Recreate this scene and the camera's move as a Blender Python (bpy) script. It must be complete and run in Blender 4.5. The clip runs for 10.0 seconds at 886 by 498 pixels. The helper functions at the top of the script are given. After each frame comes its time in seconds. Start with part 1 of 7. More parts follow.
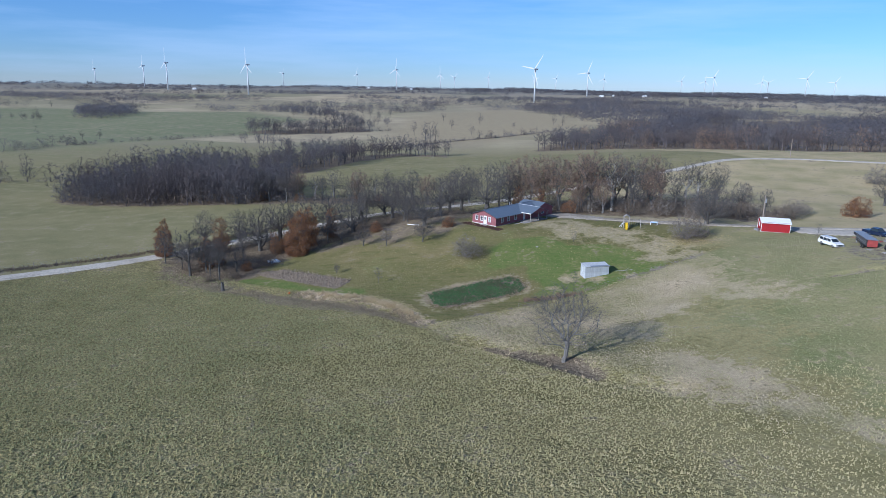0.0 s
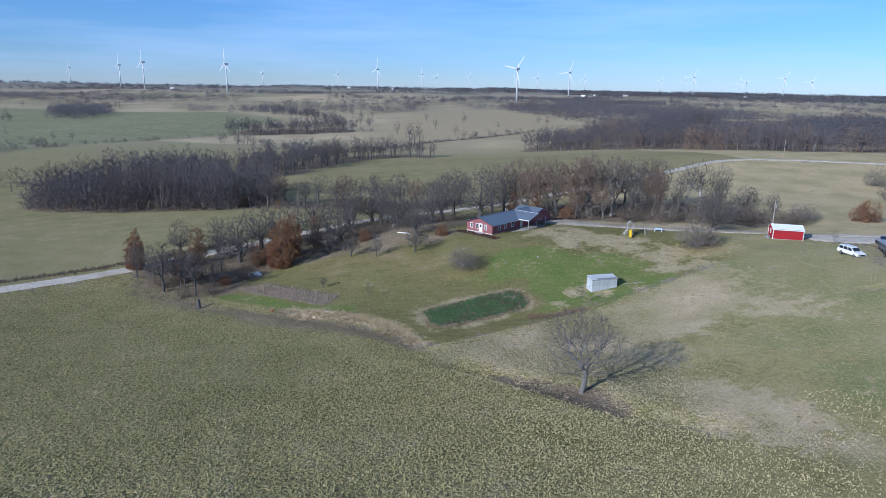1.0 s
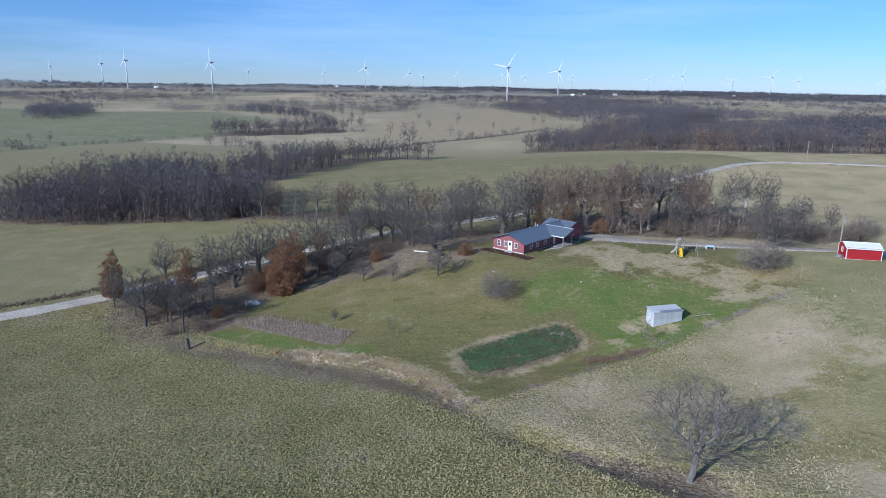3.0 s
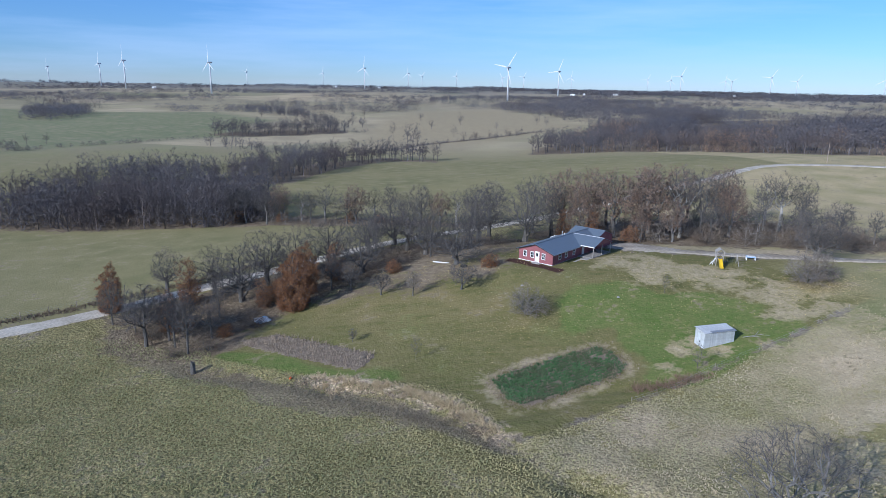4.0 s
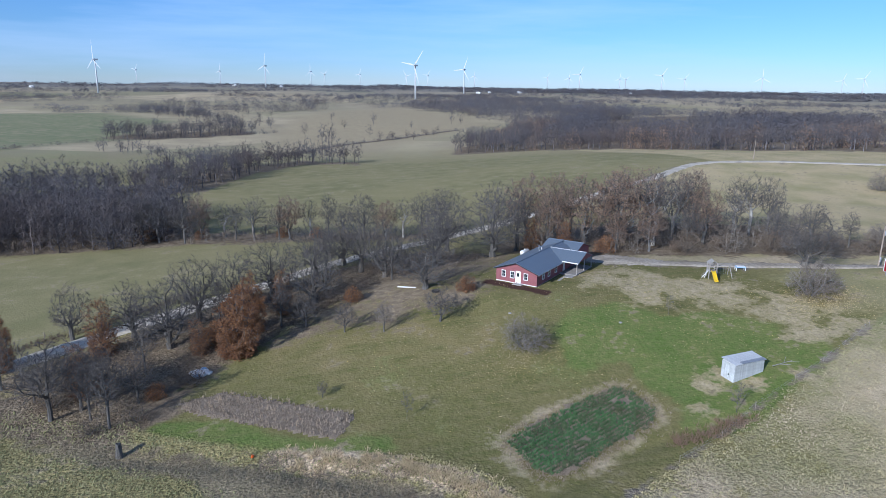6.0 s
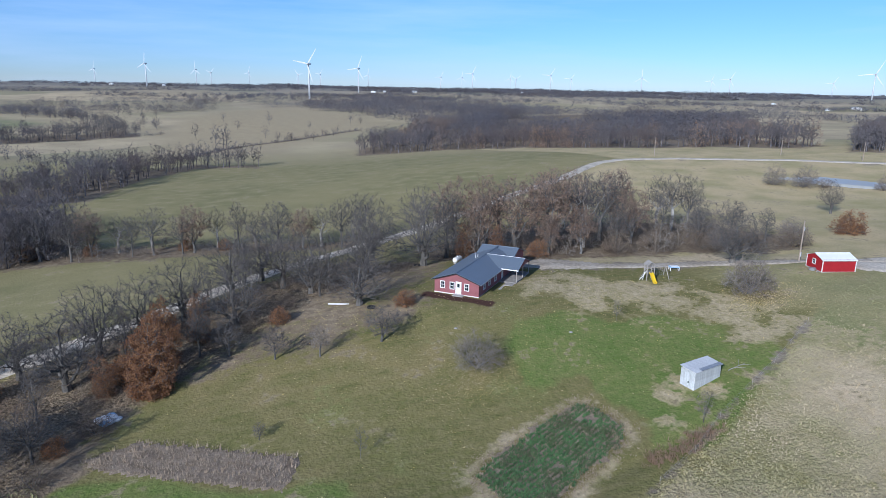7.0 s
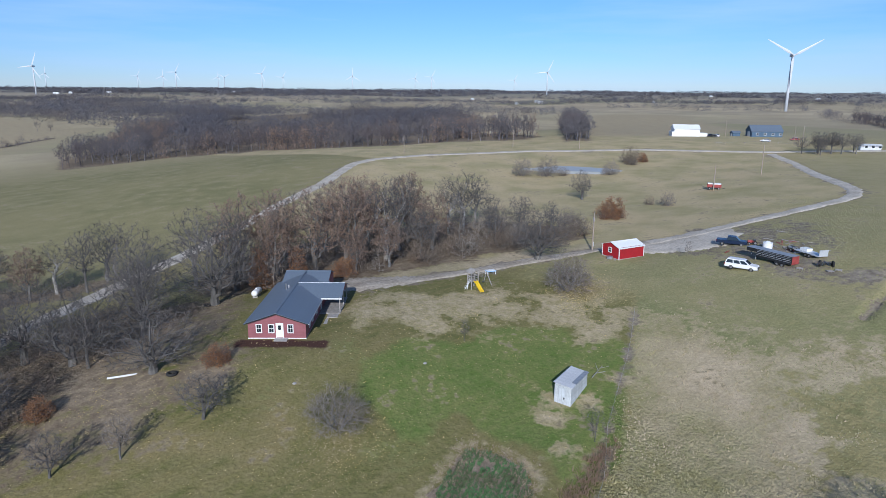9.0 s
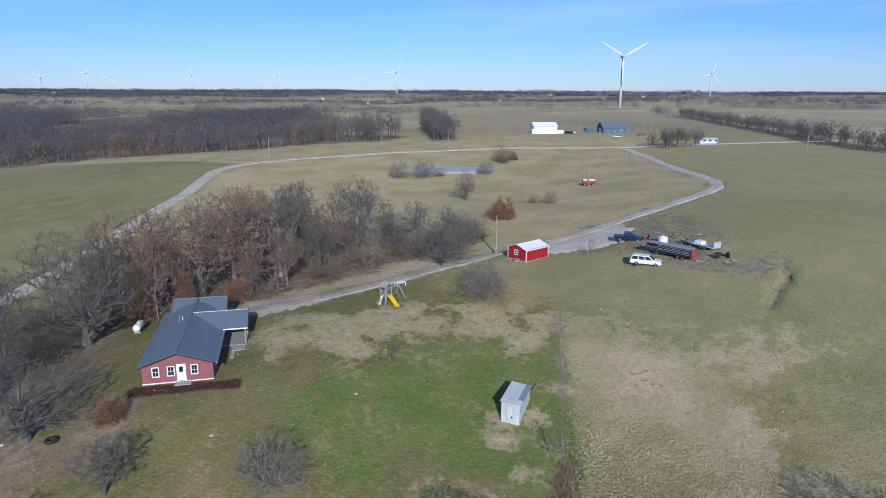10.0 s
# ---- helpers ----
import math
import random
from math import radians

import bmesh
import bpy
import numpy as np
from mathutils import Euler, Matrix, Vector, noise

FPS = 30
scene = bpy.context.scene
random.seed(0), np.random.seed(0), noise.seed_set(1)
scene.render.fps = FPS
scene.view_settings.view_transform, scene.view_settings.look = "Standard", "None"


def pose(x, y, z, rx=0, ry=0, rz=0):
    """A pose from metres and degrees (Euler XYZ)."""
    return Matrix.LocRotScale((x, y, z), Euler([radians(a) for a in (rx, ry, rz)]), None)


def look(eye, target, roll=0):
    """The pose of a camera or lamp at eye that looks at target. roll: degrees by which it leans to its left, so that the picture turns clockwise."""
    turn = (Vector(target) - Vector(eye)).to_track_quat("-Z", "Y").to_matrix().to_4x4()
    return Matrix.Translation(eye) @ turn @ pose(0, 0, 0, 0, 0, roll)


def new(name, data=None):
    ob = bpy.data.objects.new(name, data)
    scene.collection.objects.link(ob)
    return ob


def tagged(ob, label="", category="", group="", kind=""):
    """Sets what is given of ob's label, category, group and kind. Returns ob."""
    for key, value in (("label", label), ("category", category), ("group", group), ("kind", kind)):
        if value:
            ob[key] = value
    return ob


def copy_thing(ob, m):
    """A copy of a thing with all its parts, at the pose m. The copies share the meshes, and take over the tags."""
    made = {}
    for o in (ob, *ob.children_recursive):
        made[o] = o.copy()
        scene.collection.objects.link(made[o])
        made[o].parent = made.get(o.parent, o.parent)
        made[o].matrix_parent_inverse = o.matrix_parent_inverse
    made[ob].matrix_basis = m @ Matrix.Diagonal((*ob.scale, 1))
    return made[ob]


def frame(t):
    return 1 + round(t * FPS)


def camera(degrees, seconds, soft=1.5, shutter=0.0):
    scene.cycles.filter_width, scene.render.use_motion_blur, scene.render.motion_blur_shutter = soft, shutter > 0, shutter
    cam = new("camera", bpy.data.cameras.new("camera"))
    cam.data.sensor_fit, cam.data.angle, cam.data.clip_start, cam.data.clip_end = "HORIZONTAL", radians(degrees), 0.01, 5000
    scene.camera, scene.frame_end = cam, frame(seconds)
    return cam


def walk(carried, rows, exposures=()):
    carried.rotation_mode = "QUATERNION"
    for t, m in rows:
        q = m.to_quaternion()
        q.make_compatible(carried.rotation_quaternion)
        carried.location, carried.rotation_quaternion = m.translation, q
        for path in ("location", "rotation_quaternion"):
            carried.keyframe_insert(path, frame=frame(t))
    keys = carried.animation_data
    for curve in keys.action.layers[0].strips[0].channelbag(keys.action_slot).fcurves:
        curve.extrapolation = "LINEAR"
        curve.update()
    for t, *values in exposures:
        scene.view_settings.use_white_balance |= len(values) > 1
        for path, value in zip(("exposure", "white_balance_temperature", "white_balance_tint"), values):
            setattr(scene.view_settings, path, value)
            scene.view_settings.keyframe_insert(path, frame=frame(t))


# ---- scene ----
cam = camera(68.1, 10.0, soft=0.6)
PATH = [
    (0, (0.0, 0.0, 45.0), (0.021, 1.94, 44.515), 0.9),
    (0.5, (-1.266, 5.255, 44.924), (-1.226, 7.195, 44.439), 0.9),
    (1, (-2.604, 10.508, 44.881), (-2.528, 12.446, 44.396), 0.9),
    (1.5, (-4.144, 15.702, 44.797), (-4.052, 17.64, 44.31), 0.9),
    (2, (-5.785, 20.962, 44.756), (-5.684, 22.899, 44.268), 0.9),
    (2.5, (-7.671, 26.018, 44.745), (-7.562, 27.954, 44.257), 0.9),
    (4, (-13.85, 40.85, 44.379), (-13.73, 42.786, 43.892), 0.9),
    (4.5, (-16.103, 45.863, 44.329), (-15.982, 47.798, 43.84), 0.9),
    (5, (-18.539, 50.713, 44.287), (-18.387, 52.646, 43.797), 0.9),
    (6.5, (-24.745, 64.598, 44.085), (-24.193, 66.458, 43.598), 0.8),
    (7, (-26.658, 69.315, 44.04), (-25.968, 71.128, 43.554), 0.9),
    (7.5, (-28.24, 74.194, 43.971), (-27.427, 75.956, 43.486), 0.8),
    (8, (-29.596, 79.135, 43.949), (-28.621, 80.813, 43.466), 0.7),
    (8.5, (-30.575, 84.15, 44.096), (-29.437, 85.723, 43.614), 0.6),
    (9, (-31.254, 89.415, 44.176), (-29.883, 90.789, 43.694), 0.4),
    (9.5, (-31.629, 94.962, 44.145), (-30.06, 96.105, 43.665), 0.3),
    (10, (-31.417, 100.768, 44.33), (-29.775, 101.803, 43.849), 0.2),
]
walk(cam, [(t, look(eye, target, roll)) for t, eye, target, roll in PATH], [(0, 0.2, 5250, 12), (4.5, 0.24, 5280, 12), (6.5, 0.26, 5350, 12), (8, 0.2, 5480, 12), (9, 0.1, 5480, 12), (10, 0.07, 5520, 12.5)])

# ---- daylight ----
SUN_FROM = Vector((-0.77, -0.64, 0.0)).normalized()
SUN_UP = radians(24)
sun = new("sun", bpy.data.lights.new("sun", "SUN"))
sun.data.energy, sun.data.angle, sun.data.color = 4.4, radians(0.53), (1.0, 0.93, 0.82)
sun.matrix_basis = look(SUN_FROM * math.cos(SUN_UP) + Vector((0, 0, math.sin(SUN_UP))), (0, 0, 0))

world = bpy.data.worlds.new("world")
scene.world = world
world.use_nodes = True
wn, wl = world.node_tree.nodes, world.node_tree.links
wn.clear()
w_out, w_back, w_sky = wn.new("ShaderNodeOutputWorld"), wn.new("ShaderNodeBackground"), wn.new("ShaderNodeTexSky")
w_sky.sky_type, w_sky.sun_disc = "NISHITA", False
w_sky.sun_elevation, w_sky.sun_rotation = SUN_UP, math.atan2(SUN_FROM.x, SUN_FROM.y)
w_sky.altitude, w_sky.air_density, w_sky.dust_density, w_sky.ozone_density = 250, 0.85, 0.0, 5.0
w_back.inputs["Strength"].default_value = 0.098
# thin high cloud, drawn out in streaks
w_co, w_map, w_noise, w_ramp, w_mix = (wn.new("ShaderNode" + k) for k in ("TexCoord", "Mapping", "TexNoise", "ValToRGB", "MixRGB"))
w_map.inputs["Scale"].default_value = (1.6, 1.6, 16.0)
w_noise.inputs["Scale"].default_value, w_noise.inputs["Detail"].default_value, w_noise.inputs["Roughness"].default_value = 1.3, 6.0, 0.55
w_ramp.color_ramp.elements[0].position, w_ramp.color_ramp.elements[0].color = 0.42, (0, 0, 0, 1)
w_ramp.color_ramp.elements[1].position, w_ramp.color_ramp.elements[1].color = 0.78, (0.45, 0.45, 0.45, 1)
w_mix.inputs["Color2"].default_value = (8.0, 8.6, 9.4, 1)
wl.new(w_co.outputs["Generated"], w_map.inputs["Vector"])
wl.new(w_map.outputs["Vector"], w_noise.inputs["Vector"])
wl.new(w_noise.outputs["Fac"], w_ramp.inputs["Fac"])
wl.new(w_ramp.outputs["Color"], w_mix.inputs["Fac"])
wl.new(w_sky.outputs["Color"], w_mix.inputs["Color1"])
w_cool = wn.new("ShaderNodeMixRGB")
w_cool.blend_type = "MULTIPLY"
w_cool.inputs["Fac"].default_value, w_cool.inputs["Color2"].default_value = 1.0, (0.83, 0.94, 1.03, 1)
w_sep, w_low, w_dim = wn.new("ShaderNodeSeparateXYZ"), wn.new("ShaderNodeMapRange"), wn.new("ShaderNodeMixRGB")
w_low.inputs["From Min"].default_value, w_low.inputs["From Max"].default_value = 0.0, 0.15
w_dim.inputs["Color1"].default_value, w_dim.inputs["Color2"].default_value = (0.81, 0.78, 0.85, 1), (1, 1, 1, 1)
w_thin = wn.new("ShaderNodeMixRGB")
w_thin.blend_type, w_thin.inputs["Fac"].default_value = "MULTIPLY", 1.0
wl.new(w_co.outputs["Generated"], w_sep.inputs["Vector"])
wl.new(w_sep.outputs["Z"], w_low.inputs["Value"])
wl.new(w_low.outputs["Result"], w_dim.inputs["Fac"])
wl.new(w_mix.outputs["Color"], w_thin.inputs["Color1"])
wl.new(w_dim.outputs["Color"], w_thin.inputs["Color2"])
wl.new(w_thin.outputs["Color"], w_cool.inputs["Color1"])
wl.new(w_cool.outputs["Color"], w_back.inputs["Color"])
wl.new(w_back.outputs["Background"], w_out.inputs["Surface"])

# ---- materials ----


def principled(name, rough=0.8, metal=0.0):
    m = bpy.data.materials.new(name)
    m.use_nodes = True
    n = m.node_tree.nodes
    b = n["Principled BSDF"]
    b.inputs["Roughness"].default_value, b.inputs["Metallic"].default_value = rough, metal
    b.inputs["Specular IOR Level"].default_value = 0.3
    return m, n, m.node_tree.links, b


def mapped(n, l, kind="Object", scale=(1, 1, 1)):
    co, mp = n.new("ShaderNodeTexCoord"), n.new("ShaderNodeMapping")
    mp.inputs["Scale"].default_value = scale
    l.new(co.outputs[kind], mp.inputs["Vector"])
    return mp.outputs["Vector"]


def noise_fac(n, l, vec, scale, lo=0.35, hi=0.65, detail=4.0):
    t, r = n.new("ShaderNodeTexNoise"), n.new("ShaderNodeMapRange")
    t.inputs["Scale"].default_value, t.inputs["Detail"].default_value = scale, detail
    r.inputs["From Min"].default_value, r.inputs["From Max"].default_value = lo, hi
    l.new(vec, t.inputs["Vector"])
    l.new(t.outputs["Fac"], r.inputs["Value"])
    return r.outputs["Result"]


def mix(n, l, fac, a, b, mode="MIX"):
    m = n.new("ShaderNodeMixRGB")
    m.blend_type = mode
    for key, v in (("Fac", fac), ("Color1", a), ("Color2", b)):
        if isinstance(v, (int, float)):
            m.inputs[key].default_value = v
        elif isinstance(v, tuple):
            m.inputs[key].default_value = (*v[:3], 1)
        else:
            l.new(v, m.inputs[key])
    return m.outputs["Color"]


def times(n, l, a, b, op="MULTIPLY"):
    m = n.new("ShaderNodeMath")
    m.operation, m.use_clamp = op, True
    for k, v in enumerate((a, b)):
        if isinstance(v, (int, float)):
            m.inputs[k].default_value = v
        else:
            l.new(v, m.inputs[k])
    return m.outputs[0]


def bump(n, l, b, height, strength, distance):
    k = n.new("ShaderNodeBump")
    k.inputs["Strength"].default_value, k.inputs["Distance"].default_value = strength, distance
    l.new(height, k.inputs["Height"])
    l.new(k.outputs["Normal"], b.inputs["Normal"])


def worn(name, base, other, scale=3.0, rough=0.8, metal=0.0, fine=0.25, relief=0.0, stretch=(1, 1, 1), per_object=0.0):
    """A surface of one base colour with blotches of another, fine grain, and a little relief."""
    m, n, l, b = principled(name, rough, metal)
    v = mapped(n, l, "Object", stretch)
    c = mix(n, l, noise_fac(n, l, v, scale), base, other)
    grain = noise_fac(n, l, v, scale * 9, 0.3, 0.7)
    c = mix(n, l, fine, c, mix(n, l, grain, (0.35, 0.35, 0.35), (1.3, 1.3, 1.3)), "MULTIPLY")
    if per_object:
        info = n.new("ShaderNodeObjectInfo")
        r = n.new("ShaderNodeMapRange")
        r.inputs["To Min"].default_value, r.inputs["To Max"].default_value = 1 - per_object, 1 + per_object
        l.new(info.outputs["Random"], r.inputs["Value"])
        c = mix(n, l, 1.0, c, r.outputs["Result"], "MULTIPLY")
    l.new(c, b.inputs["Base Color"])
    if relief:
        bump(n, l, b, grain, 0.6, relief)
    return m


def varied(name, a, b2, c3, rough=0.9, patch=0.05, spread=1.0, thin=0.0):
    """Leaves, blades and twigs: each piece has a tone of its own between a and b2, drifting to c3 in patches."""
    m, n, l, b = principled(name, rough)
    g = n.new("ShaderNodeNewGeometry")
    v = mapped(n, l)
    c = mix(n, l, times(n, l, g.outputs["Random Per Island"], spread), a, b2)
    c = mix(n, l, noise_fac(n, l, v, patch, 0.42, 0.62, 5.0), c, c3)
    l.new(c, b.inputs["Base Color"])
    b.inputs["Specular IOR Level"].default_value = 0.15
    if thin:
        t, k = n.new("ShaderNodeBsdfTranslucent"), n.new("ShaderNodeMixShader")
        k.inputs["Fac"].default_value = thin
        l.new(c, t.inputs["Color"])
        l.new(b.outputs["BSDF"], k.inputs[1])
        l.new(t.outputs["BSDF"], k.inputs[2])
        l.new(k.outputs["Shader"], n["Material Output"].inputs["Surface"])
    return m


M_BARK = worn("bark", (0.085, 0.08, 0.073), (0.165, 0.155, 0.14), 2.0, 0.95, fine=0.5, relief=0.02, stretch=(1, 1, 0.25), per_object=0.15)
M_GREY_BARK = worn("grey_bark", (0.13, 0.124, 0.115), (0.24, 0.228, 0.21), 2.0, 0.95, fine=0.5, relief=0.02, stretch=(1, 1, 0.25), per_object=0.15)
M_PALE_BARK = worn("pale_bark", (0.30, 0.28, 0.25), (0.42, 0.40, 0.36), 2.0, 0.95, fine=0.5, relief=0.02, stretch=(1, 1, 0.25))
M_TWIG = varied("twig", (0.05, 0.045, 0.042), (0.21, 0.19, 0.172), (0.105, 0.095, 0.088))
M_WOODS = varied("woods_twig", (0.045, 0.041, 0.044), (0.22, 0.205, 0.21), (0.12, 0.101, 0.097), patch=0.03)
# twigs of the far woods: distance haze put into the colour, paler and bluer than M_WOODS
M_HAZY_WOODS = varied("hazy_timber_twig", (0.125, 0.122, 0.133), (0.235, 0.225, 0.235), (0.175, 0.152, 0.145), patch=0.012, thin=0.45)
M_RUSSET = varied("russet_leaf", (0.24, 0.122, 0.06), (0.41, 0.225, 0.112), (0.23, 0.115, 0.06), patch=0.6, thin=0.3)
M_TAN_LEAF = varied("tan_leaf", (0.27, 0.19, 0.135), (0.40, 0.295, 0.22), (0.25, 0.165, 0.115), patch=0.4, thin=0.3)
M_YOUNG = varied("young_twig", (0.08, 0.07, 0.06), (0.36, 0.32, 0.27), (0.22, 0.18, 0.145), patch=0.1)
M_BRUSH = varied("brush_twig", (0.10, 0.085, 0.068), (0.24, 0.195, 0.15), (0.17, 0.125, 0.09), patch=0.2)
M_DITCH = varied("ditch_weed", (0.17, 0.115, 0.075), (0.30, 0.215, 0.145), (0.22, 0.15, 0.10), patch=0.3)
M_GRASS = varied("field_grass", (0.225, 0.203, 0.09), (0.39, 0.337, 0.172), (0.30, 0.265, 0.122), patch=0.1)
M_GRASS_EAST = varied("short_field_grass", (0.19, 0.185, 0.085), (0.31, 0.28, 0.145), (0.25, 0.238, 0.115), patch=0.12)
M_GRASS_PALE = varied("pale_field_grass", (0.26, 0.23, 0.108), (0.44, 0.375, 0.20), (0.34, 0.297, 0.147), patch=0.1)
M_GRASS_DARK = varied("dark_field_grass", (0.165, 0.168, 0.074), (0.315, 0.29, 0.14), (0.225, 0.217, 0.098), patch=0.1)
M_DRY = varied("dry_grass", (0.27, 0.22, 0.135), (0.45, 0.37, 0.245), (0.31, 0.272, 0.145), patch=0.12)
M_STRAW = varied("straw", (0.40, 0.31, 0.18), (0.63, 0.52, 0.34), (0.46, 0.365, 0.22), patch=0.15)
M_SCRUB = varied("gully_scrub", (0.19, 0.155, 0.105), (0.35, 0.29, 0.20), (0.26, 0.215, 0.145), patch=0.3)
M_KALE = varied("crop_leaf", (0.072, 0.145, 0.06), (0.15, 0.25, 0.105), (0.125, 0.145, 0.077), patch=0.35, thin=0.2)
M_STALK = varied("dead_stalk", (0.22, 0.165, 0.115), (0.42, 0.34, 0.25), (0.31, 0.245, 0.175), patch=0.4)
M_FALLEN = varied("fallen_leaf", (0.50, 0.36, 0.08), (0.62, 0.50, 0.28), (0.42, 0.33, 0.20), patch=0.2)
M_SOIL = worn("garden_soil", (0.20, 0.155, 0.11), (0.30, 0.24, 0.175), 0.8, 1.0, fine=0.6, relief=0.05)
M_GRAVEL = worn("gravel", (0.46, 0.40, 0.315), (0.62, 0.55, 0.445), 0.25, 1.0, fine=0.45, relief=0.03)
M_LANE = worn("lane_gravel", (0.34, 0.285, 0.215), (0.47, 0.41, 0.33), 0.2, 1.0, fine=0.5, relief=0.03)
M_ROOF = worn("blue_grey_metal_roof", (0.155, 0.19, 0.235), (0.175, 0.21, 0.25), 0.5, 0.42, 0.2, fine=0.12, per_object=0.01)
M_WHITE = worn("white_paint", (0.78, 0.78, 0.76), (0.70, 0.70, 0.68), 1.5, 0.55, fine=0.12)
M_CONCRETE = worn("concrete", (0.42, 0.40, 0.37), (0.34, 0.32, 0.30), 1.2, 0.9, fine=0.3)
M_GREYWOOD = worn("weathered_board", (0.40, 0.37, 0.33), (0.30, 0.275, 0.25), 2.0, 0.9, fine=0.4, stretch=(1, 1, 0.15), per_object=0.12)
M_POLE = worn("pole_wood", (0.36, 0.30, 0.24), (0.27, 0.22, 0.18), 1.5, 0.9, fine=0.4, stretch=(1, 1, 0.1))
M_RUBBER = worn("black_rubber", (0.02, 0.02, 0.02), (0.035, 0.033, 0.03), 3.0, 0.8)
M_CHROME = worn("bare_metal", (0.55, 0.55, 0.56), (0.42, 0.42, 0.43), 3.0, 0.35, 0.9)
M_TURBINE = worn("turbine_white", (0.56, 0.58, 0.60), (0.50, 0.52, 0.55), 0.05, 0.45, fine=0.05)
M_TIN = worn("pale_tin", (0.52, 0.54, 0.56), (0.62, 0.63, 0.64), 1.0, 0.45, 0.35, fine=0.2)
M_SHEET = worn("chalky_tin", (0.66, 0.66, 0.65), (0.54, 0.54, 0.53), 0.9, 0.6, 0.05, fine=0.25, per_object=0.06)
M_TIN_DARK = worn("dull_tin", (0.30, 0.32, 0.34), (0.40, 0.41, 0.42), 2.0, 0.5, 0.35, fine=0.3)
M_CHARCOAL = worn("charcoal_paint", (0.018, 0.02, 0.023), (0.03, 0.032, 0.035), 1.0, 0.35)
M_SUV = worn("white_car_paint", (0.80, 0.80, 0.80), (0.76, 0.76, 0.75), 0.8, 0.25, fine=0.05)
M_NAVY = worn("dark_blue_car_paint", (0.012, 0.022, 0.05), (0.02, 0.03, 0.06), 0.8, 0.25, fine=0.05)
M_YELLOW = worn("yellow_plastic", (0.75, 0.52, 0.02), (0.70, 0.47, 0.02), 1.0, 0.4, fine=0.08)
M_BLUE = worn("pale_blue_plastic", (0.30, 0.45, 0.62), (0.36, 0.50, 0.66), 1.0, 0.5, fine=0.08)
M_ORANGE = worn("orange_plastic", (0.75, 0.14, 0.02), (0.65, 0.12, 0.02), 1.0, 0.5)
M_OLDRED = worn("faded_red_paint", (0.34, 0.07, 0.06), (0.26, 0.05, 0.045), 1.0, 0.6, fine=0.2)
M_BLUEHOUSE = worn("blue_siding", (0.07, 0.115, 0.17), (0.085, 0.13, 0.185), 0.6, 0.7, fine=0.1)
M_POND = principled("pond_water", 0.4)[0]
M_POND.node_tree.nodes["Principled BSDF"].inputs["Base Color"].default_value = (0.40, 0.40, 0.37, 1)
M_POND.node_tree.nodes["Principled BSDF"].inputs["Specular IOR Level"].default_value = 0.2
M_GLASS = principled("window_glass", 0.05)[0]
M_GLASS.node_tree.nodes["Principled BSDF"].inputs["Base Color"].default_value = (0.02, 0.028, 0.035, 1)
M_GLASS.node_tree.nodes["Principled BSDF"].inputs["Specular IOR Level"].default_value = 0.6


def siding(name, base, other, pitch, axis="Z"):
    """Lapped boards or ribbed sheet: a saw-edged relief at the board pitch over worn paint."""
    m, n, l, b = principled(name, 0.6)
    v = mapped(n, l)
    c = mix(n, l, noise_fac(n, l, v, 0.9), base, other)
    w = n.new("ShaderNodeTexWave")
    w.wave_profile, w.bands_direction = "SAW", axis
    w.inputs["Scale"].default_value = 0.314 / pitch
    l.new(v, w.inputs["Vector"])
    l.new(c, b.inputs["Base Color"])
    bump(n, l, b, w.outputs["Fac"], 0.9, 0.03)
    return m


M_RED = siding("red_lap_siding", (0.295, 0.115, 0.125), (0.25, 0.098, 0.106), 0.2)
M_BARN_RED = siding("bright_red_ribbed_sheet", (0.33, 0.016, 0.022), (0.29, 0.015, 0.02), 0.3, "X")
M_WHITE_RIB = siding("white_ribbed_sheet", (0.80, 0.80, 0.80), (0.74, 0.74, 0.74), 0.3, "X")

# ---- lie of the land ----
# knolls and hollows: x, y, spread, rise over a level of 12 m
HOME_SLOPES = [
    (-10, 50, 45, 3.8), (40, 70, 40, -5.8), (90, 100, 40, 7.4), (-40, 90, 40, -1.7),
    (-10, 125, 28, -1.0), (25, 130, 30, -5.3), (-50, 140, 32, -2.6), (10, 160, 22, 3.6),
    (40, 160, 28, 2.9), (75, 150, 30, -1.8), (110, 140, 40, -0.9), (-80, 150, 45, -1.3),
    (-10, 190, 35, 2.4), (30, 215, 40, -3.1), (80, 200, 40, 3.6), (140, 190, 50, -4.2),
]
NEAR_HILLS = [
    (170, 140, 45, 5.3), (-90, 220, 70, -1.1), (200, 230, 70, -1.3), (100, 300, 70, 2.8),
    (20, 280, 60, -1.5), (150, 350, 60, 3.0), (250, 150, 80, -2.1), (300, 280, 100, 5.8),
    (0, 430, 100, -2.8), (-170, 300, 110, -3.7), (-60, 20, 90, 3.5), (120, 20, 90, 1.3),
    (250, 20, 120, 6.3), (0, 640, 170, -10.2), (-250, 600, 200, -3.9), (150, 900, 250, 0.1),
]
FAR_HILLS = [
    (350, 550, 200, -2.4), (700, 350, 300, 4.3), (-300, 0, 250, -11.0), (400, 1200, 450, -2.6),
    (-500, 1300, 600, -8.9), (1000, 1000, 600, -9.2), (0, -500, 450, 5.2), (1200, 2200, 1000, -1.9),
    (-1500, 500, 900, -13.8), (-2000, 2500, 1400, 9.7), (2500, 500, 1300, 1.7), (0, 3800, 1400, 9.6),
    (3000, 3000, 1400, 4.9), (-3000, -1500, 1600, 5.8), (2500, -2000, 1600, 9.8), (-3500, 1000, 1200, 8.5),
]
EROSION = [(84.5, 109.5), (82.3, 107.6), (78.4, 107.6), (74.5, 108.2), (69, 108.7)]
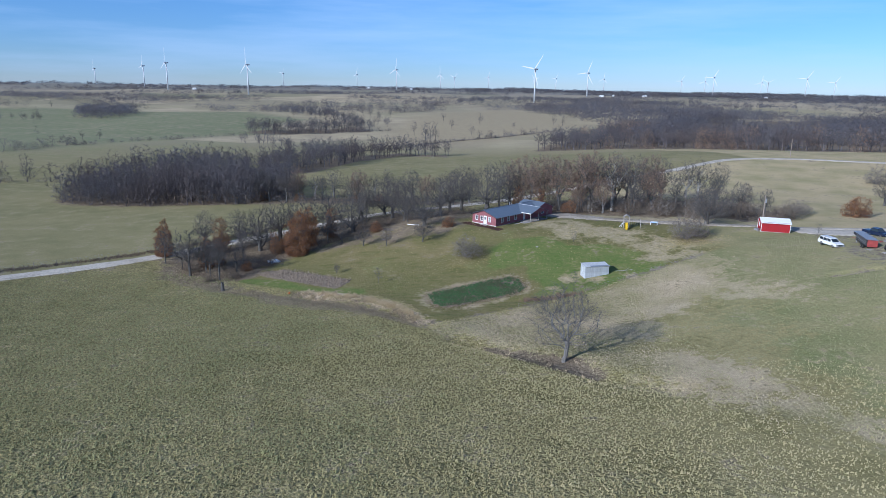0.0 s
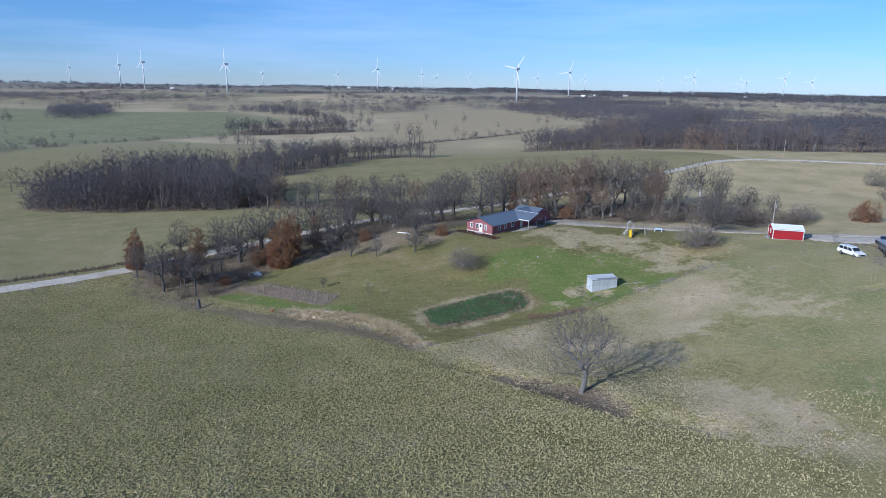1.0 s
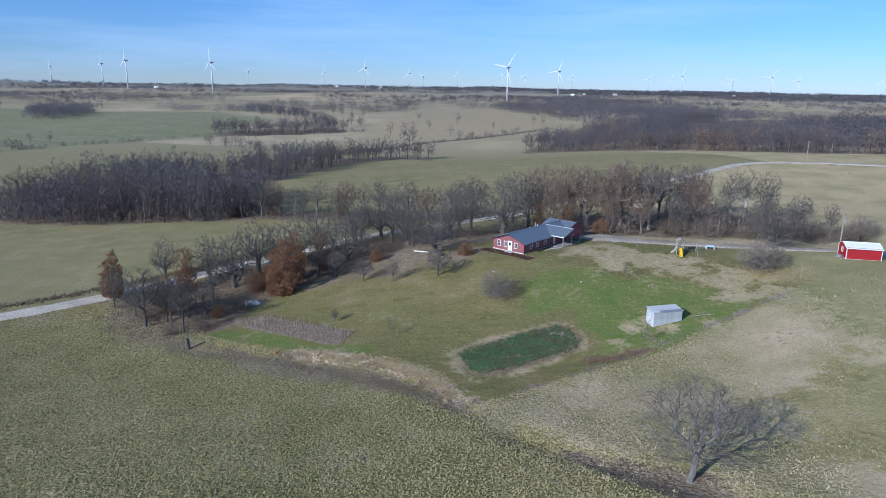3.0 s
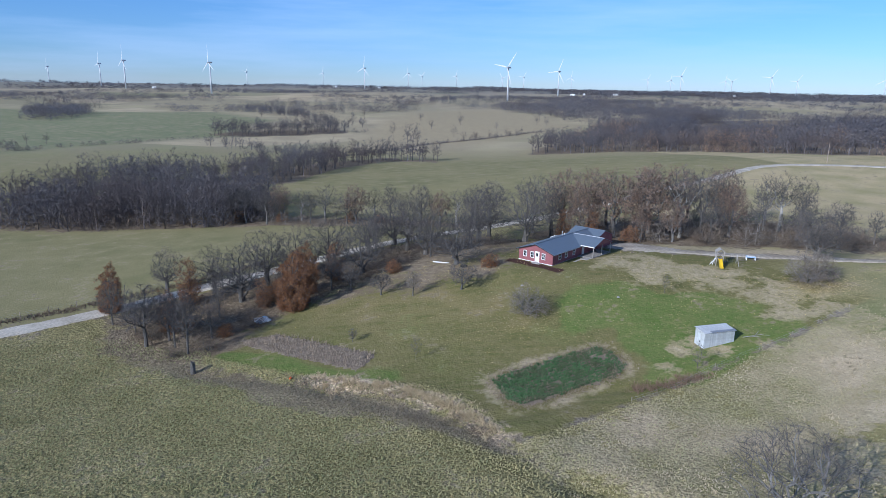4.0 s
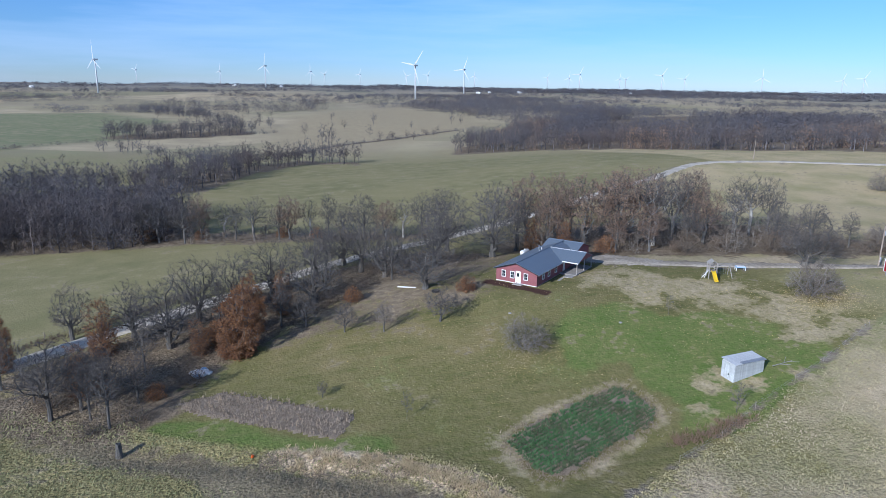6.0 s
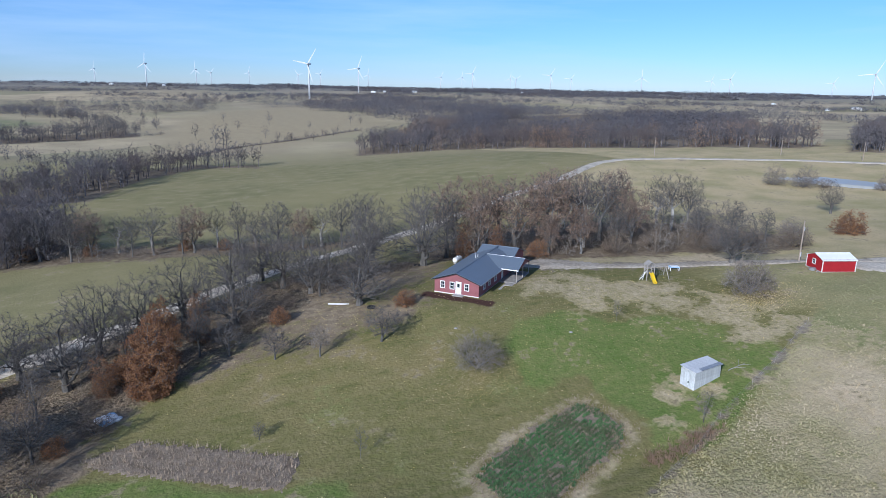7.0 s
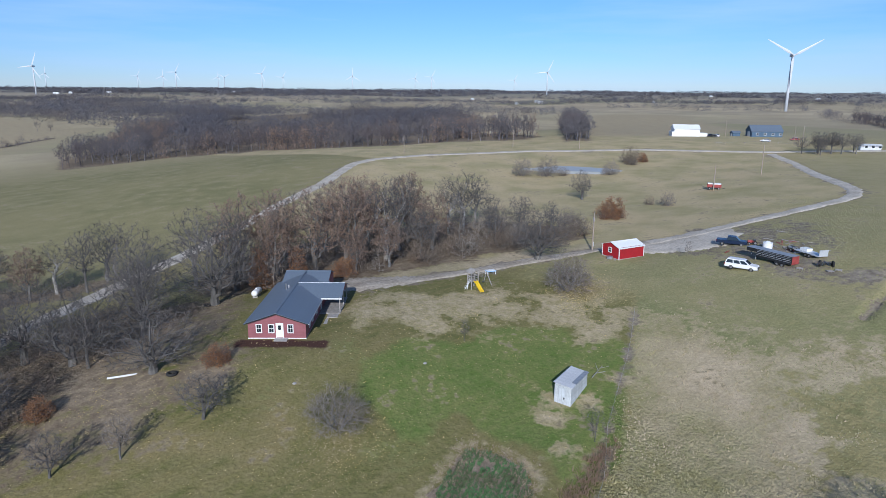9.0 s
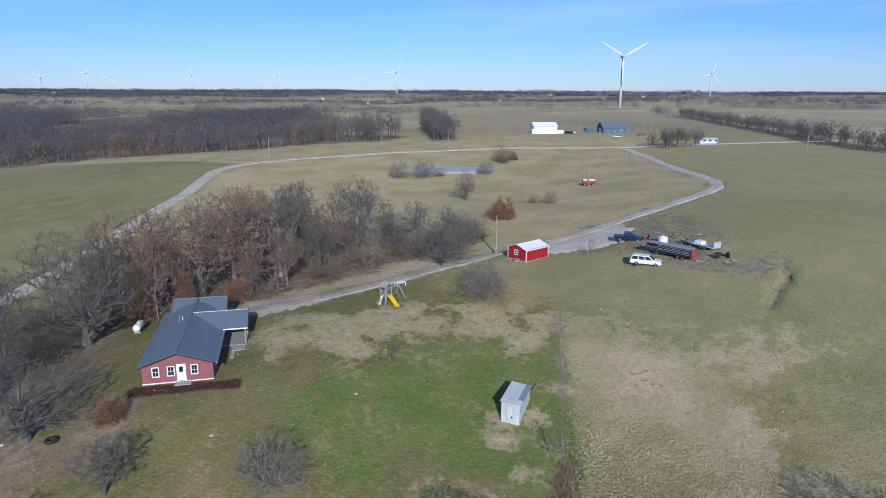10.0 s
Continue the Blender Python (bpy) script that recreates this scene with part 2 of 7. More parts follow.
GULLY = [(-60, 138), (-45, 133), (-38, 130.5), (-31, 128), (-24, 125), (-17, 120), (-10, 115), (-6, 112), (-2, 107), (4, 97), (9, 92)]
DITCH = [(-3, 113.5), (0.6, 114.6), (4.8, 116.3), (12, 120), (18, 121.3), (24, 122), (28, 123.3)]
FIELD_EDGE = [(-1.3, 108.3), (2.6, 109.3), (9.5, 113.4), (15.6, 116.8), (22.7, 119.8), (30, 124), (38.2, 127.5), (44.4, 130), (50, 132.6), (57.3, 136.3)]
HOLLOW = [(4, 97), (9, 93), (14, 88.5), (18.5, 85), (22, 79), (30, 74)]
ROAD = [(-420, -60), (-200, 60), (-110, 127), (-88, 147), (-70, 162), (-55, 174), (-40, 183), (-28, 191), (-8, 208), (14, 226), (30, 237), (54, 252), (72, 264), (100, 281), (120, 297), (134, 308), (148, 312), (173, 306), (217, 284), (257, 245), (274, 211), (283, 196), (300, 180), (420, 60), (700, -250)]
LANE = [(31, 178), (36, 175), (42, 172), (50, 169.5), (58, 167), (68, 164.5), (79, 160), (92, 153), (103, 147.5), (114, 144), (126, 139.5), (141, 135), (152, 132), (160, 132.5), (169, 135), (178, 139.5), (203, 153), (247, 174), (276, 193)]
YARD = [(84, 156), (97, 152), (106, 149.5), (110, 144), (104, 139), (96, 137), (89, 141), (85, 147)]
DRIVE = LANE[7:]
LAWN = FIELD_EDGE + [(66, 140), (80, 145), (92, 148), (60, 166), (34, 176), (24, 190), (-5, 182), (-20, 168), (-33, 158), (-45, 149), (-44, 138), (-40, 136), (-31, 131), (-24, 127.5), (-17, 125), (-11, 124), (-6, 120), (-3, 115)]
HOUSE_AT, HOUSE_TURN = (12.2, 164.95), -44.6


def line_gap(x, y, line):
    """How far each place is from a line of stretches."""
    best = np.full(np.shape(x), 1e9)
    for (ax, ay), (bx, by) in zip(line[:-1], line[1:]):
        u = np.clip(((x - ax) * (bx - ax) + (y - ay) * (by - ay)) / ((bx - ax) ** 2 + (by - ay) ** 2), 0, 1)
        best = np.minimum(best, np.hypot(x - ax - u * (bx - ax), y - ay - u * (by - ay)))
    return best


def within(x, y, ring, soft):
    """1 inside a ring, 0 outside, over a soft edge."""
    odd = np.zeros(np.shape(x), bool)
    for (ax, ay), (bx, by) in zip(ring, ring[1:] + ring[:1]):
        if ay != by:
            odd ^= ((ay > y) != (by > y)) & (x < (bx - ax) * (y - ay) / (by - ay) + ax)
    gap = line_gap(x, y, ring + ring[:1])
    return np.clip(0.5 + np.where(odd, gap, -gap) / soft, 0, 1)


def ripple(x, y, size, seed):
    """Smooth random waves about size metres long, from -1 to 1."""
    out = 0
    for k in range(5):
        a = seed * 1.7 + k * 2.4
        out = out + np.sin((x * math.cos(a) + y * math.sin(a)) * 6.28 / (size * (0.7 + 0.17 * k)) + seed * 3.1 + k)
    return out / 5


def terrain(x, y):
    x, y = np.asarray(x, float), np.asarray(y, float)
    z = np.full(x.shape, 12.0)
    for a, b, r, h in HOME_SLOPES + NEAR_HILLS + FAR_HILLS:
        z = z + h * np.exp(-((x - a) ** 2 + (y - b) ** 2) / (2 * r * r))
    away = np.clip((np.hypot(x - 50, y - 150) - 350) / 600, 0, 1)
    z = z + away * (3.5 * ripple(x, y, 420, 2) + 1.5 * ripple(x, y, 170, 5))
    z = z + np.clip((np.hypot(x - 50, y - 150) - 900) / 900, 0, 1) * (7.0 * ripple(x, y, 900, 7) + 4.0 * ripple(x, y, 520, 11) - 4.0)
    for line, deep, wide in ((GULLY[1:5], 0.7, 2.4), (GULLY[4:9], 0.55, 2.2), (GULLY[8:], 0.3, 3.0), (DITCH, 0.35, 1.2), (FIELD_EDGE, 0.18, 0.7), (HOLLOW, 0.75, 2.6), (EROSION, 0.8, 0.6)):
        gap = line_gap(x, y, line)
        z = z - deep * np.exp(-((gap / wide) ** 2))
    # the levelled ground of the house and the sheds
    for (a, b), r, level in ((HOUSE_AT, 9, 10.45), ((20, 173), 9, 10.4), ((26, 176), 8, 10.5), ((79.5, 152), 6, 12.7)):
        z = z + (level - z) * np.exp(-((np.hypot(x - a, y - b) / r) ** 4)) * 0.85
    return z


def ground_z(x, y):
    return float(terrain(np.array([x]), np.array([y]))[0])


def graded(lo, hi, step, far_lo, far_hi, growth):
    """Grid lines: even steps from lo to hi, growing outwards to the far ends."""
    out = list(np.arange(lo, hi + step, step))
    s = step
    while out[-1] < far_hi:
        s *= growth
        out.append(out[-1] + s)
    s = step
    while out[0] > far_lo:
        s *= growth
        out.insert(0, out[0] - s)
    return np.array(out)


def sheet(name, xs, ys, material, lift=0.0):
    """A grid of ground; returns the object and its places."""
    gx, gy = np.meshgrid(xs, ys)
    gx, gy = gx.ravel(), gy.ravel()
    co = np.stack([gx, gy, terrain(gx, gy) + lift], 1)
    nx, ny = len(xs), len(ys)
    i = (np.arange(ny - 1)[:, None] * nx + np.arange(nx - 1)).ravel()
    faces = np.stack([i, i + 1, i + nx + 1, i + nx], 1)
    return raw(name, co, faces, material), gx, gy


def raw(name, co, faces, material, smooth=True):
    """A mesh object straight from arrays of places and of equal-sided faces."""
    co, faces = np.asarray(co, np.float32), np.asarray(faces, np.int32)
    me = bpy.data.meshes.new(name)
    me.vertices.add(len(co))
    me.vertices.foreach_set("co", co.ravel())
    k = faces.shape[1]
    me.loops.add(faces.size)
    me.loops.foreach_set("vertex_index", faces.ravel())
    me.polygons.add(len(faces))
    me.polygons.foreach_set("loop_start", np.arange(0, faces.size, k, dtype=np.int32))
    me.polygons.foreach_set("loop_total", np.full(len(faces), k, np.int32))
    me.polygons.foreach_set("use_smooth", np.full(len(faces), smooth))
    me.update(calc_edges=True)
    me.materials.append(material)
    return new(name, me)

# ---- ground ----
GREEN = [(12.5, 148), (17.5, 152), (22.8, 153.6), (26.5, 154), (28, 150.5), (33, 147.8), (39, 148), (44, 144.3), (46, 141), (43, 137.5), (44, 136), (48, 134.5), (48.8, 132.6), (39.7, 126.9), (30.2, 121.8), (26, 119.8), (22, 119.8), (19.5, 121), (20, 124), (21.8, 127.1), (20, 131.5), (19.5, 137), (13, 138)]
BARE_LAWN = [(23.2, 165), (22.9, 159), (26.9, 156.5), (28.6, 151.5), (33, 148.5), (39.8, 149), (44.5, 147), (47.5, 142), (45, 137.5), (48.9, 136), (53, 135.2), (57, 138), (58.5, 143), (54, 149), (52, 156), (44, 163), (37, 168), (30, 170)]
GREY_FLOOR = [(-24, 125), (-17, 121.2), (-11.8, 118), (-8.9, 115.2), (-6.2, 112), (-3.5, 108.5), (0, 104), (-4.9, 106), (-9.1, 109.4), (-13.5, 113), (-18.3, 116.5), (-24, 117.5)]
BARE_BANK = FIELD_EDGE + [(59, 132), (57, 125), (54, 117), (48, 109), (40, 104), (33, 98), (30, 90), (23, 85), (10, 93), (2, 102)]
SWALE = [(20.8, 87), (30.9, 91.8), (38.1, 84.5), (44, 72), (47, 62), (44.6, 58), (34.6, 65.5), (28.5, 77.6), (22, 82.9)]
BANK = [(-27, 128), (-22, 126), (-17, 124), (-12.5, 121.5), (-7.5, 117.5), (-5, 113.5), (-2.8, 109)]
SCRUB = [(-60, 141), (-45, 135), (-38, 132), (-27, 125), (-20, 122), (-12.5, 118), (-6, 111), (-10, 111), (-20, 115), (-29, 118), (-39, 127), (-55, 136)]
HOLLOW_FLOOR = [(7, 95.5), (10, 94.5), (15.3, 90.2), (20.3, 87.2), (23, 81.5), (21, 78.5), (17.5, 80.6), (11.7, 85.5)]
TREE_ROW = [(-68, 158), (-58, 146), (-48, 140), (-42, 147), (-33, 157), (-22, 167), (-8, 176), (6, 181), (16, 190), (4, 206), (-20, 192), (-45, 176), (-62, 165)]
GROVE = [(16, 194), (32, 182), (48, 177), (70, 172), (90, 166), (98, 178), (92, 196), (70, 212), (44, 222), (20, 210)]
WEST_WOOD = [(-146, 249), (-132, 242), (-118, 239), (-62, 239), (-56, 262), (-70, 296), (-110, 312), (-152, 290)]
EDGE_ROW = [(-64, 240), (-40, 235), (-15, 228), (8, 222), (14, 230), (-12, 240), (-40, 250), (-62, 256)]
CREEK_WOOD = [(-150, 330), (-110, 322), (-66, 346), (-50, 412), (-24, 462), (8, 448), (10, 462), (-26, 486), (-66, 450), (-100, 372), (-150, 350)]
HILL_COPSE = [(-186, 656), (-135, 680), (-72, 728), (-84, 770), (-150, 736), (-196, 690)]
NORTH_WOOD = [(72, 493), (134, 482), (178, 452), (190, 402), (203, 366), (241, 357), (262, 322), (292, 330), (335, 420), (430, 520), (620, 700), (520, 900), (300, 880), (190, 700), (88, 545)]
HEDGE = [(296, 92), (340, 121), (442, 156), (712, 272), (722, 262), (450, 142), (350, 104), (304, 78)]
LINE_WOOD = [(267, 296), (278, 287), (400, 372), (484, 428), (600, 512), (592, 524), (480, 442), (392, 388)]
PASTURE_FENCE = [(-276, 419), (-267, 465), (-251, 514), (-226, 561), (-198, 623), (-156, 669), (-82, 718), (-52, 734)]
CREEK_FENCE = [(-37, 526), (4, 610), (52, 651), (105, 707), (134, 732)]
HILL_PASTURE = [(-276, 419), (-251, 514), (-198, 623), (-152, 685), (-190, 760), (-166, 856), (-265, 968), (-481, 1050), (-640, 980), (-620, 700), (-480, 520)]
HILL_FIELD = [(521, 968), (563, 900), (674, 798), (1054, 1150), (900, 1230), (792, 1178)]
OPEN_HILL = [(-60, 560), (20, 560), (140, 730), (190, 780), (165, 960), (120, 1200), (10, 1100), (-40, 830)]

xs = graded(-70, 72, 0.8, -7000, 7000, 1.05)
ys = graded(72, 182, 0.8, -2500, 7000, 1.05)
M_GROUND, gn, gl, gb = principled("ground_cover", 1.0)
ground, gx, gy = sheet("ground", xs, ys, M_GROUND)
tagged(ground, "rolling late-autumn farmland of lawn, rough hay and pasture", "ground", kind="structure")

lawn = within(gx, gy, LAWN, 2.4) * np.clip((68 - gx + 4 * ripple(gx, gy, 9, 5)) / 14, 0, 1)
wob = 1.6 * ripple(gx, gy, 9, 1) + 0.9 * ripple(gx, gy, 3.7, 4)
green = within(gx + 0.8 * wob, gy + 0.8 * wob, GREEN, 3)
strip = np.exp(-((line_gap(gx, gy, [(-42, 138.5), (-34, 135), (-28, 131), (-22, 128.3), (-16, 127)]) / 2.0) ** 2))
green = np.clip(green + 0.9 * strip + 0.35 * lawn * np.clip(ripple(gx, gy, 17, 9) * 2, 0, 1), 0, 1)
dry = np.maximum(within(gx + wob, gy - wob, BARE_BANK, 7) * (1 - lawn), 1.0 * np.exp(-((line_gap(gx, gy, DITCH) / 1.3) ** 2)))
dry = np.maximum(dry, 0.85 * within(gx + 2 * wob, gy - 2 * wob, SWALE, 6))
dry = np.maximum(dry, 0.6 * within(gx + 2 * wob, gy - 2 * wob, [(47.8, 131.4), (58.2, 123), (64, 108), (57.6, 99.6), (46.2, 109), (38.9, 115.4)], 6) * (1 - lawn))
verge = np.exp(-((line_gap(gx, gy, [(34, 184), (44, 177), (58, 171.5), (72, 168), (86, 161)]) / 4.0) ** 2))
verge = np.maximum(verge, 0.56 * np.exp(-((line_gap(gx + 0.9 * wob, gy + 0.5 * wob, [(-3, 124.5), (1, 127.5), (7, 130.6), (13.2, 133), (16.4, 133.6), (18.7, 128), (18.5, 124.8), (13.3, 121.6), (4.9, 117.3), (0.7, 115.6), (-1.6, 118.6), (-3, 124.5)]) / 1.0) ** 2)))
scrub = np.maximum(within(gx + wob, gy + wob, SCRUB, 3), within(gx + 0.8 * wob, gy + 0.5 * wob, GREY_FLOOR, 2.5))
bank = np.exp(-((line_gap(gx + 0.4 * wob, gy, BANK) / 1.9) ** 2))
litter = np.zeros(gx.shape)
for ring in (TREE_ROW, GROVE, WEST_WOOD, EDGE_ROW, CREEK_WOOD, HILL_COPSE, NORTH_WOOD, HEDGE, LINE_WOOD):
    litter = np.maximum(litter, within(gx + wob, gy + wob, ring, 6))
litter = np.maximum(litter, 0.62 * within(gx + wob, gy + wob, [(-33, 158), (-22, 157), (-10, 155.5), (0, 157.5), (7, 160.5), (9, 168), (12, 174.5), (19, 183), (21, 190), (10, 196), (-15, 186), (-32, 170)], 7))
litter = np.maximum(litter, within(gx + 0.6 * wob, gy, HOLLOW_FLOOR, 2))
litter = np.maximum(litter, 0.85 * within(gx + wob, gy, [(-68, 154), (-62, 141), (-47, 135), (-40, 140), (-39, 148), (-48, 151)], 4))
dirt = 0.8 * within(gx + 2 * wob, gy + wob, [(84, 150), (106, 151), (119, 141), (114, 127), (98, 120), (88, 124), (85, 136)], 6) * np.clip(0.9 + ripple(gx, gy, 7, 3), 0, 1)
hx, hy = gx - HOUSE_AT[0], gy - HOUSE_AT[1]
hu, hv = 0.712 * hx - 0.702 * hy, 0.702 * hx + 0.712 * hy
mulch = np.clip(1.5 - np.abs(hv + 1.7) / 1.2, 0, 1) * np.clip(6.8 - np.abs(hu - 0.8), 0, 1)
dirt = np.maximum(dirt, 0.7 * within(gx + 1.5 * wob, gy + wob, [(97, 130), (86, 116), (88, 110), (83, 107.5), (78, 112.5), (81, 124), (89.5, 136.7)], 5))
dirt = np.maximum(dirt, 0.9 * np.exp(-((line_gap(gx, gy, EROSION) / 0.6) ** 2)))
dirt = np.maximum(dirt, 0.6 * np.exp(-((np.minimum(line_gap(gx, gy, LANE), line_gap(gx, gy, ROAD)) / 3.6) ** 2)))
worn_lawn = np.clip(1.25 * within(gx + 1.4 * wob, gy - 1.2 * wob, BARE_LAWN, 5) * (0.66 + 0.5 * ripple(gx, gy, 5.5, 7) + 0.45 * ripple(gx, gy, 13, 2)), 0, 1)
for a, b, r in ((30.5, 132.5, 2.6), (33.5, 128.5, 2.0), (27, 130, 1.8), (24, 126, 1.8), (40, 128, 1.5)):
    worn_lawn = np.maximum(worn_lawn, 0.9 * np.exp(-(((gx - a) ** 2 + (gy - b) ** 2) / (r * r))))
dirt = np.maximum(dirt, 0.52 * np.exp(-((line_gap(gx, gy, FIELD_EDGE) / 0.75) ** 2)))
# beyond the road and the lane
west = (np.interp(gx, [p[0] for p in ROAD[:20]], [p[1] for p in ROAD[:20]]) < gy) & (gx < 150)
meadow = np.clip(west * 1.0, 0, 1) * np.clip(1 - (np.hypot(gx, gy - 150) - 330) / 160, 0, 1)
tan = ((gx > 60) & (gy > np.interp(gx, [p[0] for p in LANE], [p[1] for p in LANE])) & ~west) * 1.0
tan = np.maximum(tan, 0.4 * np.clip((gx - 50 - 8 * ripple(gx, gy, 25, 3)) / 35, 0, 1) * (gy < 170) * (1 - west)) * (1 - lawn)
tan = np.maximum(tan, 0.6 * np.clip((gx - 110 + 10 * ripple(gx, gy, 40, 2)) / 40, 0, 1) * (gy < 200) * (1 - lawn))
pasture = within(gx, gy, HILL_PASTURE, 25)
open_hill = np.maximum(np.maximum(within(gx, gy, OPEN_HILL, 40), within(gx, gy, HILL_FIELD, 40)), within(gx, gy, [(300, 318), (330, 262), (453, 270), (738, 470), (700, 560)], 12))
far = np.clip((np.hypot(gx, gy - 100) - 330) / 150, 0, 1)
# dull wooded country, greyed with distance to put haze into the ground colour
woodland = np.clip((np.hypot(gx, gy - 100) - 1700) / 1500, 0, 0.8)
east = np.clip((gx - 36 + 9 * ripple(gx, gy, 23, 3)) / 22, 0, 1) * (gy < 175) * (1 - lawn) * (1 - np.clip(west * 1.0, 0, 1))
calm = np.clip(np.maximum.reduce([0.74 * lawn, 0.74 * np.clip((gx - 12 + 8 * ripple(gx, gy, 19, 4)) / 26, 0, 1), 0.8 * meadow, 0.8 * tan, 0.85 * far, 0.3 * scrub, 0.35 * dry]), 0, 1)
for layer, channels in (("cover_a", (lawn, green, dry, litter)), ("cover_b", (np.clip(dirt, 0, 1), meadow, tan, far)), ("cover_c", (mulch, worn_lawn, pasture, open_hill)), ("cover_d", (scrub, bank, woodland, verge)), ("cover_e", (calm, east, 0 * calm, 0 * calm))):
    a = ground.data.color_attributes.new(layer, "FLOAT_COLOR", "POINT")
    a.data.foreach_set("color", np.stack(channels, 1).astype(np.float32).ravel())

gv = mapped(gn, gl)
big, mid, fine, tiny, wide = (noise_fac(gn, gl, gv, s, lo, hi, d) for s, lo, hi, d in ((0.025, 0.38, 0.62, 5.0), (0.16, 0.36, 0.64, 6.0), (0.9, 0.34, 0.66, 6.0), (4.2, 0.3, 0.7, 7.0), (0.065, 0.4, 0.6, 4.0)))


def layer_of(name):
    a, s = gn.new("ShaderNodeAttribute"), gn.new("ShaderNodeSeparateColor")
    a.attribute_name = name
    gl.new(a.outputs["Color"], s.inputs["Color"])
    return [*s.outputs, a.outputs["Alpha"]]


(c_lawn, c_green, c_dry, c_litter), (c_dirt, c_meadow, c_tan, c_far), (c_mulch, c_worn, c_pasture, c_hill), (c_scrub, c_bank, c_hazy_woodland, c_verge), (c_calm, c_east, _, _) = (layer_of(k) for k in ("cover_a", "cover_b", "cover_c", "cover_d", "cover_e"))
rough_c = mix(gn, gl, fine, mix(gn, gl, big, (0.26, 0.225, 0.097), (0.32, 0.27, 0.128)), mix(gn, gl, mid, (0.195, 0.172, 0.073), (0.355, 0.30, 0.152)))
meadow_c = mix(gn, gl, times(gn, gl, mid, 0.6), mix(gn, gl, big, (0.215, 0.197, 0.09), (0.27, 0.234, 0.112)), (0.31, 0.264, 0.135))
tan_c = mix(gn, gl, times(gn, gl, mid, 0.45), mix(gn, gl, wide, (0.48, 0.38, 0.21), (0.345, 0.30, 0.145)), (0.51, 0.405, 0.245))
sm = gn.new("ShaderNodeMapping")
sm.inputs["Rotation"].default_value, sm.inputs["Scale"].default_value = (0, 0, radians(62)), (0.07, 0.9, 1)
gl.new(gv, sm.inputs["Vector"])
streak = noise_fac(gn, gl, sm.outputs["Vector"], 1.0, 0.35, 0.65, 5.0)
lawn_c = mix(gn, gl, times(gn, gl, fine, 0.5), mix(gn, gl, mid, mix(gn, gl, streak, (0.122, 0.125, 0.04), (0.18, 0.16, 0.06)), mix(gn, gl, wide, (0.16, 0.154, 0.053), (0.232, 0.187, 0.083))), (0.24, 0.2, 0.097))
green_c = mix(gn, gl, times(gn, gl, fine, 0.4), mix(gn, gl, mid, (0.11, 0.16, 0.036), mix(gn, gl, streak, (0.135, 0.172, 0.044), (0.185, 0.195, 0.063))), (0.235, 0.218, 0.092))
dry_c = mix(gn, gl, times(gn, gl, fine, 0.6), mix(gn, gl, wide, (0.27, 0.245, 0.115), (0.49, 0.395, 0.262)), mix(gn, gl, mid, (0.26, 0.223, 0.12), (0.47, 0.38, 0.25)))
litter_c = mix(gn, gl, fine, mix(gn, gl, mid, (0.215, 0.165, 0.115), (0.31, 0.25, 0.17)), (0.17, 0.13, 0.088))
dirt_c = mix(gn, gl, fine, mix(gn, gl, mid, (0.24, 0.195, 0.145), (0.34, 0.29, 0.225)), (0.19, 0.155, 0.115))
scrub_c = mix(gn, gl, fine, (0.265, 0.215, 0.135), mix(gn, gl, mid, (0.20, 0.165, 0.10), (0.34, 0.285, 0.175)))
bank_c = mix(gn, gl, fine, (0.60, 0.48, 0.335), mix(gn, gl, tiny, (0.20, 0.15, 0.105), (0.44, 0.345, 0.235)))
worn_c = mix(gn, gl, fine, (0.45, 0.365, 0.235), (0.30, 0.255, 0.125))
vor = gn.new("ShaderNodeTexVoronoi")
vor.inputs["Scale"].default_value = 0.0045
gl.new(gv, vor.inputs["Vector"])
fsep = gn.new("ShaderNodeSeparateColor")
gl.new(vor.outputs["Color"], fsep.inputs["Color"])
far_c = mix(gn, gl, fsep.outputs[0], (0.52, 0.42, 0.265), mix(gn, gl, fsep.outputs[1], (0.29, 0.275, 0.14), (0.39, 0.32, 0.215)))
far_c = mix(gn, gl, times(gn, gl, big, 0.5), far_c, (0.30, 0.245, 0.165))
edge_noise = mix(gn, gl, 0.5, mid, fine)


def broken(weight, amount=0.7):
    """A cover's weight with a ragged edge."""
    m = gn.new("ShaderNodeMath")
    m.operation = "MULTIPLY_ADD"
    gl.new(edge_noise, m.inputs[0])
    m.inputs[1].default_value = amount
    m.inputs[2].default_value = -amount / 2
    s = gn.new("ShaderNodeMath")
    gl.new(weight, s.inputs[0])
    gl.new(m.outputs[0], s.inputs[1])
    r = gn.new("ShaderNodeMapRange")
    r.inputs["From Min"].default_value, r.inputs["From Max"].default_value = 0.3, 0.7
    gl.new(s.outputs[0], r.inputs["Value"])
    return r.outputs["Result"]


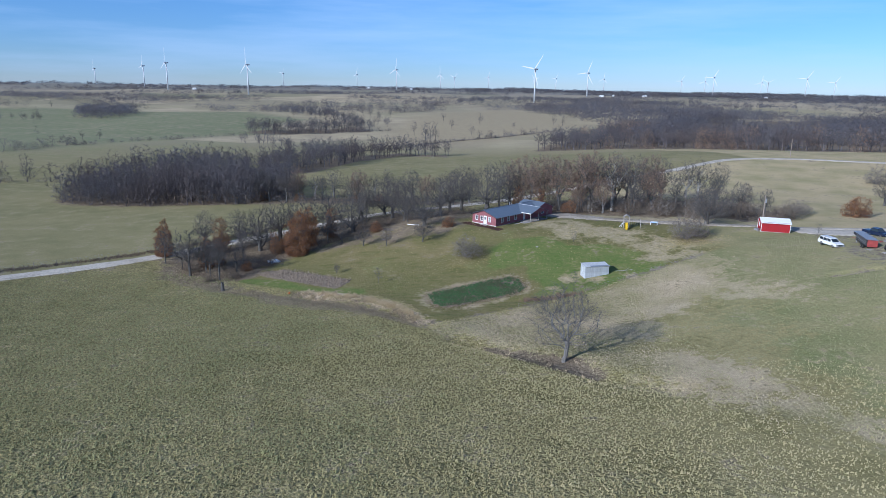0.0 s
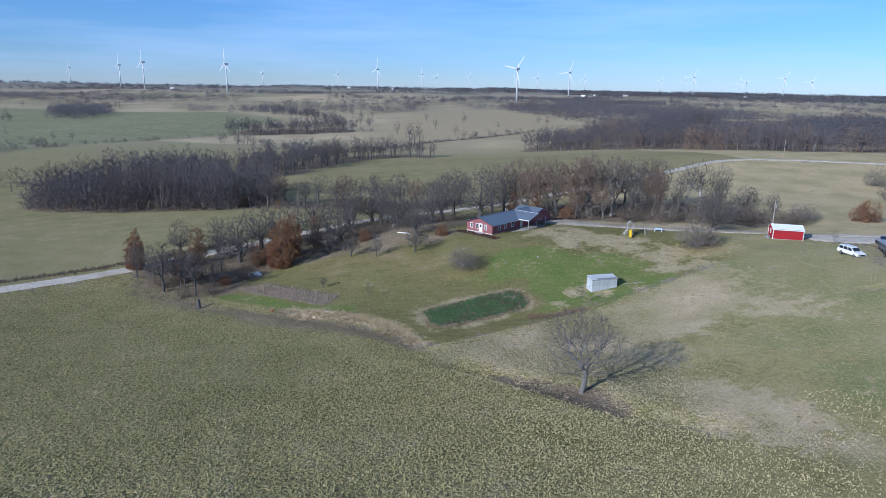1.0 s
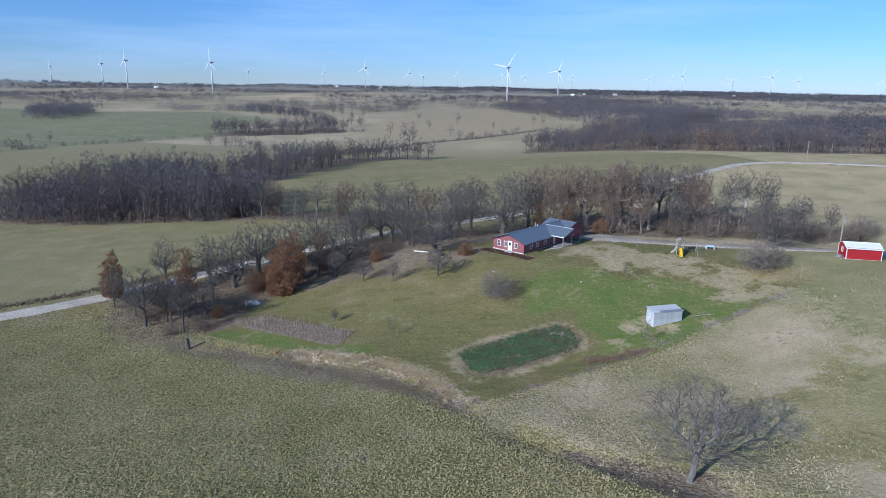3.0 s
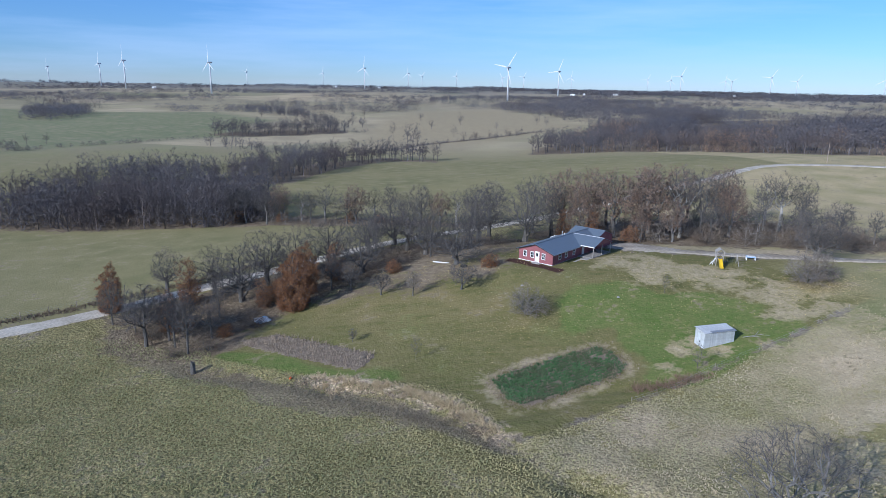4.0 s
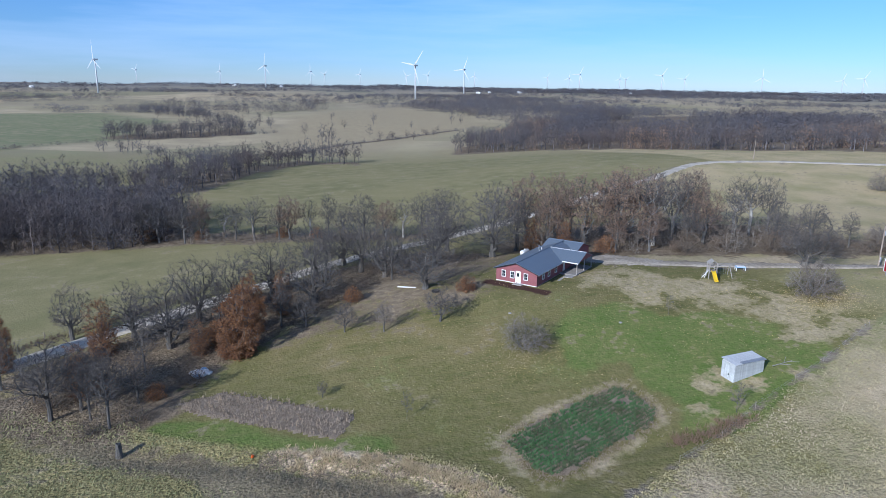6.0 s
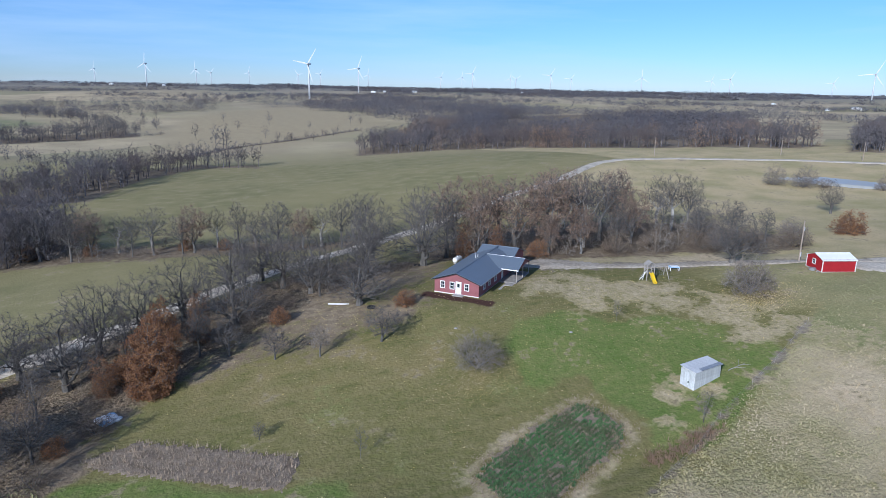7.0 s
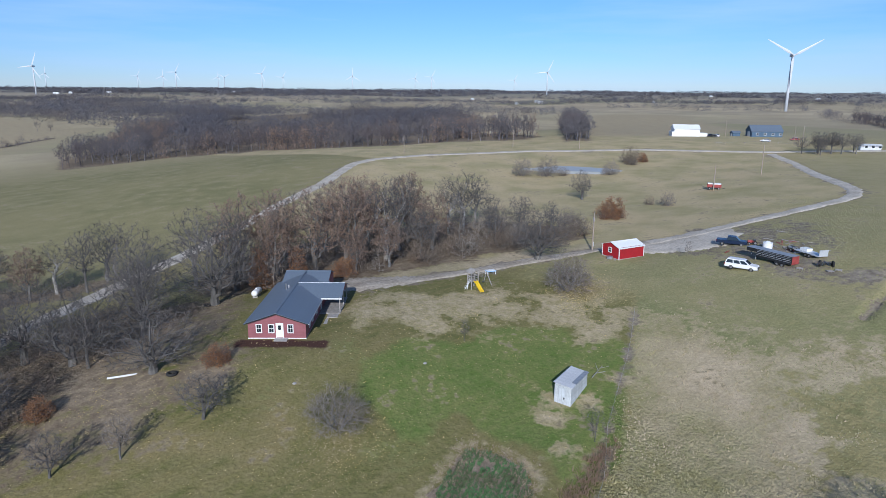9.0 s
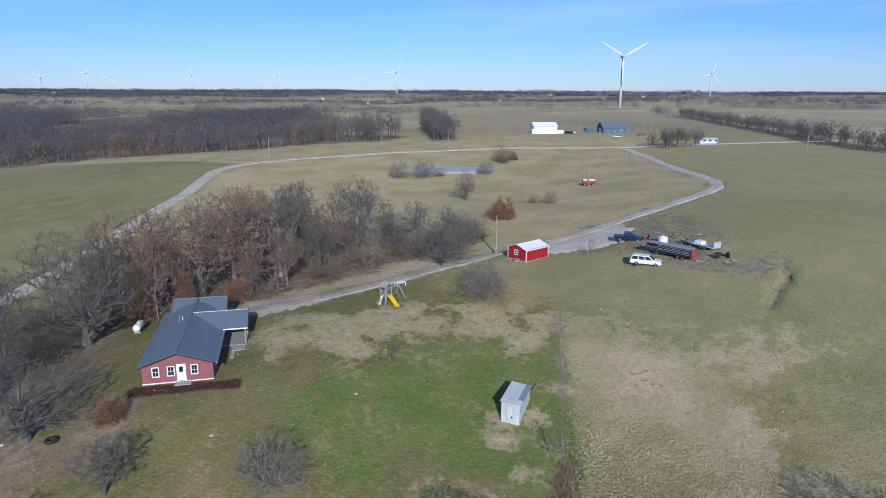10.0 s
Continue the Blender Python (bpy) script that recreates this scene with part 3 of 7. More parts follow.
gc = rough_c
east_c = mix(gn, gl, times(gn, gl, fine, 0.6), mix(gn, gl, wide, (0.165, 0.183, 0.07), (0.285, 0.25, 0.122)), mix(gn, gl, mid, (0.185, 0.19, 0.08), (0.335, 0.29, 0.155)))
# the flat grey over the far ground is wooded country with painted haze
for w, c in ((c_meadow, meadow_c), (broken(c_east, 0.9), east_c), (c_tan, tan_c), (c_far, far_c), (c_hazy_woodland, (0.21, 0.2, 0.185)), (c_pasture, mix(gn, gl, mid, (0.215, 0.225, 0.12), mix(gn, gl, big, (0.25, 0.247, 0.132), (0.315, 0.28, 0.165)))), (c_hill, mix(gn, gl, mid, (0.36, 0.29, 0.18), (0.42, 0.34, 0.205))), (broken(c_dry, 1.3), dry_c), (broken(c_scrub, 0.9), scrub_c), (broken(c_lawn, 0.4), lawn_c), (broken(c_verge, 0.7), dry_c), (broken(c_green), green_c), (broken(c_worn, 1.2), worn_c), (broken(c_litter), litter_c), (broken(c_bank, 0.8), bank_c), (broken(c_dirt, 1.0), dirt_c), (broken(c_mulch, 0.5), (0.075, 0.04, 0.03))):
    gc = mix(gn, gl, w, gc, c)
speck_n = noise_fac(gn, gl, gv, 2.3, 0.34, 0.66, 3.0)
coarse = times(gn, gl, 1.0, c_calm, "SUBTRACT")
gc = mix(gn, gl, times(gn, gl, coarse, 0.75), gc, mix(gn, gl, tiny, (0.3, 0.3, 0.29), (1.62, 1.6, 1.55)), "MULTIPLY")
gc = mix(gn, gl, times(gn, gl, coarse, 0.6), gc, mix(gn, gl, speck_n, (0.5, 0.52, 0.5), (1.56, 1.54, 1.5)), "MULTIPLY")
gl.new(gc, gb.inputs["Base Color"])
gb.inputs["Specular IOR Level"].default_value = 0.1
bump(gn, gl, gb, times(gn, gl, coarse, mix(gn, gl, 0.3, speck_n, tiny)), 1.0, 0.22)


def strip_along(name, line, wide, material, lift, label, step=2.0, ragged=0.25, crown=0.05):
    """A made way that follows the lie of the land, with an uneven edge."""
    pts = []
    for (ax, ay), (bx, by) in zip(line[:-1], line[1:]):
        k = max(1, int(math.hypot(bx - ax, by - ay) / step))
        pts += [(ax + (bx - ax) * i / k, ay + (by - ay) * i / k) for i in range(k)]
    pts.append(line[-1])
    p = np.array(pts)
    for _ in range(3):
        p[1:-1] = (p[:-2] + 2 * p[1:-1] + p[2:]) / 4
    d = np.gradient(p, axis=0)
    nrm = np.stack([-d[:, 1], d[:, 0]], 1) / np.hypot(d[:, 0], d[:, 1])[:, None]
    across = np.linspace(-1, 1, 9)
    rng = np.random.default_rng(len(line))
    half = wide / 2 * (1 + ragged * (rng.random((len(p), 1)) - 0.5))
    co = p[:, None, :] + nrm[:, None, :] * (across[None, :] * half)[..., None]
    z = terrain(co[..., 0], co[..., 1]) + lift + crown * (1 - across**2) - 0.25 * (np.abs(across) > 0.99)
    co = np.concatenate([co, z[..., None]], -1).reshape(-1, 3)
    i = (np.arange(len(p) - 1)[:, None] * 9 + np.arange(8)).ravel()
    return tagged(raw(name, co, np.stack([i, i + 1, i + 10, i + 9], 1), material), label, "road", kind="structure")


strip_along("road", ROAD, 4.6, M_GRAVEL, 0.22, "pale gravel country road along the field edge")
strip_along("creek_bank", CREEK_FENCE, 3.6, M_SOIL, 0.45, "brown cut bank of a dry creek in the far pasture", 6.0, 0.8)
strip_along("lane", LANE[:8], 3.4, M_LANE, 0.15, "gravel farm lane with worn wheel tracks", ragged=0.4)


def patch(name, ring, material, lift, label, category, step=1.0, kind="structure", wobble=1.2, flat=None):
    """A level or draped patch of ground cover inside a ring, its rim tucked under the ground."""
    a = np.array(ring, float)
    px = np.arange(a[:, 0].min() - 2, a[:, 0].max() + 2, step)
    py = np.arange(a[:, 1].min() - 2, a[:, 1].max() + 2, step)
    qx, qy = (v.ravel() for v in np.meshgrid(px, py))
    wob2 = wobble * ripple(qx, qy, 7, 6)
    into = within(qx + wob2, qy - wob2, ring, 1.6)
    z = (terrain(qx, qy) if flat is None else flat) + np.where(into > 0.5, lift, -0.3)
    n = len(px)
    i = (np.arange(len(py) - 1)[:, None] * n + np.arange(n - 1)).ravel()
    f = np.stack([i, i + 1, i + n + 1, i + n], 1)
    f = f[into[f].max(1) > 0.4]
    used, f = np.unique(f, return_inverse=True)
    return tagged(raw(name, np.stack([qx, qy, z], 1)[used], f.reshape(-1, 4), material), label, category, kind=kind)


strip_along("farm_drive", DRIVE, 4.0, M_GRAVEL, 0.17, "pale crushed-stone farm drive curving to the road", ragged=0.35)
patch("gravel_yard", YARD, M_GRAVEL, 0.12, "pale crushed-stone parking yard beside the red shed", "yard")
patch("drive_apron", [(30, 181), (33, 173), (41, 169.5), (48, 170), (44, 175), (37, 182)], M_LANE, 0.13, "worn dirt and gravel apron beside the house", "yard")
POND_LEVEL = ground_z(190, 238) - 0.3
patch("pond", [(176, 252), (196, 248), (207, 230), (200, 220), (188, 224), (179, 238)], M_POND, 0.5, "small farm pond reflecting the pale sky", "pond", flat=POND_LEVEL + 0.2)

# ---- building helpers ----


def part(name, bm, material, parent=None, label="", smooth=False):
    """Links a bmesh as one mesh object under a thing or a part."""
    me = bpy.data.meshes.new(name)
    bmesh.ops.recalc_face_normals(bm, faces=bm.faces)
    bm.to_mesh(me)
    bm.free()
    if smooth:
        me.polygons.foreach_set("use_smooth", np.ones(len(me.polygons), bool))
    me.materials.append(material)
    ob = new(name, me)
    if parent:
        ob.parent = parent
    return tagged(ob, label)


def thing(name, x, y, z, turn, label, category, group=""):
    ob = new(name)
    ob.empty_display_size = 0.3
    ob.matrix_basis = pose(x, y, z, 0, 0, turn)
    return tagged(ob, label, category, group)


def box(lo, hi, bevel=0.0, bm=None, turn=None):
    bm = bm or bmesh.new()
    made = bmesh.ops.create_cube(bm, size=1)["verts"]
    m = Matrix.Translation([(a + b) / 2 for a, b in zip(lo, hi)]) @ Matrix.Diagonal([b - a for a, b in zip(lo, hi)] + [1])
    bmesh.ops.transform(bm, matrix=(turn or Matrix()) @ m, verts=made)
    if bevel:
        edges = list({e for v in made for e in v.link_edges})
        bmesh.ops.bevel(bm, geom=edges, offset=bevel, segments=2, affect="EDGES", profile=0.6)
    return bm


def rod(a, b, r0, r1=None, sides=10, bm=None):
    bm = bm or bmesh.new()
    a, b = Vector(a), Vector(b)
    made = bmesh.ops.create_cone(bm, cap_ends=True, segments=sides, radius1=r0, radius2=r0 if r1 is None else r1, depth=(b - a).length)["verts"]
    turn = (b - a).to_track_quat("Z", "Y").to_matrix().to_4x4()
    bmesh.ops.transform(bm, matrix=Matrix.Translation((a + b) / 2) @ turn, verts=made)
    return bm


def profile(ring, lo, hi, axis="y", bm=None, bevel=0.0):
    """A flat outline drawn out from lo to hi along an axis; the outline is (x, z) for y, (y, z) for x, (x, y) for z."""
    bm = bm or bmesh.new()
    put = {"y": lambda p, k: (p[0], k, p[1]), "x": lambda p, k: (k, p[0], p[1]), "z": lambda p, k: (p[0], p[1], k)}[axis]
    a, b = [bm.verts.new(put(p, lo)) for p in ring], [bm.verts.new(put(p, hi)) for p in ring]
    bm.faces.new(a)
    bm.faces.new(b[::-1])
    n = len(ring)
    sides = [bm.faces.new((a[i], b[i], b[(i + 1) % n], a[(i + 1) % n])) for i in range(n)]
    if bevel:
        bmesh.ops.bevel(bm, geom=list({e for f in sides for e in f.edges}), offset=bevel, segments=2, affect="EDGES")
    return bm


def window_part(parent, x0, x1, z0, z1, face, out, axis="y", mullion=True):
    """A white sash window set into a wall face; out is the side it looks to."""
    def slab(a0, a1, b0, b1, d0, d1):
        lo, hi = sorted((face + out * d0, face + out * d1))
        return ((a0, lo, b0), (a1, hi, b1)) if axis == "y" else ((lo, a0, b0), (hi, a1, b1))
    pane = part("window", box(*slab(x0 + 0.04, x1 - 0.04, z0 + 0.04, z1 - 0.04, -0.03, 0.012)), M_GLASS, parent, "dark window glass")
    bm = bmesh.new()
    w = 0.09
    for a0, a1, b0, b1 in ((x0 - w, x0 + 0.03, z0 - w, z1 + w), (x1 - 0.03, x1 + w, z0 - w, z1 + w), (x0, x1, z1 - 0.03, z1 + w), (x0, x1, z0 - w, z0 + 0.03)):
        box(*slab(a0, a1, b0, b1, -0.02, 0.05), bm=bm)
    part("frame", bm, M_WHITE, pane, "white window frame")
    if mullion:
        bm = box(*slab(x0, x1, (z0 + z1) / 2 - 0.025, (z0 + z1) / 2 + 0.025, 0, 0.035))
        box(*slab((x0 + x1) / 2 - 0.012, (x0 + x1) / 2 + 0.012, z0, z1, 0, 0.03), bm=bm)
        part("sash_bar", bm, M_WHITE, pane)
    return pane

# ---- the red farmhouse ----


def roof_slope(parent, origin, along, down, length, run, pitch=0.9, label="", mat=None):
    """A metal roof slope of standing-seam panels, each a part, from a ridge corner along the ridge and down the slope."""
    along, down = Vector(along).normalized(), Vector(down).normalized()
    up = along.cross(down)
    if up.z < 0:
        up = -up
    count = max(1, round(length / pitch))
    w = length / count
    bm = box((0, 0, -0.05), (w, run, 0))
    box((-0.012, 0, 0), (0.012, run, 0.005), bm=bm)
    first = part("panel", bm, mat or M_ROOF, parent, label)
    for k in range(count):
        ob = first if k == 0 else new("panel", first.data)
        ob.parent = parent
        m = Matrix((along, down, up)).transposed().to_4x4()
        m.translation = Vector(origin) + along * (w * k)
        ob.matrix_basis = m
    return first


def farmhouse():
    z0 = 10.55
    h = thing("farmhouse", HOUSE_AT[0], HOUSE_AT[1], z0, HOUSE_TURN, "red-sided single-storey farmhouse with blue-grey metal roof and open side porch", "house")
    eave, ridge, half = 2.2, 3.7, 4.4
    pitch = (ridge - eave) / half
    wall = part("wall", profile([(-3.95, -0.1), (3.95, -0.1), (3.95, 2.32), (0, ridge - 0.06), (-3.95, 2.32)], 0, 18.4), M_RED, h, "red lap siding")
    wing = part("wing_wall", profile([(16.7, -0.1), (24.7, -0.1), (24.7, 2.32), (20.7, ridge - 0.06), (16.7, 2.32)], -2.95, 3.8, "x"), M_RED, h, "red lap siding")
    part("foundation", box((-3.97, -0.03, -1.6), (3.97, 18.42, 0.02)), M_CONCRETE, h, "pale concrete foundation")
    part("foundation", box((-2.97, 16.68, -1.6), (3.82, 24.72, 0.02)), M_CONCRETE, h)
    roof = part("roof", box((-0.12, -0.42, ridge - 0.04), (0.12, 20.7, ridge + 0.05)), M_ROOF, h, "blue-grey metal ridge cap")
    s = math.hypot(half, ridge - eave)
    roof_slope(roof, (0, -0.4, ridge), (0, 1, 0), (-half, 0, eave - ridge), 19.0, s)
    roof_slope(roof, (0, -0.4, ridge), (0, 1, 0), (half, 0, eave - ridge), 19.6, s)
    roof2 = part("wing_roof", box((-3.3, 20.58, ridge - 0.02), (4.15, 20.82, ridge + 0.07)), M_ROOF, h, "blue-grey metal ridge cap")
    roof_slope(roof2, (-3.3, 20.7, ridge + 0.02), (1, 0, 0), (0, -half, eave - ridge), 7.45, s)
    roof_slope(roof2, (-3.3, 20.7, ridge + 0.02), (1, 0, 0), (0, half, eave - ridge), 7.45, s)
    roof3 = part("porch_roof", box((0.1, 13.95, ridge - 0.03), (7.4, 14.05, ridge + 0.04)), M_TIN, h, "pale ridge flashing")
    roof_slope(roof3, (0.1, 14.0, ridge - 0.01), (1, 0, 0), (0, -4.0, -4.0 * pitch), 7.3, 4.0 * s / half)
    roof_slope(roof3, (0.1, 14.0, ridge - 0.01), (1, 0, 0), (0, 4.0, -4.0 * pitch), 7.3, 4.0 * s / half)
    part("porch_gable", profile([(10.3, 2.4), (17.7, 2.4), (14.0, ridge - 0.1)], 7.1, 7.2, "x"), M_RED, h, "red porch gable end")
    # pale fascia boards along the eaves and rakes
    part("fascia", box((-half - 0.03, -0.4, eave - 0.17), (-half + 0.02, 18.6, eave - 0.04)), M_TIN_DARK, h, "grey fascia board")
    part("fascia", box((half - 0.02, -0.4, eave - 0.17), (half + 0.03, 10.2, eave - 0.04)), M_TIN_DARK, h)
    part("fascia", box((4.3, 9.97, eave + 0.07), (7.4, 10.02, eave + 0.24)), M_WHITE, h)
    for sx in (-1, 1):
        part("rake_board", profile([(0, ridge - 0.06), (sx * half, eave - 0.06), (sx * half, eave - 0.2), (0, ridge - 0.2)], -0.4, -0.36), M_CHARCOAL, h, "dark rake trim")
    # front face
    for x0, x1 in ((-2.78, -2.12), (-1.1, -0.42), (1.52, 2.18)):
        window_part(wall, x0, x1, 0.82, 1.92, 0.0, -1)
    door = part("door", box((-0.02, -0.05, 0.12), (0.78, 0.02, 2.06), 0.01), M_WHITE, wall, "white front door with a glazed upper half")
    part("pane", box((0.17, -0.065, 1.2), (0.59, -0.04, 1.85)), M_GLASS, door)
    bm = box((-0.14, -0.035, 0.05), (-0.02, 0.02, 2.18))
    box((0.78, -0.035, 0.05), (0.9, 0.02, 2.18), bm=bm)
    box((-0.02, -0.035, 2.06), (0.78, 0.02, 2.18), bm=bm)
    part("door_frame", bm, M_WHITE, wall, "white door trim")
    part("sill_board", box((-3.97, -0.06, -0.14), (3.97, -0.02, 0.04)), M_WHITE, wall, "white skirt board")
    part("doorstep", box((-0.3, -1.0, -0.35), (1.5, -0.04, 0.0), 0.02), M_CONCRETE, h, "low concrete doorstep")
    # long sides
    for y0 in (2.2, 4.6, 7.6):
        window_part(wall, y0, y0 + 0.8, 0.75, 1.95, 3.95, 1, "x")
    for y0 in (2.5, 6.5, 11.0, 15.0):
        window_part(wall, y0, y0 + 0.8, 0.8, 1.95, -3.95, -1, "x")
    part("side_door", box((3.94, 11.2, 0.05), (4.0, 12.1, 2.05)), M_WHITE, wall, "white side door under the porch")
    window_part(wing, 19.5, 20.6, 0.85, 1.9, 3.8, 1, "x")
    # porch
    for px, py in ((7.05, 10.35), (7.05, 17.6), (7.05, 13.9)):
        part("porch_post", box((px - 0.07, py - 0.07, -0.5), (px + 0.07, py + 0.07, 2.5)), M_GREYWOOD, h, "grey wooden porch post")
    deck = part("deck", box((4.0, 9.8, -0.4), (7.2, 17.6, 0.2), 0.01), M_GREYWOOD, h, "grey boarded porch floor")
    step = part("landing", box((5.4, 8.0, -0.5), (7.0, 9.78, 0.14), 0.02), M_GREYWOOD, h, "grey boarded landing")
    part("patio_slab", box((5.3, 5.6, -0.5), (7.1, 7.98, 0.02), 0.02), M_CONCRETE, h, "concrete patio slab")
    part("gutter", box((half + 0.03, -0.4, eave - 0.14), (half + 0.13, 10.1, eave - 0.03), 0.02), M_TIN_DARK, h, "grey eaves gutter")
    # flue and vents
    vent = part("flue", rod((-1.35, 12, ridge - 0.7), (-1.35, 12, ridge + 0.35), 0.13), M_CHROME, h, "bright metal roof flue")
    part("cap", rod((-1.35, 12, ridge + 0.35), (-1.35, 12, ridge + 0.5), 0.2, 0.05), M_CHROME, vent)
    part("vent_pipe", rod((-1.0, 12.3, ridge - 0.5), (-1.0, 12.3, ridge + 0.1), 0.06), M_WHITE, h, "white plumbing vent")
    return h


farmhouse()


def on_ground(name, x, y, turn, label, category, sink=0.0, group=""):
    return thing(name, x, y, ground_z(x, y) - sink, turn, label, category, group)


def white_shed():
    a = math.degrees(math.atan2(1.1, 5.1))
    t = on_ground("garden_shed", 33.1, 131.2, a, "weathered white board shed with a low pale tin roof", "shed")
    L, W = 2.65, 1.05
    wall = part("wall", box((-L, -W, -0.5), (L, W, 2.05)), M_WHITE, t, "chalky white boarded wall")
    rng = random.Random(4)
    face = box((0, 0, 0), (0.19, 0.03, 2.5))
    first = part("board", face, M_BOARD, wall)
    k = 0
    for side in range(4):
        n = 26 if side % 2 == 0 else 10
        for i in range(n):
            ob = first if k == 0 else new("board", first.data)
            k += 1
            ob.parent = wall
            x = -L + 2 * L * i / n if side % 2 == 0 else -W + 2 * W * i / n
            z = -0.45 + rng.uniform(-0.02, 0.0)
            ob.matrix_basis = {0: pose(x, -W - 0.03, z), 1: pose(L + 0.03, x, z, 0, 0, 90), 2: pose(-x, W + 0.03, z, 0, 0, 180), 3: pose(-L - 0.03, -x, z, 0, 0, -90)}[side]
    tilt = math.atan2(0.3, 2.6)
    roof = part("roof", box((-L - 0.15, -0.05, 0), (L + 0.15, 0.05, 0.06)), M_TIN, t, "pale tin roof")
    roof.matrix_basis = pose(0, W + 0.12, 2.31)
    for k in range(7):
        sh = part("sheet", box((0, 0, 0), (0.81, 2.42, 0.03)), M_SHEET, roof) if k == 0 else new("sheet", sh.data)
        sh.parent = roof
        sh.matrix_basis = pose(-L - 0.14 + 0.795 * k, -2.4, -0.277 + 0.004 * (k % 2), math.degrees(tilt), 0, 0)
    patch2 = part("roof_patch", box((0, 0, 0), (4.3, 0.62, 0.02)), M_TIN_DARK, t, "dull grey patch sheet on the roof")
    patch2.matrix_basis = pose(-1.5, -W - 0.2, 2.085, math.degrees(tilt), 0, 0)
    part("door", box((-L - 0.07, -0.4, 0.0), (-L - 0.03, 0.4, 1.75), 0.01), M_BOARD, t, "plain white plank door")
    part("hatch", box((-L - 0.09, -0.3, 0.35), (-L - 0.065, -0.12, 0.6)), M_CHARCOAL, t, "small dark vent hole")
    part("batten", box((-L - 0.05, -W - 0.07, 1.95), (L + 0.05, -W - 0.03, 2.05)), M_WHITE, t)


M_BOARD = worn("chalky_board", (0.54, 0.57, 0.59), (0.38, 0.39, 0.39), 3.0, 0.85, fine=0.35, stretch=(1, 1, 0.12), per_object=0.12)
white_shed()


def red_shed():
    a = math.degrees(math.atan2(-1.8, 6.0))
    t = thing("machine_shed", 80.15, 151.85, 12.65, a, "bright red metal shed with a white metal roof", "shed")
    L, W, H, R = 3.1, 2.3, 2.25, 3.0
    wall = part("wall", profile([(-W, -0.4), (W, -0.4), (W, H), (0, R - 0.05), (-W, H)], -L, L, "x"), M_BARN_RED, t, "bright red ribbed sheet wall")
    part("skirt", box((-L - 0.03, -W - 0.03, -0.5), (L + 0.03, W + 0.03, 0.08)), M_CONCRETE, t, "pale concrete footing")
    roof = part("roof", box((-L - 0.2, -0.1, R), (L + 0.2, 0.1, R + 0.06)), M_WHITE_RIB, t, "white metal ridge cap")
    s = math.hypot(W + 0.2, R - H)
    for sy in (-1, 1):
        roof_slope(roof, (-L - 0.2, 0, R), (1, 0, 0), (0, sy * (W + 0.2), -(R - H) * 1.09), 2 * L + 0.4, s, 0.92, mat=M_WHITE_RIB)
    window_part(wall, -0.2, 0.55, 1.0, 1.85, -L, -1, "x")
    for cy in (-W, W):
        for cx in (-L, L):
            part("corner_trim", box((cx - 0.06, cy - 0.06, 0), (cx + 0.06, cy + 0.06, H)), M_WHITE, t, "white corner trim")
    part("gutter", box((-L, -W - 0.3, H - 0.16), (L, -W - 0.2, H - 0.06)), M_WHITE, t)
    b = on_ground("salvage_pile", 76.4, 152.4, 20, "grey metal tubs and scrap beside the red shed", "scrap")
    part("tub", rod((0, 0, 0), (0, 0, 0.45), 0.55, 0.62, 14), M_TIN_DARK, b)
    part("tub", rod((0.9, -0.6, 0), (0.9, -0.6, 0.3), 0.4, 0.46, 14), M_TIN, b)
    part("board", box((-0.9, -1.3, 0), (1.2, -1.0, 0.12)), M_GREYWOOD, b)


red_shed()


def utility_pole(x, y, h, arm=False, label="weathered wooden utility pole"):
    t = on_ground("utility_pole", x, y, 30, label, "pole", 0.3, "utility poles")
    part("post", rod((0, 0, 0), (0, 0, h), 0.17, 0.11, 12), M_POLE, t)
    if arm:
        can = part("transformer", rod((0.32, 0, h - 1.9), (0.32, 0, h - 1.1), 0.2, 0.2, 12), M_TIN, t, "grey transformer can")
        part("meter_box", box((-0.3, -0.12, 1.3), (0.3, -0.22, 2.2), 0.02), M_TIN, t, "grey meter box")
        part("bracket", box((-0.05, -0.05, h - 0.9), (0.45, 0.05, h - 0.8)), M_TIN_DARK, t)
    part("insulator", rod((0, 0, h), (0, 0, h + 0.25), 0.06, 0.04, 8), M_CHARCOAL, t)
    return t


utility_pole(81.0, 159.2, 8.2, True, "weathered wooden utility pole with meter box and transformer")
for px, py, ph in ((166.5, 171.5, 8.0), (206, 172, 10.5), (326, 200, 9.5), (319, 194, 10), (357, 247, 9), (242, 270, 8.5), (292, 120, 9), (171, 318, 9), (228, 300, 9)):
    utility_pole(px, py, ph)


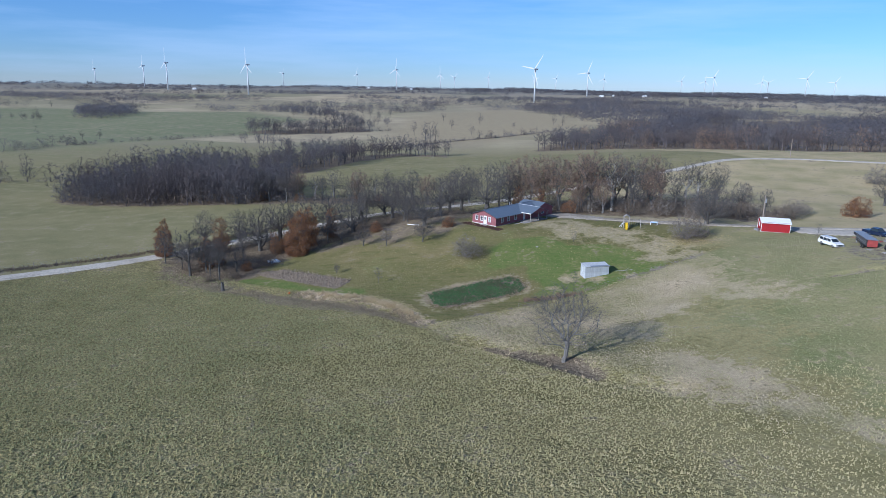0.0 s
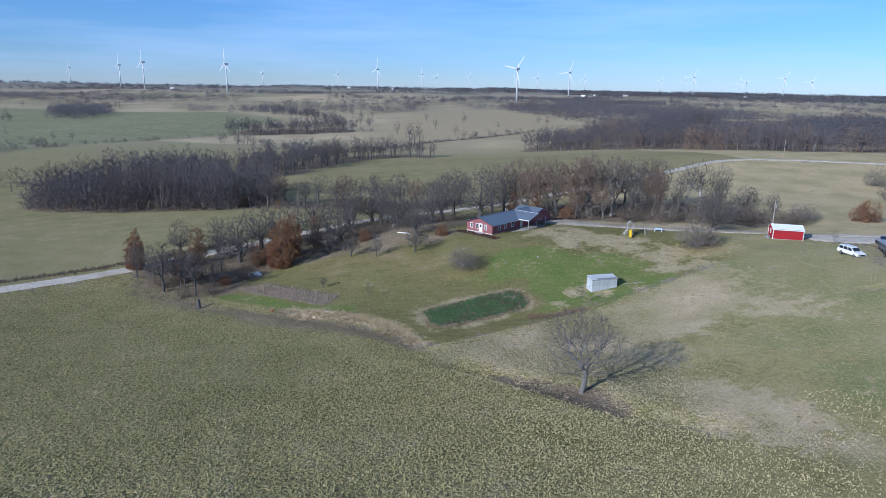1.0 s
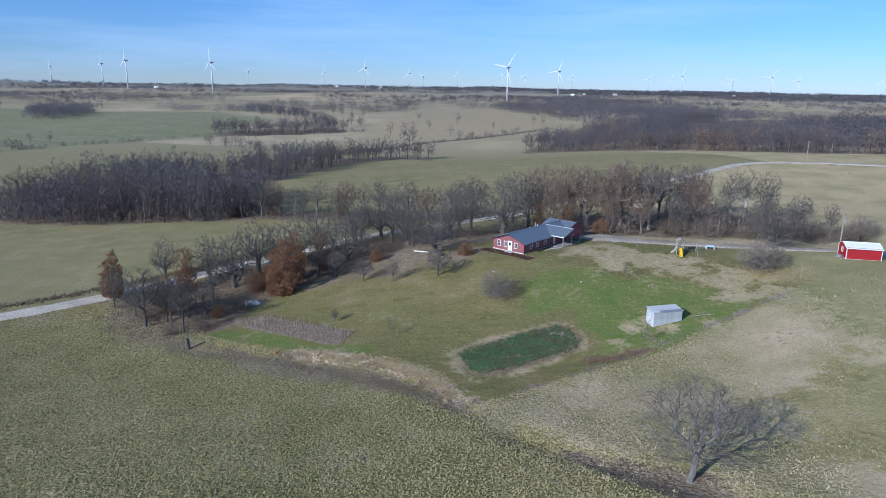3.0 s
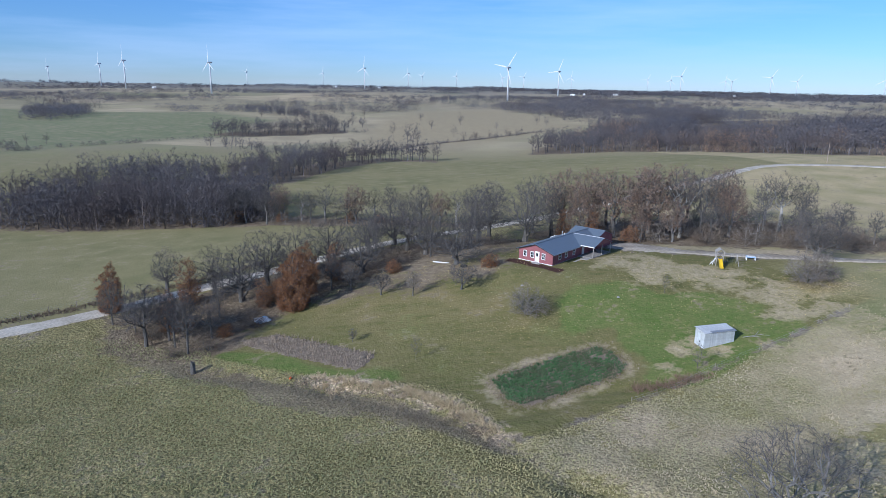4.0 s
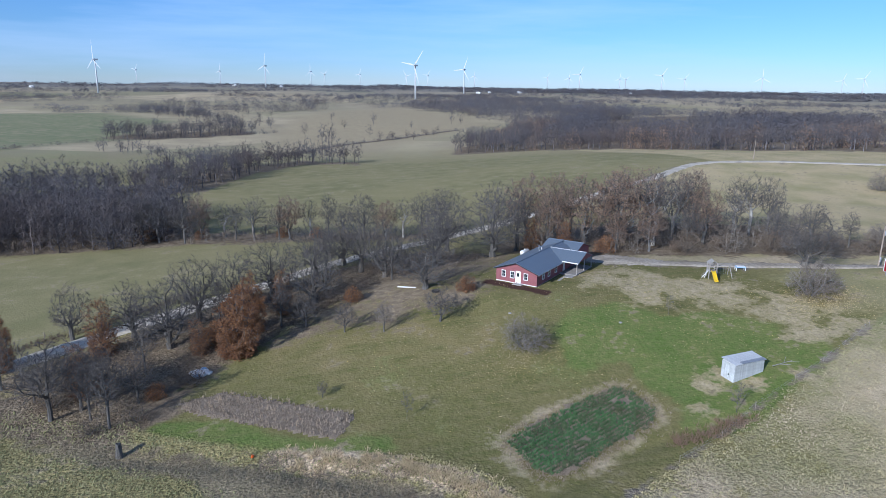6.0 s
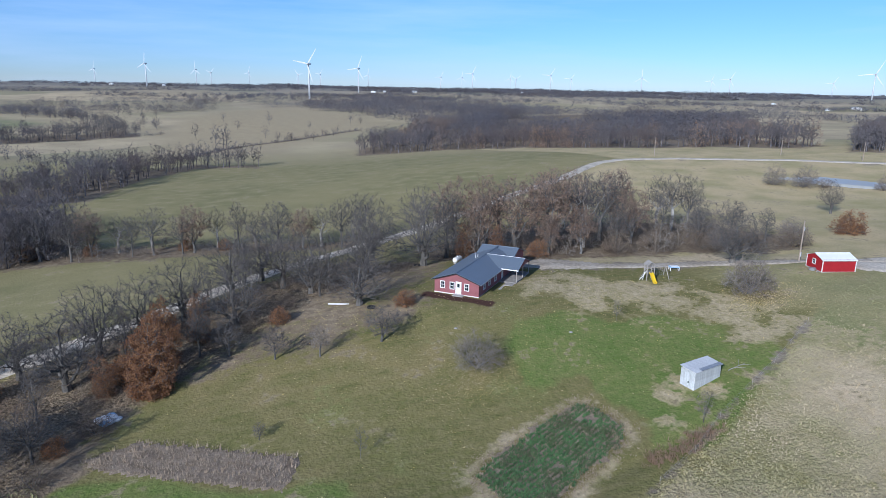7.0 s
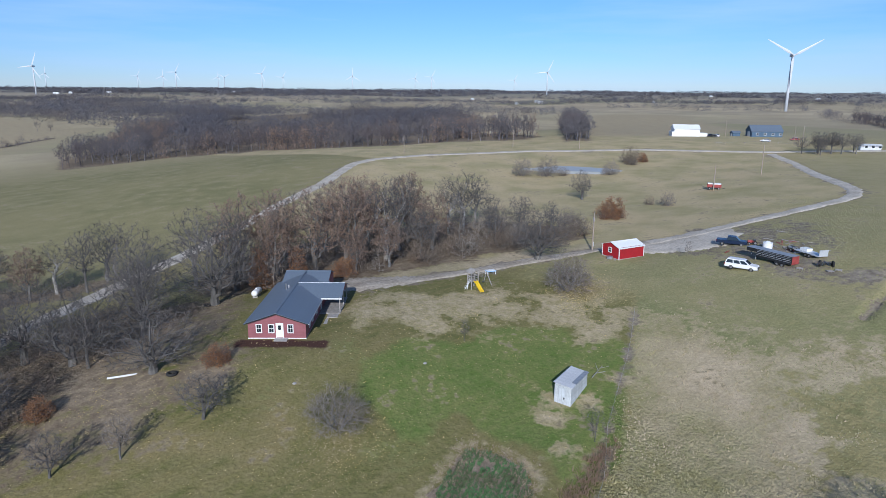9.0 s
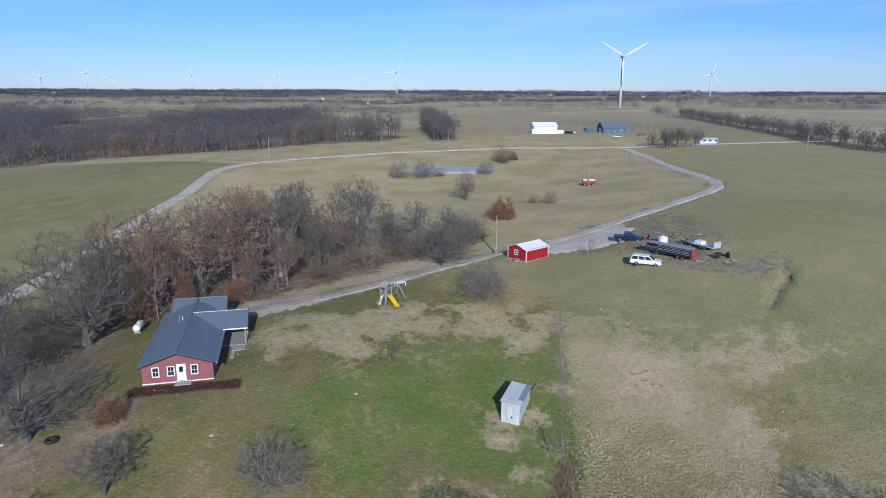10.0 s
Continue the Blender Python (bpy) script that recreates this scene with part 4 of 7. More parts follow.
def playset():
    t = on_ground("play_tower", 47.8, 161.4, -15, "grey wooden play tower with a peaked roof and yellow slide", "playset")
    for x in (-0.65, 0.65):
        for y in (-0.65, 0.65):
            part("post", box((x - 0.06, y - 0.06, -0.2), (x + 0.06, y + 0.06, 2.9)), M_GREYWOOD, t)
    deck = part("platform", box((-0.75, -0.75, 1.3), (0.75, 0.75, 1.4)), M_GREYWOOD, t)
    for z in (1.7, 2.05):
        for lo, hi in (((-0.7, 0.62, z), (0.7, 0.68, z + 0.12)), ((-0.68, -0.7, z), (-0.62, 0.7, z + 0.12)), ((0.62, -0.7, z), (0.68, 0.7, z + 0.12))):
            part("rail", box(lo, hi), M_GREYWOOD, t)
    roof = part("roof", profile([(-0.85, 2.75), (0, 3.4), (0.85, 2.75), (0.78, 2.7), (0, 3.3), (-0.78, 2.7)], -0.85, 0.85), M_GREYWOOD, t, "grey boarded peaked roof")
    bm = profile([(-0.75, 1.4), (-1.2, 1.25), (-2.5, 0.3), (-3.0, 0.18), (-3.0, 0.08), (-2.5, 0.18), (-1.2, 1.12), (-0.75, 1.28)], -0.32, 0.32, "x")
    slide = part("slide", bm, M_YELLOW, t, "bright yellow plastic slide")
    for x in (-0.32, 0.28):
        part("slide_lip", profile([(-0.75, 1.58), (-1.2, 1.43), (-2.5, 0.48), (-3.0, 0.3), (-3.0, 0.12), (-2.5, 0.25), (-1.2, 1.2), (-0.75, 1.35)], x, x + 0.05, "x"), M_YELLOW, slide)
    for x in (-1.5, -1.0):
        part("ladder_rail", rod((x - 0.25, -0.2, 0), (-0.6, x + 1.2, 1.5), 0.05, 0.05, 6), M_WHITE, t)
    for k in range(4):
        part("rung", box((-1.55 + 0.22 * k, -0.3, 0.25 + 0.3 * k), (-1.45 + 0.22 * k, 0.35, 0.3 + 0.3 * k)), M_WHITE, t)
    part("beam", rod((0.6, 0.3, 2.2), (3.4, 1.0, 2.1), 0.07, 0.07, 8), M_GREYWOOD, t, "swing beam")
    for y in (0.3, 1.7):
        part("leg", rod((3.4, 1.0, 2.15), (3.6, y - 0.2 + (y - 1) * 0.8, 0), 0.06, 0.06, 8), M_GREYWOOD, t)
    part("panel", box((0.66, -0.3, 0.5), (0.72, 0.6, 1.2)), M_BLUE, t, "pale blue play panel")
    for x in (1.5, 2.5):
        sw = part("swing_seat", box((x - 0.22, 0.55, 0.55), (x + 0.22, 0.75, 0.6)), M_CHARCOAL, t)
        for dx in (-0.2, 0.2):
            part("chain", rod((x + dx, 0.65, 0.6), (x + dx, 0.65, 2.15), 0.012, 0.012, 4), M_CHROME, sw)
    b = on_ground("toy_table", 55.8, 164.4, -20, "pale blue plastic play table with white legs", "table")
    part("top", box((-0.9, -0.55, 0.55), (0.9, 0.55, 0.72), 0.03), M_BLUE, b)
    part("tray", box((-0.75, -0.45, 0.725), (0.75, 0.45, 0.78)), M_WHITE, b)
    for x in (-0.8, 0.8):
        for y in (-0.45, 0.45):
            part("leg", box((x - 0.06, y - 0.06, -0.1), (x + 0.06, y + 0.06, 0.56)), M_WHITE, b)


playset()


def propane_tank():
    t = on_ground("propane_tank", 20.7, 185.6, 40, "white horizontal propane tank on short legs", "tank")
    bm = bmesh.new()
    bmesh.ops.create_uvsphere(bm, u_segments=20, v_segments=14, radius=0.55)
    for v in bm.verts:
        v.co = Vector((v.co.z * 0.8 + (0.95 if v.co.z > 0 else -0.95), v.co.x, v.co.y + 0.85))
    shell = part("shell", bm, M_WHITE, t, smooth=True)
    part("dome", rod((0, 0, 1.35), (0, 0, 1.55), 0.2, 0.14, 14), M_WHITE, shell)
    for x in (-0.75, 0.75):
        part("leg", box((x - 0.08, -0.4, -0.15), (x + 0.08, 0.4, 0.45)), M_CONCRETE, t)


propane_tank()

# ---- vehicles ----


def wheel(parent, x, y, r, w, side):
    bm = bmesh.new()
    outer = rod((x, y - w / 2, r), (x, y + w / 2, r), r, r, 20, bm)
    bmesh.ops.bevel(bm, geom=[e for e in bm.edges if len(e.link_faces) == 2 and max(len(f.verts) for f in e.link_faces) > 4], offset=0.05, segments=2, affect="EDGES")
    tyre = part("tyre", bm, M_RUBBER, parent)
    rim = part("rim", rod((x, y + side * (w / 2 - 0.03), r), (x, y + side * (w / 2 + 0.015), r), r * 0.58, r * 0.5, 14), M_CHROME, tyre, "bright metal rim")


def car(name, x, y, heading, paint, label, body, cabin, bed=False, length=5.3):
    """A car: lower body and cabin drawn from their side outlines, with glass, lamps and wheels. Nose to +x."""
    t = on_ground(name, x, y, heading, label, "car" if not bed else "pickup", 0.05)
    shell = part("body", profile(body, -0.98, 0.98, "y", bevel=0.07), paint, t)
    bm = profile(cabin, -0.86, 0.86, "y", bevel=0.05)
    for v in bm.verts:
        k = max(0.0, (v.co.z - 1.05) / 0.85)
        v.co.y *= 1 - 0.14 * k
    part("cabin", bm, paint, t)
    (xr, zr), (xr2, ztop), (xf2, _), (xf, zf) = cabin[0], cabin[1], cabin[2], cabin[3]
    zt, zb = ztop - 0.12, zr + 0.06
    def lerp(z, a, b): return a + (b - a) * (z - zr) / (ztop - zr)
    n = 2 if bed else 3
    for sy in (-1, 1):
        for k in range(n):
            a0, a1 = (k + 0.06) / n, (k + 0.94) / n
            q = [(lerp(zb, xr, xr2) + 0.08 + (lerp(zb, xf, xf2) - lerp(zb, xr, xr2) - 0.2) * a, zb) for a in (a0, a1)]
            q += [(lerp(zt, xr, xr2) + 0.08 + (lerp(zt, xf, xf2) - lerp(zt, xr, xr2) - 0.2) * a, zt) for a in (a1, a0)]
            bm = bmesh.new()
            vs = [bm.verts.new((px, sy * (0.86 * (1 - 0.14 * max(0, (pz - 1.05) / 0.85)) + 0.012), pz)) for px, pz in q]
            f = bm.faces.new(vs)
            g = bmesh.ops.extrude_face_region(bm, geom=[f])["geom"]
            bmesh.ops.translate(bm, vec=(0, -sy * 0.03, 0), verts=[v for v in g if isinstance(v, bmesh.types.BMVert)])
            part("side_window", bm, M_GLASS, t, "dark tinted glass")
    for (xa, za), (xb, zb2), nm, out in (((xf, zf), (xf2, ztop), "windscreen", 1), ((xr, zr), (xr2, ztop), "rear_window", -1)):
        d = Vector((xb - xa, 0, zb2 - za))
        nrm = Vector((d.z, 0, -d.x)).normalized() * out * (1 if d.z > 0 else -1)
        nrm.x = abs(nrm.x) * out
        bm = bmesh.new()
        vs = [bm.verts.new(Vector((xa, 0, za)) + d * k + Vector((0, w, 0)) + nrm * 0.015) for k, w in ((0.12, -0.74), (0.12, 0.74), (0.88, 0.66), (0.88, -0.66))]
        f = bm.faces.new(vs)
        g = bmesh.ops.extrude_face_region(bm, geom=[f])["geom"]
        bmesh.ops.translate(bm, vec=nrm * -0.04, verts=[v for v in g if isinstance(v, bmesh.types.BMVert)])
        part(nm, bm, M_GLASS, t, "dark glass")
    nose, tail = max(p[0] for p in body), min(p[0] for p in body)
    for sy in (-1, 1):
        part("headlight", box((nose - 0.1, sy * 0.72 - 0.18, 0.72), (nose + 0.015, sy * 0.72 + 0.18, 0.9), 0.02), M_CHROME, t, "clear headlight")
        part("tail_light", box((tail - 0.015, sy * 0.85 - 0.08, 0.75), (tail + 0.08, sy * 0.85 + 0.08, 1.05), 0.02), M_OLDRED, t, "red tail light")
        part("mirror", box((xf - 0.45, sy * 0.98 - 0.1, 1.08), (xf - 0.3, sy * 0.98 + 0.1, 1.26), 0.03), paint, t)
        for wx in (length * 0.31, -length * 0.29):
            wheel(t, wx, sy * 0.86, 0.39, 0.27, sy)
    part("grille", box((nose - 0.05, -0.5, 0.6), (nose + 0.02, 0.5, 0.86), 0.02), M_CHARCOAL, t, "dark grille")
    part("bumper", box((nose - 0.1, -0.95, 0.38), (nose + 0.06, 0.95, 0.56), 0.04), M_CHROME, t)
    part("bumper", box((tail - 0.06, -0.95, 0.42), (tail + 0.1, 0.95, 0.58), 0.04), M_CHROME, t)
    if bed:
        part("bed_floor", box((tail + 0.1, -0.82, 1.0), (xr - 0.05, 0.82, 1.06)), M_CHARCOAL, t, "dark load bed")
    else:
        for sy in (-1, 1):
            part("roof_rail", box((xr2 + 0.2, sy * 0.66 - 0.03, ztop), (xf2 - 0.2, sy * 0.66 + 0.03, ztop + 0.07)), M_CHROME, t)
    return t


car("estate_car", 80.6, 129.6, -82, M_SUV, "white full-size estate car parked on the worn grass", [(-2.6, 0.42), (-2.66, 0.75), (-2.6, 1.1), (1.35, 1.1), (2.5, 0.98), (2.66, 0.7), (2.6, 0.42)], [(-2.6, 1.06), (-2.3, 1.78), (0.45, 1.78), (1.45, 1.06)])
car("pickup_truck", 94.8, 137.1, -72, M_NAVY, "dark blue crew-cab pickup truck parked at the yard edge", [(-2.75, 0.5), (-2.8, 0.8), (-2.75, 1.12), (1.3, 1.14), (2.6, 1.05), (2.75, 0.75), (2.7, 0.5)], [(-0.95, 1.1), (-0.75, 1.84), (0.6, 1.84), (1.45, 1.1)], bed=True, length=5.6)


def stock_trailer():
    t = on_ground("stock_trailer", 85.3, 126.0, 74, "long black gooseneck stock trailer with pale rails", "trailer", 0.1)
    part("body", box((-3.6, -1.0, 0.75), (3.0, 1.0, 2.5), 0.08), M_CHARCOAL, t, "black slatted trailer body")
    part("neck", box((3.0, -0.95, 1.7), (5.0, 0.95, 2.5), 0.12), M_CHARCOAL, t, "black gooseneck nose")
    part("coupler", rod((4.6, 0, 0.7), (4.6, 0, 1.75), 0.08, 0.1, 8), M_TIN_DARK, t)
    part("jack", rod((3.2, 0.7, 0), (3.2, 0.7, 1.7), 0.06, 0.06, 8), M_TIN_DARK, t)
    for sy in (-1, 1):
        for z in (1.2, 1.55, 1.9, 2.25):
            part("slot", box((-3.4, sy * 1.005 - 0.015, z), (2.9, sy * 1.005 + 0.015, z + 0.09)), M_TIN_DARK if z != 1.55 else M_TIN, t, "open side slot")
        for x in (-3.3, -2.0, -0.7, 0.6, 1.9):
            part("stile", box((x - 0.03, sy * 1.03 - 0.02, 0.8), (x + 0.03, sy * 1.03 + 0.02, 2.45)), M_CHARCOAL, t)
        part("fender", profile([(-2.6, 0.62), (-2.45, 0.95), (-0.75, 0.95), (-0.6, 0.62)], sy * 1.15 - 0.13, sy * 1.15 + 0.13), M_CHARCOAL, t)
        for x in (-2.1, -1.15):
            wheel(t, x, sy * 1.15, 0.4, 0.24, sy)
    part("roof_sheet", box((-3.6, -1.02, 2.5), (5.0, 1.02, 2.54)), M_TIN_DARK, t, "dull roof sheet")
    part("tail_gate", box((-3.66, -0.95, 0.8), (-3.6, 0.95, 2.45)), M_OLDRED, t, "dull red tail gate")
    t.matrix_basis = t.matrix_basis @ Matrix.Diagonal((1.0, 0.95, 0.8, 1))


stock_trailer()


def flat_trailer():
    t = on_ground("flatbed_trailer", 90.2, 122.0, 60, "silver flatbed trailer with a low load", "trailer", 0.05)
    part("bed", box((-2.6, -1.05, 0.55), (2.6, 1.05, 0.7), 0.02), M_TIN, t)
    part("drawbar", profile([(-0.9, -0.1), (0.9, -0.1), (0.9, 0.02), (-0.9, 0.02)], 2.6, 2.8, "x"), M_TIN_DARK, t)
    for y in (-0.7, 0.7):
        part("tongue", rod((2.6, y, 0.58), (4.2, 0, 0.55), 0.05, 0.05, 6), M_TIN_DARK, t)
    for sy in (-1, 1):
        for x in (-0.9, -0.1):
            wheel(t, x, sy * 1.15, 0.35, 0.2, sy)
    part("ramp", box((-2.7, -0.9, 0.6), (-2.62, 0.9, 1.7)), M_TIN, t)
    part("crate", box((0.4, -0.7, 0.7), (1.9, 0.5, 1.2), 0.03), M_WHITE, t, "white covered load")


flat_trailer()


def clutter():
    t = on_ground("water_tank", 93.0, 130.0, 15, "white plastic water tank standing on the dirt", "tank")
    bm = rod((0, 0, 0), (0, 0, 1.25), 0.85, 0.85, 20)
    part("shell", bm, M_WHITE, t, smooth=False)
    part("lid", rod((0, 0, 1.25), (0, 0, 1.5), 0.6, 0.25, 20), M_WHITE, t)
    t = on_ground("quad_bike", 92.8, 125.8, 50, "small grey quad bike", "quad bike")
    part("body", box((-0.8, -0.28, 0.45), (0.8, 0.28, 0.75), 0.1), M_TIN, t)
    part("seat", box((-0.6, -0.2, 0.75), (0.15, 0.2, 0.92), 0.05), M_CHARCOAL, t)
    part("rack", box((-0.95, -0.4, 0.78), (-0.5, 0.4, 0.83)), M_CHROME, t)
    part("handlebar", rod((0.35, -0.4, 1.0), (0.35, 0.4, 1.0), 0.03, 0.03, 6), M_CHROME, t)
    part("stem", rod((0.5, 0, 0.7), (0.35, 0, 1.0), 0.04, 0.04, 6), M_CHARCOAL, t)
    for sx in (-0.6, 0.6):
        for sy in (-1, 1):
            wheel(t, sx, sy * 0.45, 0.3, 0.25, sy)
    t = on_ground("garden_tractor", 95.8, 133.6, 120, "small red garden tractor", "tractor")
    part("bonnet", box((0.1, -0.25, 0.4), (0.95, 0.25, 0.85), 0.08), M_OLDRED, t)
    part("mudguard", box((-0.6, -0.45, 0.45), (0.0, 0.45, 0.7), 0.1), M_OLDRED, t)
    part("seat", box((-0.45, -0.22, 0.7), (-0.05, 0.22, 1.05), 0.06), M_CHARCOAL, t)
    for sx, r in ((-0.35, 0.38), (0.7, 0.26)):
        for sy in (-1, 1):
            wheel(t, sx, sy * 0.5, r, 0.24, sy)
    t = on_ground("disc_harrow", 85.2, 118.2, 30, "old dark farm implement with rubber-tyred wheels", "farm machinery")
    part("frame", box((-1.4, -0.1, 0.55), (1.4, 0.1, 0.72)), M_CHARCOAL, t)
    part("crossbar", box((-0.1, -1.1, 0.55), (0.1, 1.1, 0.7)), M_CHARCOAL, t)
    for sy in (-1, 1):
        wheel(t, -0.2, sy * 0.95, 0.55, 0.3, sy)
    for k in range(7):
        part("disc", rod((0.9, -0.9 + 0.3 * k, 0.3), (0.9, -0.87 + 0.3 * k, 0.3), 0.28, 0.28, 12), M_TIN_DARK, t)
    for n, (x, y, turn) in enumerate(((84.0, 116.0, 10), (83.2, 117.0, 40), (94.4, 127.2, 20), (90.6, 127.6, 70), (83.2, 121.4, 15))):
        t = on_ground("pallet", x, y, turn, "weathered wooden pallet lying on bare earth", "pallet", group="pallets in the yard")
        for k in range(6):
            part("slat", box((-0.6 + 0.21 * k, -0.5, 0.11), (-0.48 + 0.21 * k, 0.5, 0.13)), M_GREYWOOD, t)
        for k in (-0.45, 0, 0.45):
            part("bearer", box((-0.6, k - 0.04, 0.0), (0.6, k + 0.04, 0.11)), M_GREYWOOD, t)
    rng = random.Random(8)
    for n in range(26):
        x, y = 97 + rng.gauss(0, 4.5), 128.5 + rng.gauss(0, 3.5)
        t = on_ground("plank", x, y, rng.uniform(0, 180), "loose grey plank lying in the yard", "plank", group="scrap timber")
        part("board", box((-rng.uniform(0.5, 1.4), -0.1, 0.02), (rng.uniform(0.5, 1.4), 0.12, 0.1)), M_GREYWOOD if n % 3 else M_OLDRED, t)
    t = on_ground("tarpaulin_heap", -39.0, 152.3, 35, "crumpled white and pale blue tarpaulin heap at the wood edge", "tarpaulin")
    for k in range(9):
        bm = bmesh.new()
        bmesh.ops.create_icosphere(bm, subdivisions=2, radius=0.55)
        for v in bm.verts:
            v.co = Vector((v.co.x * 1.1, v.co.y, v.co.z * 0.6)) * (1 + 0.35 * noise.noise(v.co * 2.3 + Vector((k, 0, 0))))
            v.co += Vector((rng.uniform(-0.05, 0.05) + (k % 3 - 1) * 0.75, (k // 3 - 1) * 0.7, 0.25))
        part("fold", bm, M_WHITE if k % 8 else M_BLUE, t)
    t = on_ground("white_pipe", -6.2, 171.0, -24, "long white plastic pipe lying in the grass", "pipe")
    part("tube", rod((-1.7, 0, 0.16), (1.7, 0.1, 0.18), 0.13, 0.13, 10), M_WHITE, t)
    for x, y in ((-1.9, 166.3), (13.3, 188.6), (23.4, 147.4), (7.6, 153.6)):
        t = on_ground("old_tyre" if x < 20 and y > 160 else "field_stone", x, y, 0, "old black tyre lying flat on leaf litter" if y > 160 else "pale field stone in short grass", "tyre" if y > 160 else "stone")
        bm = bmesh.new()
        if y > 160:
            R, r = 0.5, 0.2
            ring = [[bm.verts.new(((R + r * math.cos(b)) * math.cos(a), (R + r * math.cos(b)) * math.sin(a), 0.17 + r * math.sin(b))) for b in [6.283 * j / 8 for j in range(8)]] for a in [6.283 * i / 20 for i in range(20)]]
            for i in range(20):
                for j in range(8):
                    bm.faces.new((ring[i][j], ring[(i + 1) % 20][j], ring[(i + 1) % 20][(j + 1) % 8], ring[i][(j + 1) % 8]))
            part("tread", bm, M_RUBBER, t, smooth=True)
        else:
            bmesh.ops.create_icosphere(bm, subdivisions=2, radius=0.22)
            for v in bm.verts:
                v.co = Vector((v.co.x * 1.3, v.co.y, v.co.z * 0.6)) * (1 + 0.3 * noise.noise(v.co * 3)) + Vector((0, 0, 0.1))
            part("rock", bm, M_CONCRETE, t)
    t = on_ground("orange_bucket", -30.2, 129.0, 0, "orange plastic bucket caught in the gully grass", "bucket")
    part("pail", rod((0, 0, 0.02), (0.16, 0, 0.36), 0.13, 0.17, 14), M_ORANGE, t)
    t = on_ground("tree_stump", -45.3, 133.4, 0, "tall broken grey tree stump at the gully head", "stump")
    bm = rod((0, 0, -0.4), (0.15, 0, 1.9), 0.42, 0.3, 14)
    for v in bm.verts:
        v.co += Vector((noise.noise(v.co * 2), noise.noise(v.co * 2 + Vector((5, 0, 0))), noise.noise(v.co * 3) * (1 if v.co.z > 1 else 0))) * 0.25
    part("bole", bm, M_BARK, t)
    t = on_ground("fallen_branch", 39.3, 131.2, 10, "bare fallen branch on the lawn beside the shed", "branch")
    for a, b, r in (((-2, 0, 0.15), (1.8, 0.2, 0.3), 0.06), ((0.2, 0.1, 0.2), (1.6, 1.1, 0.5), 0.04), ((-0.6, 0, 0.2), (0.4, -0.9, 0.35), 0.04), ((1.0, 0.2, 0.25), (2.2, -0.7, 0.4), 0.03)):
        part("limb", rod(a, b, r, r * 0.5, 6), M_PALE_BARK, t)


clutter()

# ---- the next farm, along the road ----


def gable_building(name, x, y, turn, L, W, H, R, wall_m, roof_m, label, category, windows=0, door=True):
    t = on_ground(name, x, y, turn, label, category)
    part("wall", profile([(-W, -1.5), (W, -1.5), (W, H), (0, R - 0.1), (-W, H)], -L, L, "x"), wall_m, t)
    roof = part("roof", box((-L - 0.4, -0.15, R - 0.05), (L + 0.4, 0.15, R + 0.06)), roof_m, t)
    s = math.hypot(W + 0.5, (R - H) * (W + 0.5) / W)
    for sy in (-1, 1):
        roof_slope(roof, (-L - 0.4, 0, R), (1, 0, 0), (0, sy * W, H - R), 2 * L + 0.8, s, 2.0, mat=roof_m)
    for k in range(windows):
        x0 = -L + (k + 0.6) * 2 * L / windows
        for sy in (-1, 1):
            window_part(t, x0, x0 + 1.2, 1.0, 2.3, sy * W, sy, "y", False)
    if door:
        part("door", box((-L - 0.06, -W * 0.4, 0), (-L - 0.01, W * 0.4, H * 0.85)), M_WHITE, t)
    return t


b = gable_building("white_barn", 339, 263, -52, 7.0, 4.8, 4.4, 6.4, M_WHITE_RIB, M_WHITE_RIB, "long white metal barn on the neighbouring farm", "barn")
part("lean_to", box((-8.2, -4.6, -1), (-7.0, 4.0, 2.6)), M_WHITE, b, "low white lean-to")
part("annex", box((7.0, -4.0, -1), (11.5, 2.0, 1.9)), M_WHITE, b, "low white annex")
gable_building("blue_house", 372, 231, -50, 8.5, 5.0, 3.4, 6.6, M_BLUEHOUSE, M_ROOF, "blue-sided house with a dark metal roof on the neighbouring farm", "house", 4)
gable_building("mobile_home", 321, 166, -60, 4.2, 1.5, 2.2, 2.7, M_TIN, M_TIN, "old white mobile home by the bare trees", "mobile home", 3)
gable_building("small_outbuilding", 361, 243, -40, 2.2, 1.6, 2.2, 3.0, M_BLUEHOUSE, M_ROOF, "small blue outbuilding on the neighbouring farm", "shed")
for k, (x, y, m) in enumerate(((344, 250, M_NAVY), (346, 247, M_SUV), (341, 247, M_CHARCOAL), (330, 215, M_SUV), (352, 208, M_OLDRED))):
    car("parked_car", x, y, 30 * k, m, "parked car among farm clutter", [(-2.3, 0.42), (-2.3, 1.0), (2.2, 0.95), (2.3, 0.42)], [(-1.9, 0.95), (-1.4, 1.6), (0.5, 1.6), (1.2, 0.95)], length=4.6)


def hay_wagon():
    t = on_ground("hay_wagon", 168.0, 172.0, -62, "old red field wagon with a white top", "wagon")
    part("box", box((-2.0, -0.9, 0.7), (2.0, 0.9, 1.6), 0.04), M_OLDRED, t)
    part("cover", box((-1.9, -0.85, 1.6), (1.9, 0.85, 1.95), 0.12), M_WHITE, t, "white cover")
    part("drawbar", rod((2.0, 0, 0.6), (3.4, 0, 0.35), 0.06, 0.05, 8), M_CHARCOAL, t)
    for sx in (-1.3, 1.3):
        for sy in (-1, 1):
            wheel(t, sx, sy * 0.95, 0.4, 0.22, sy)


hay_wagon()


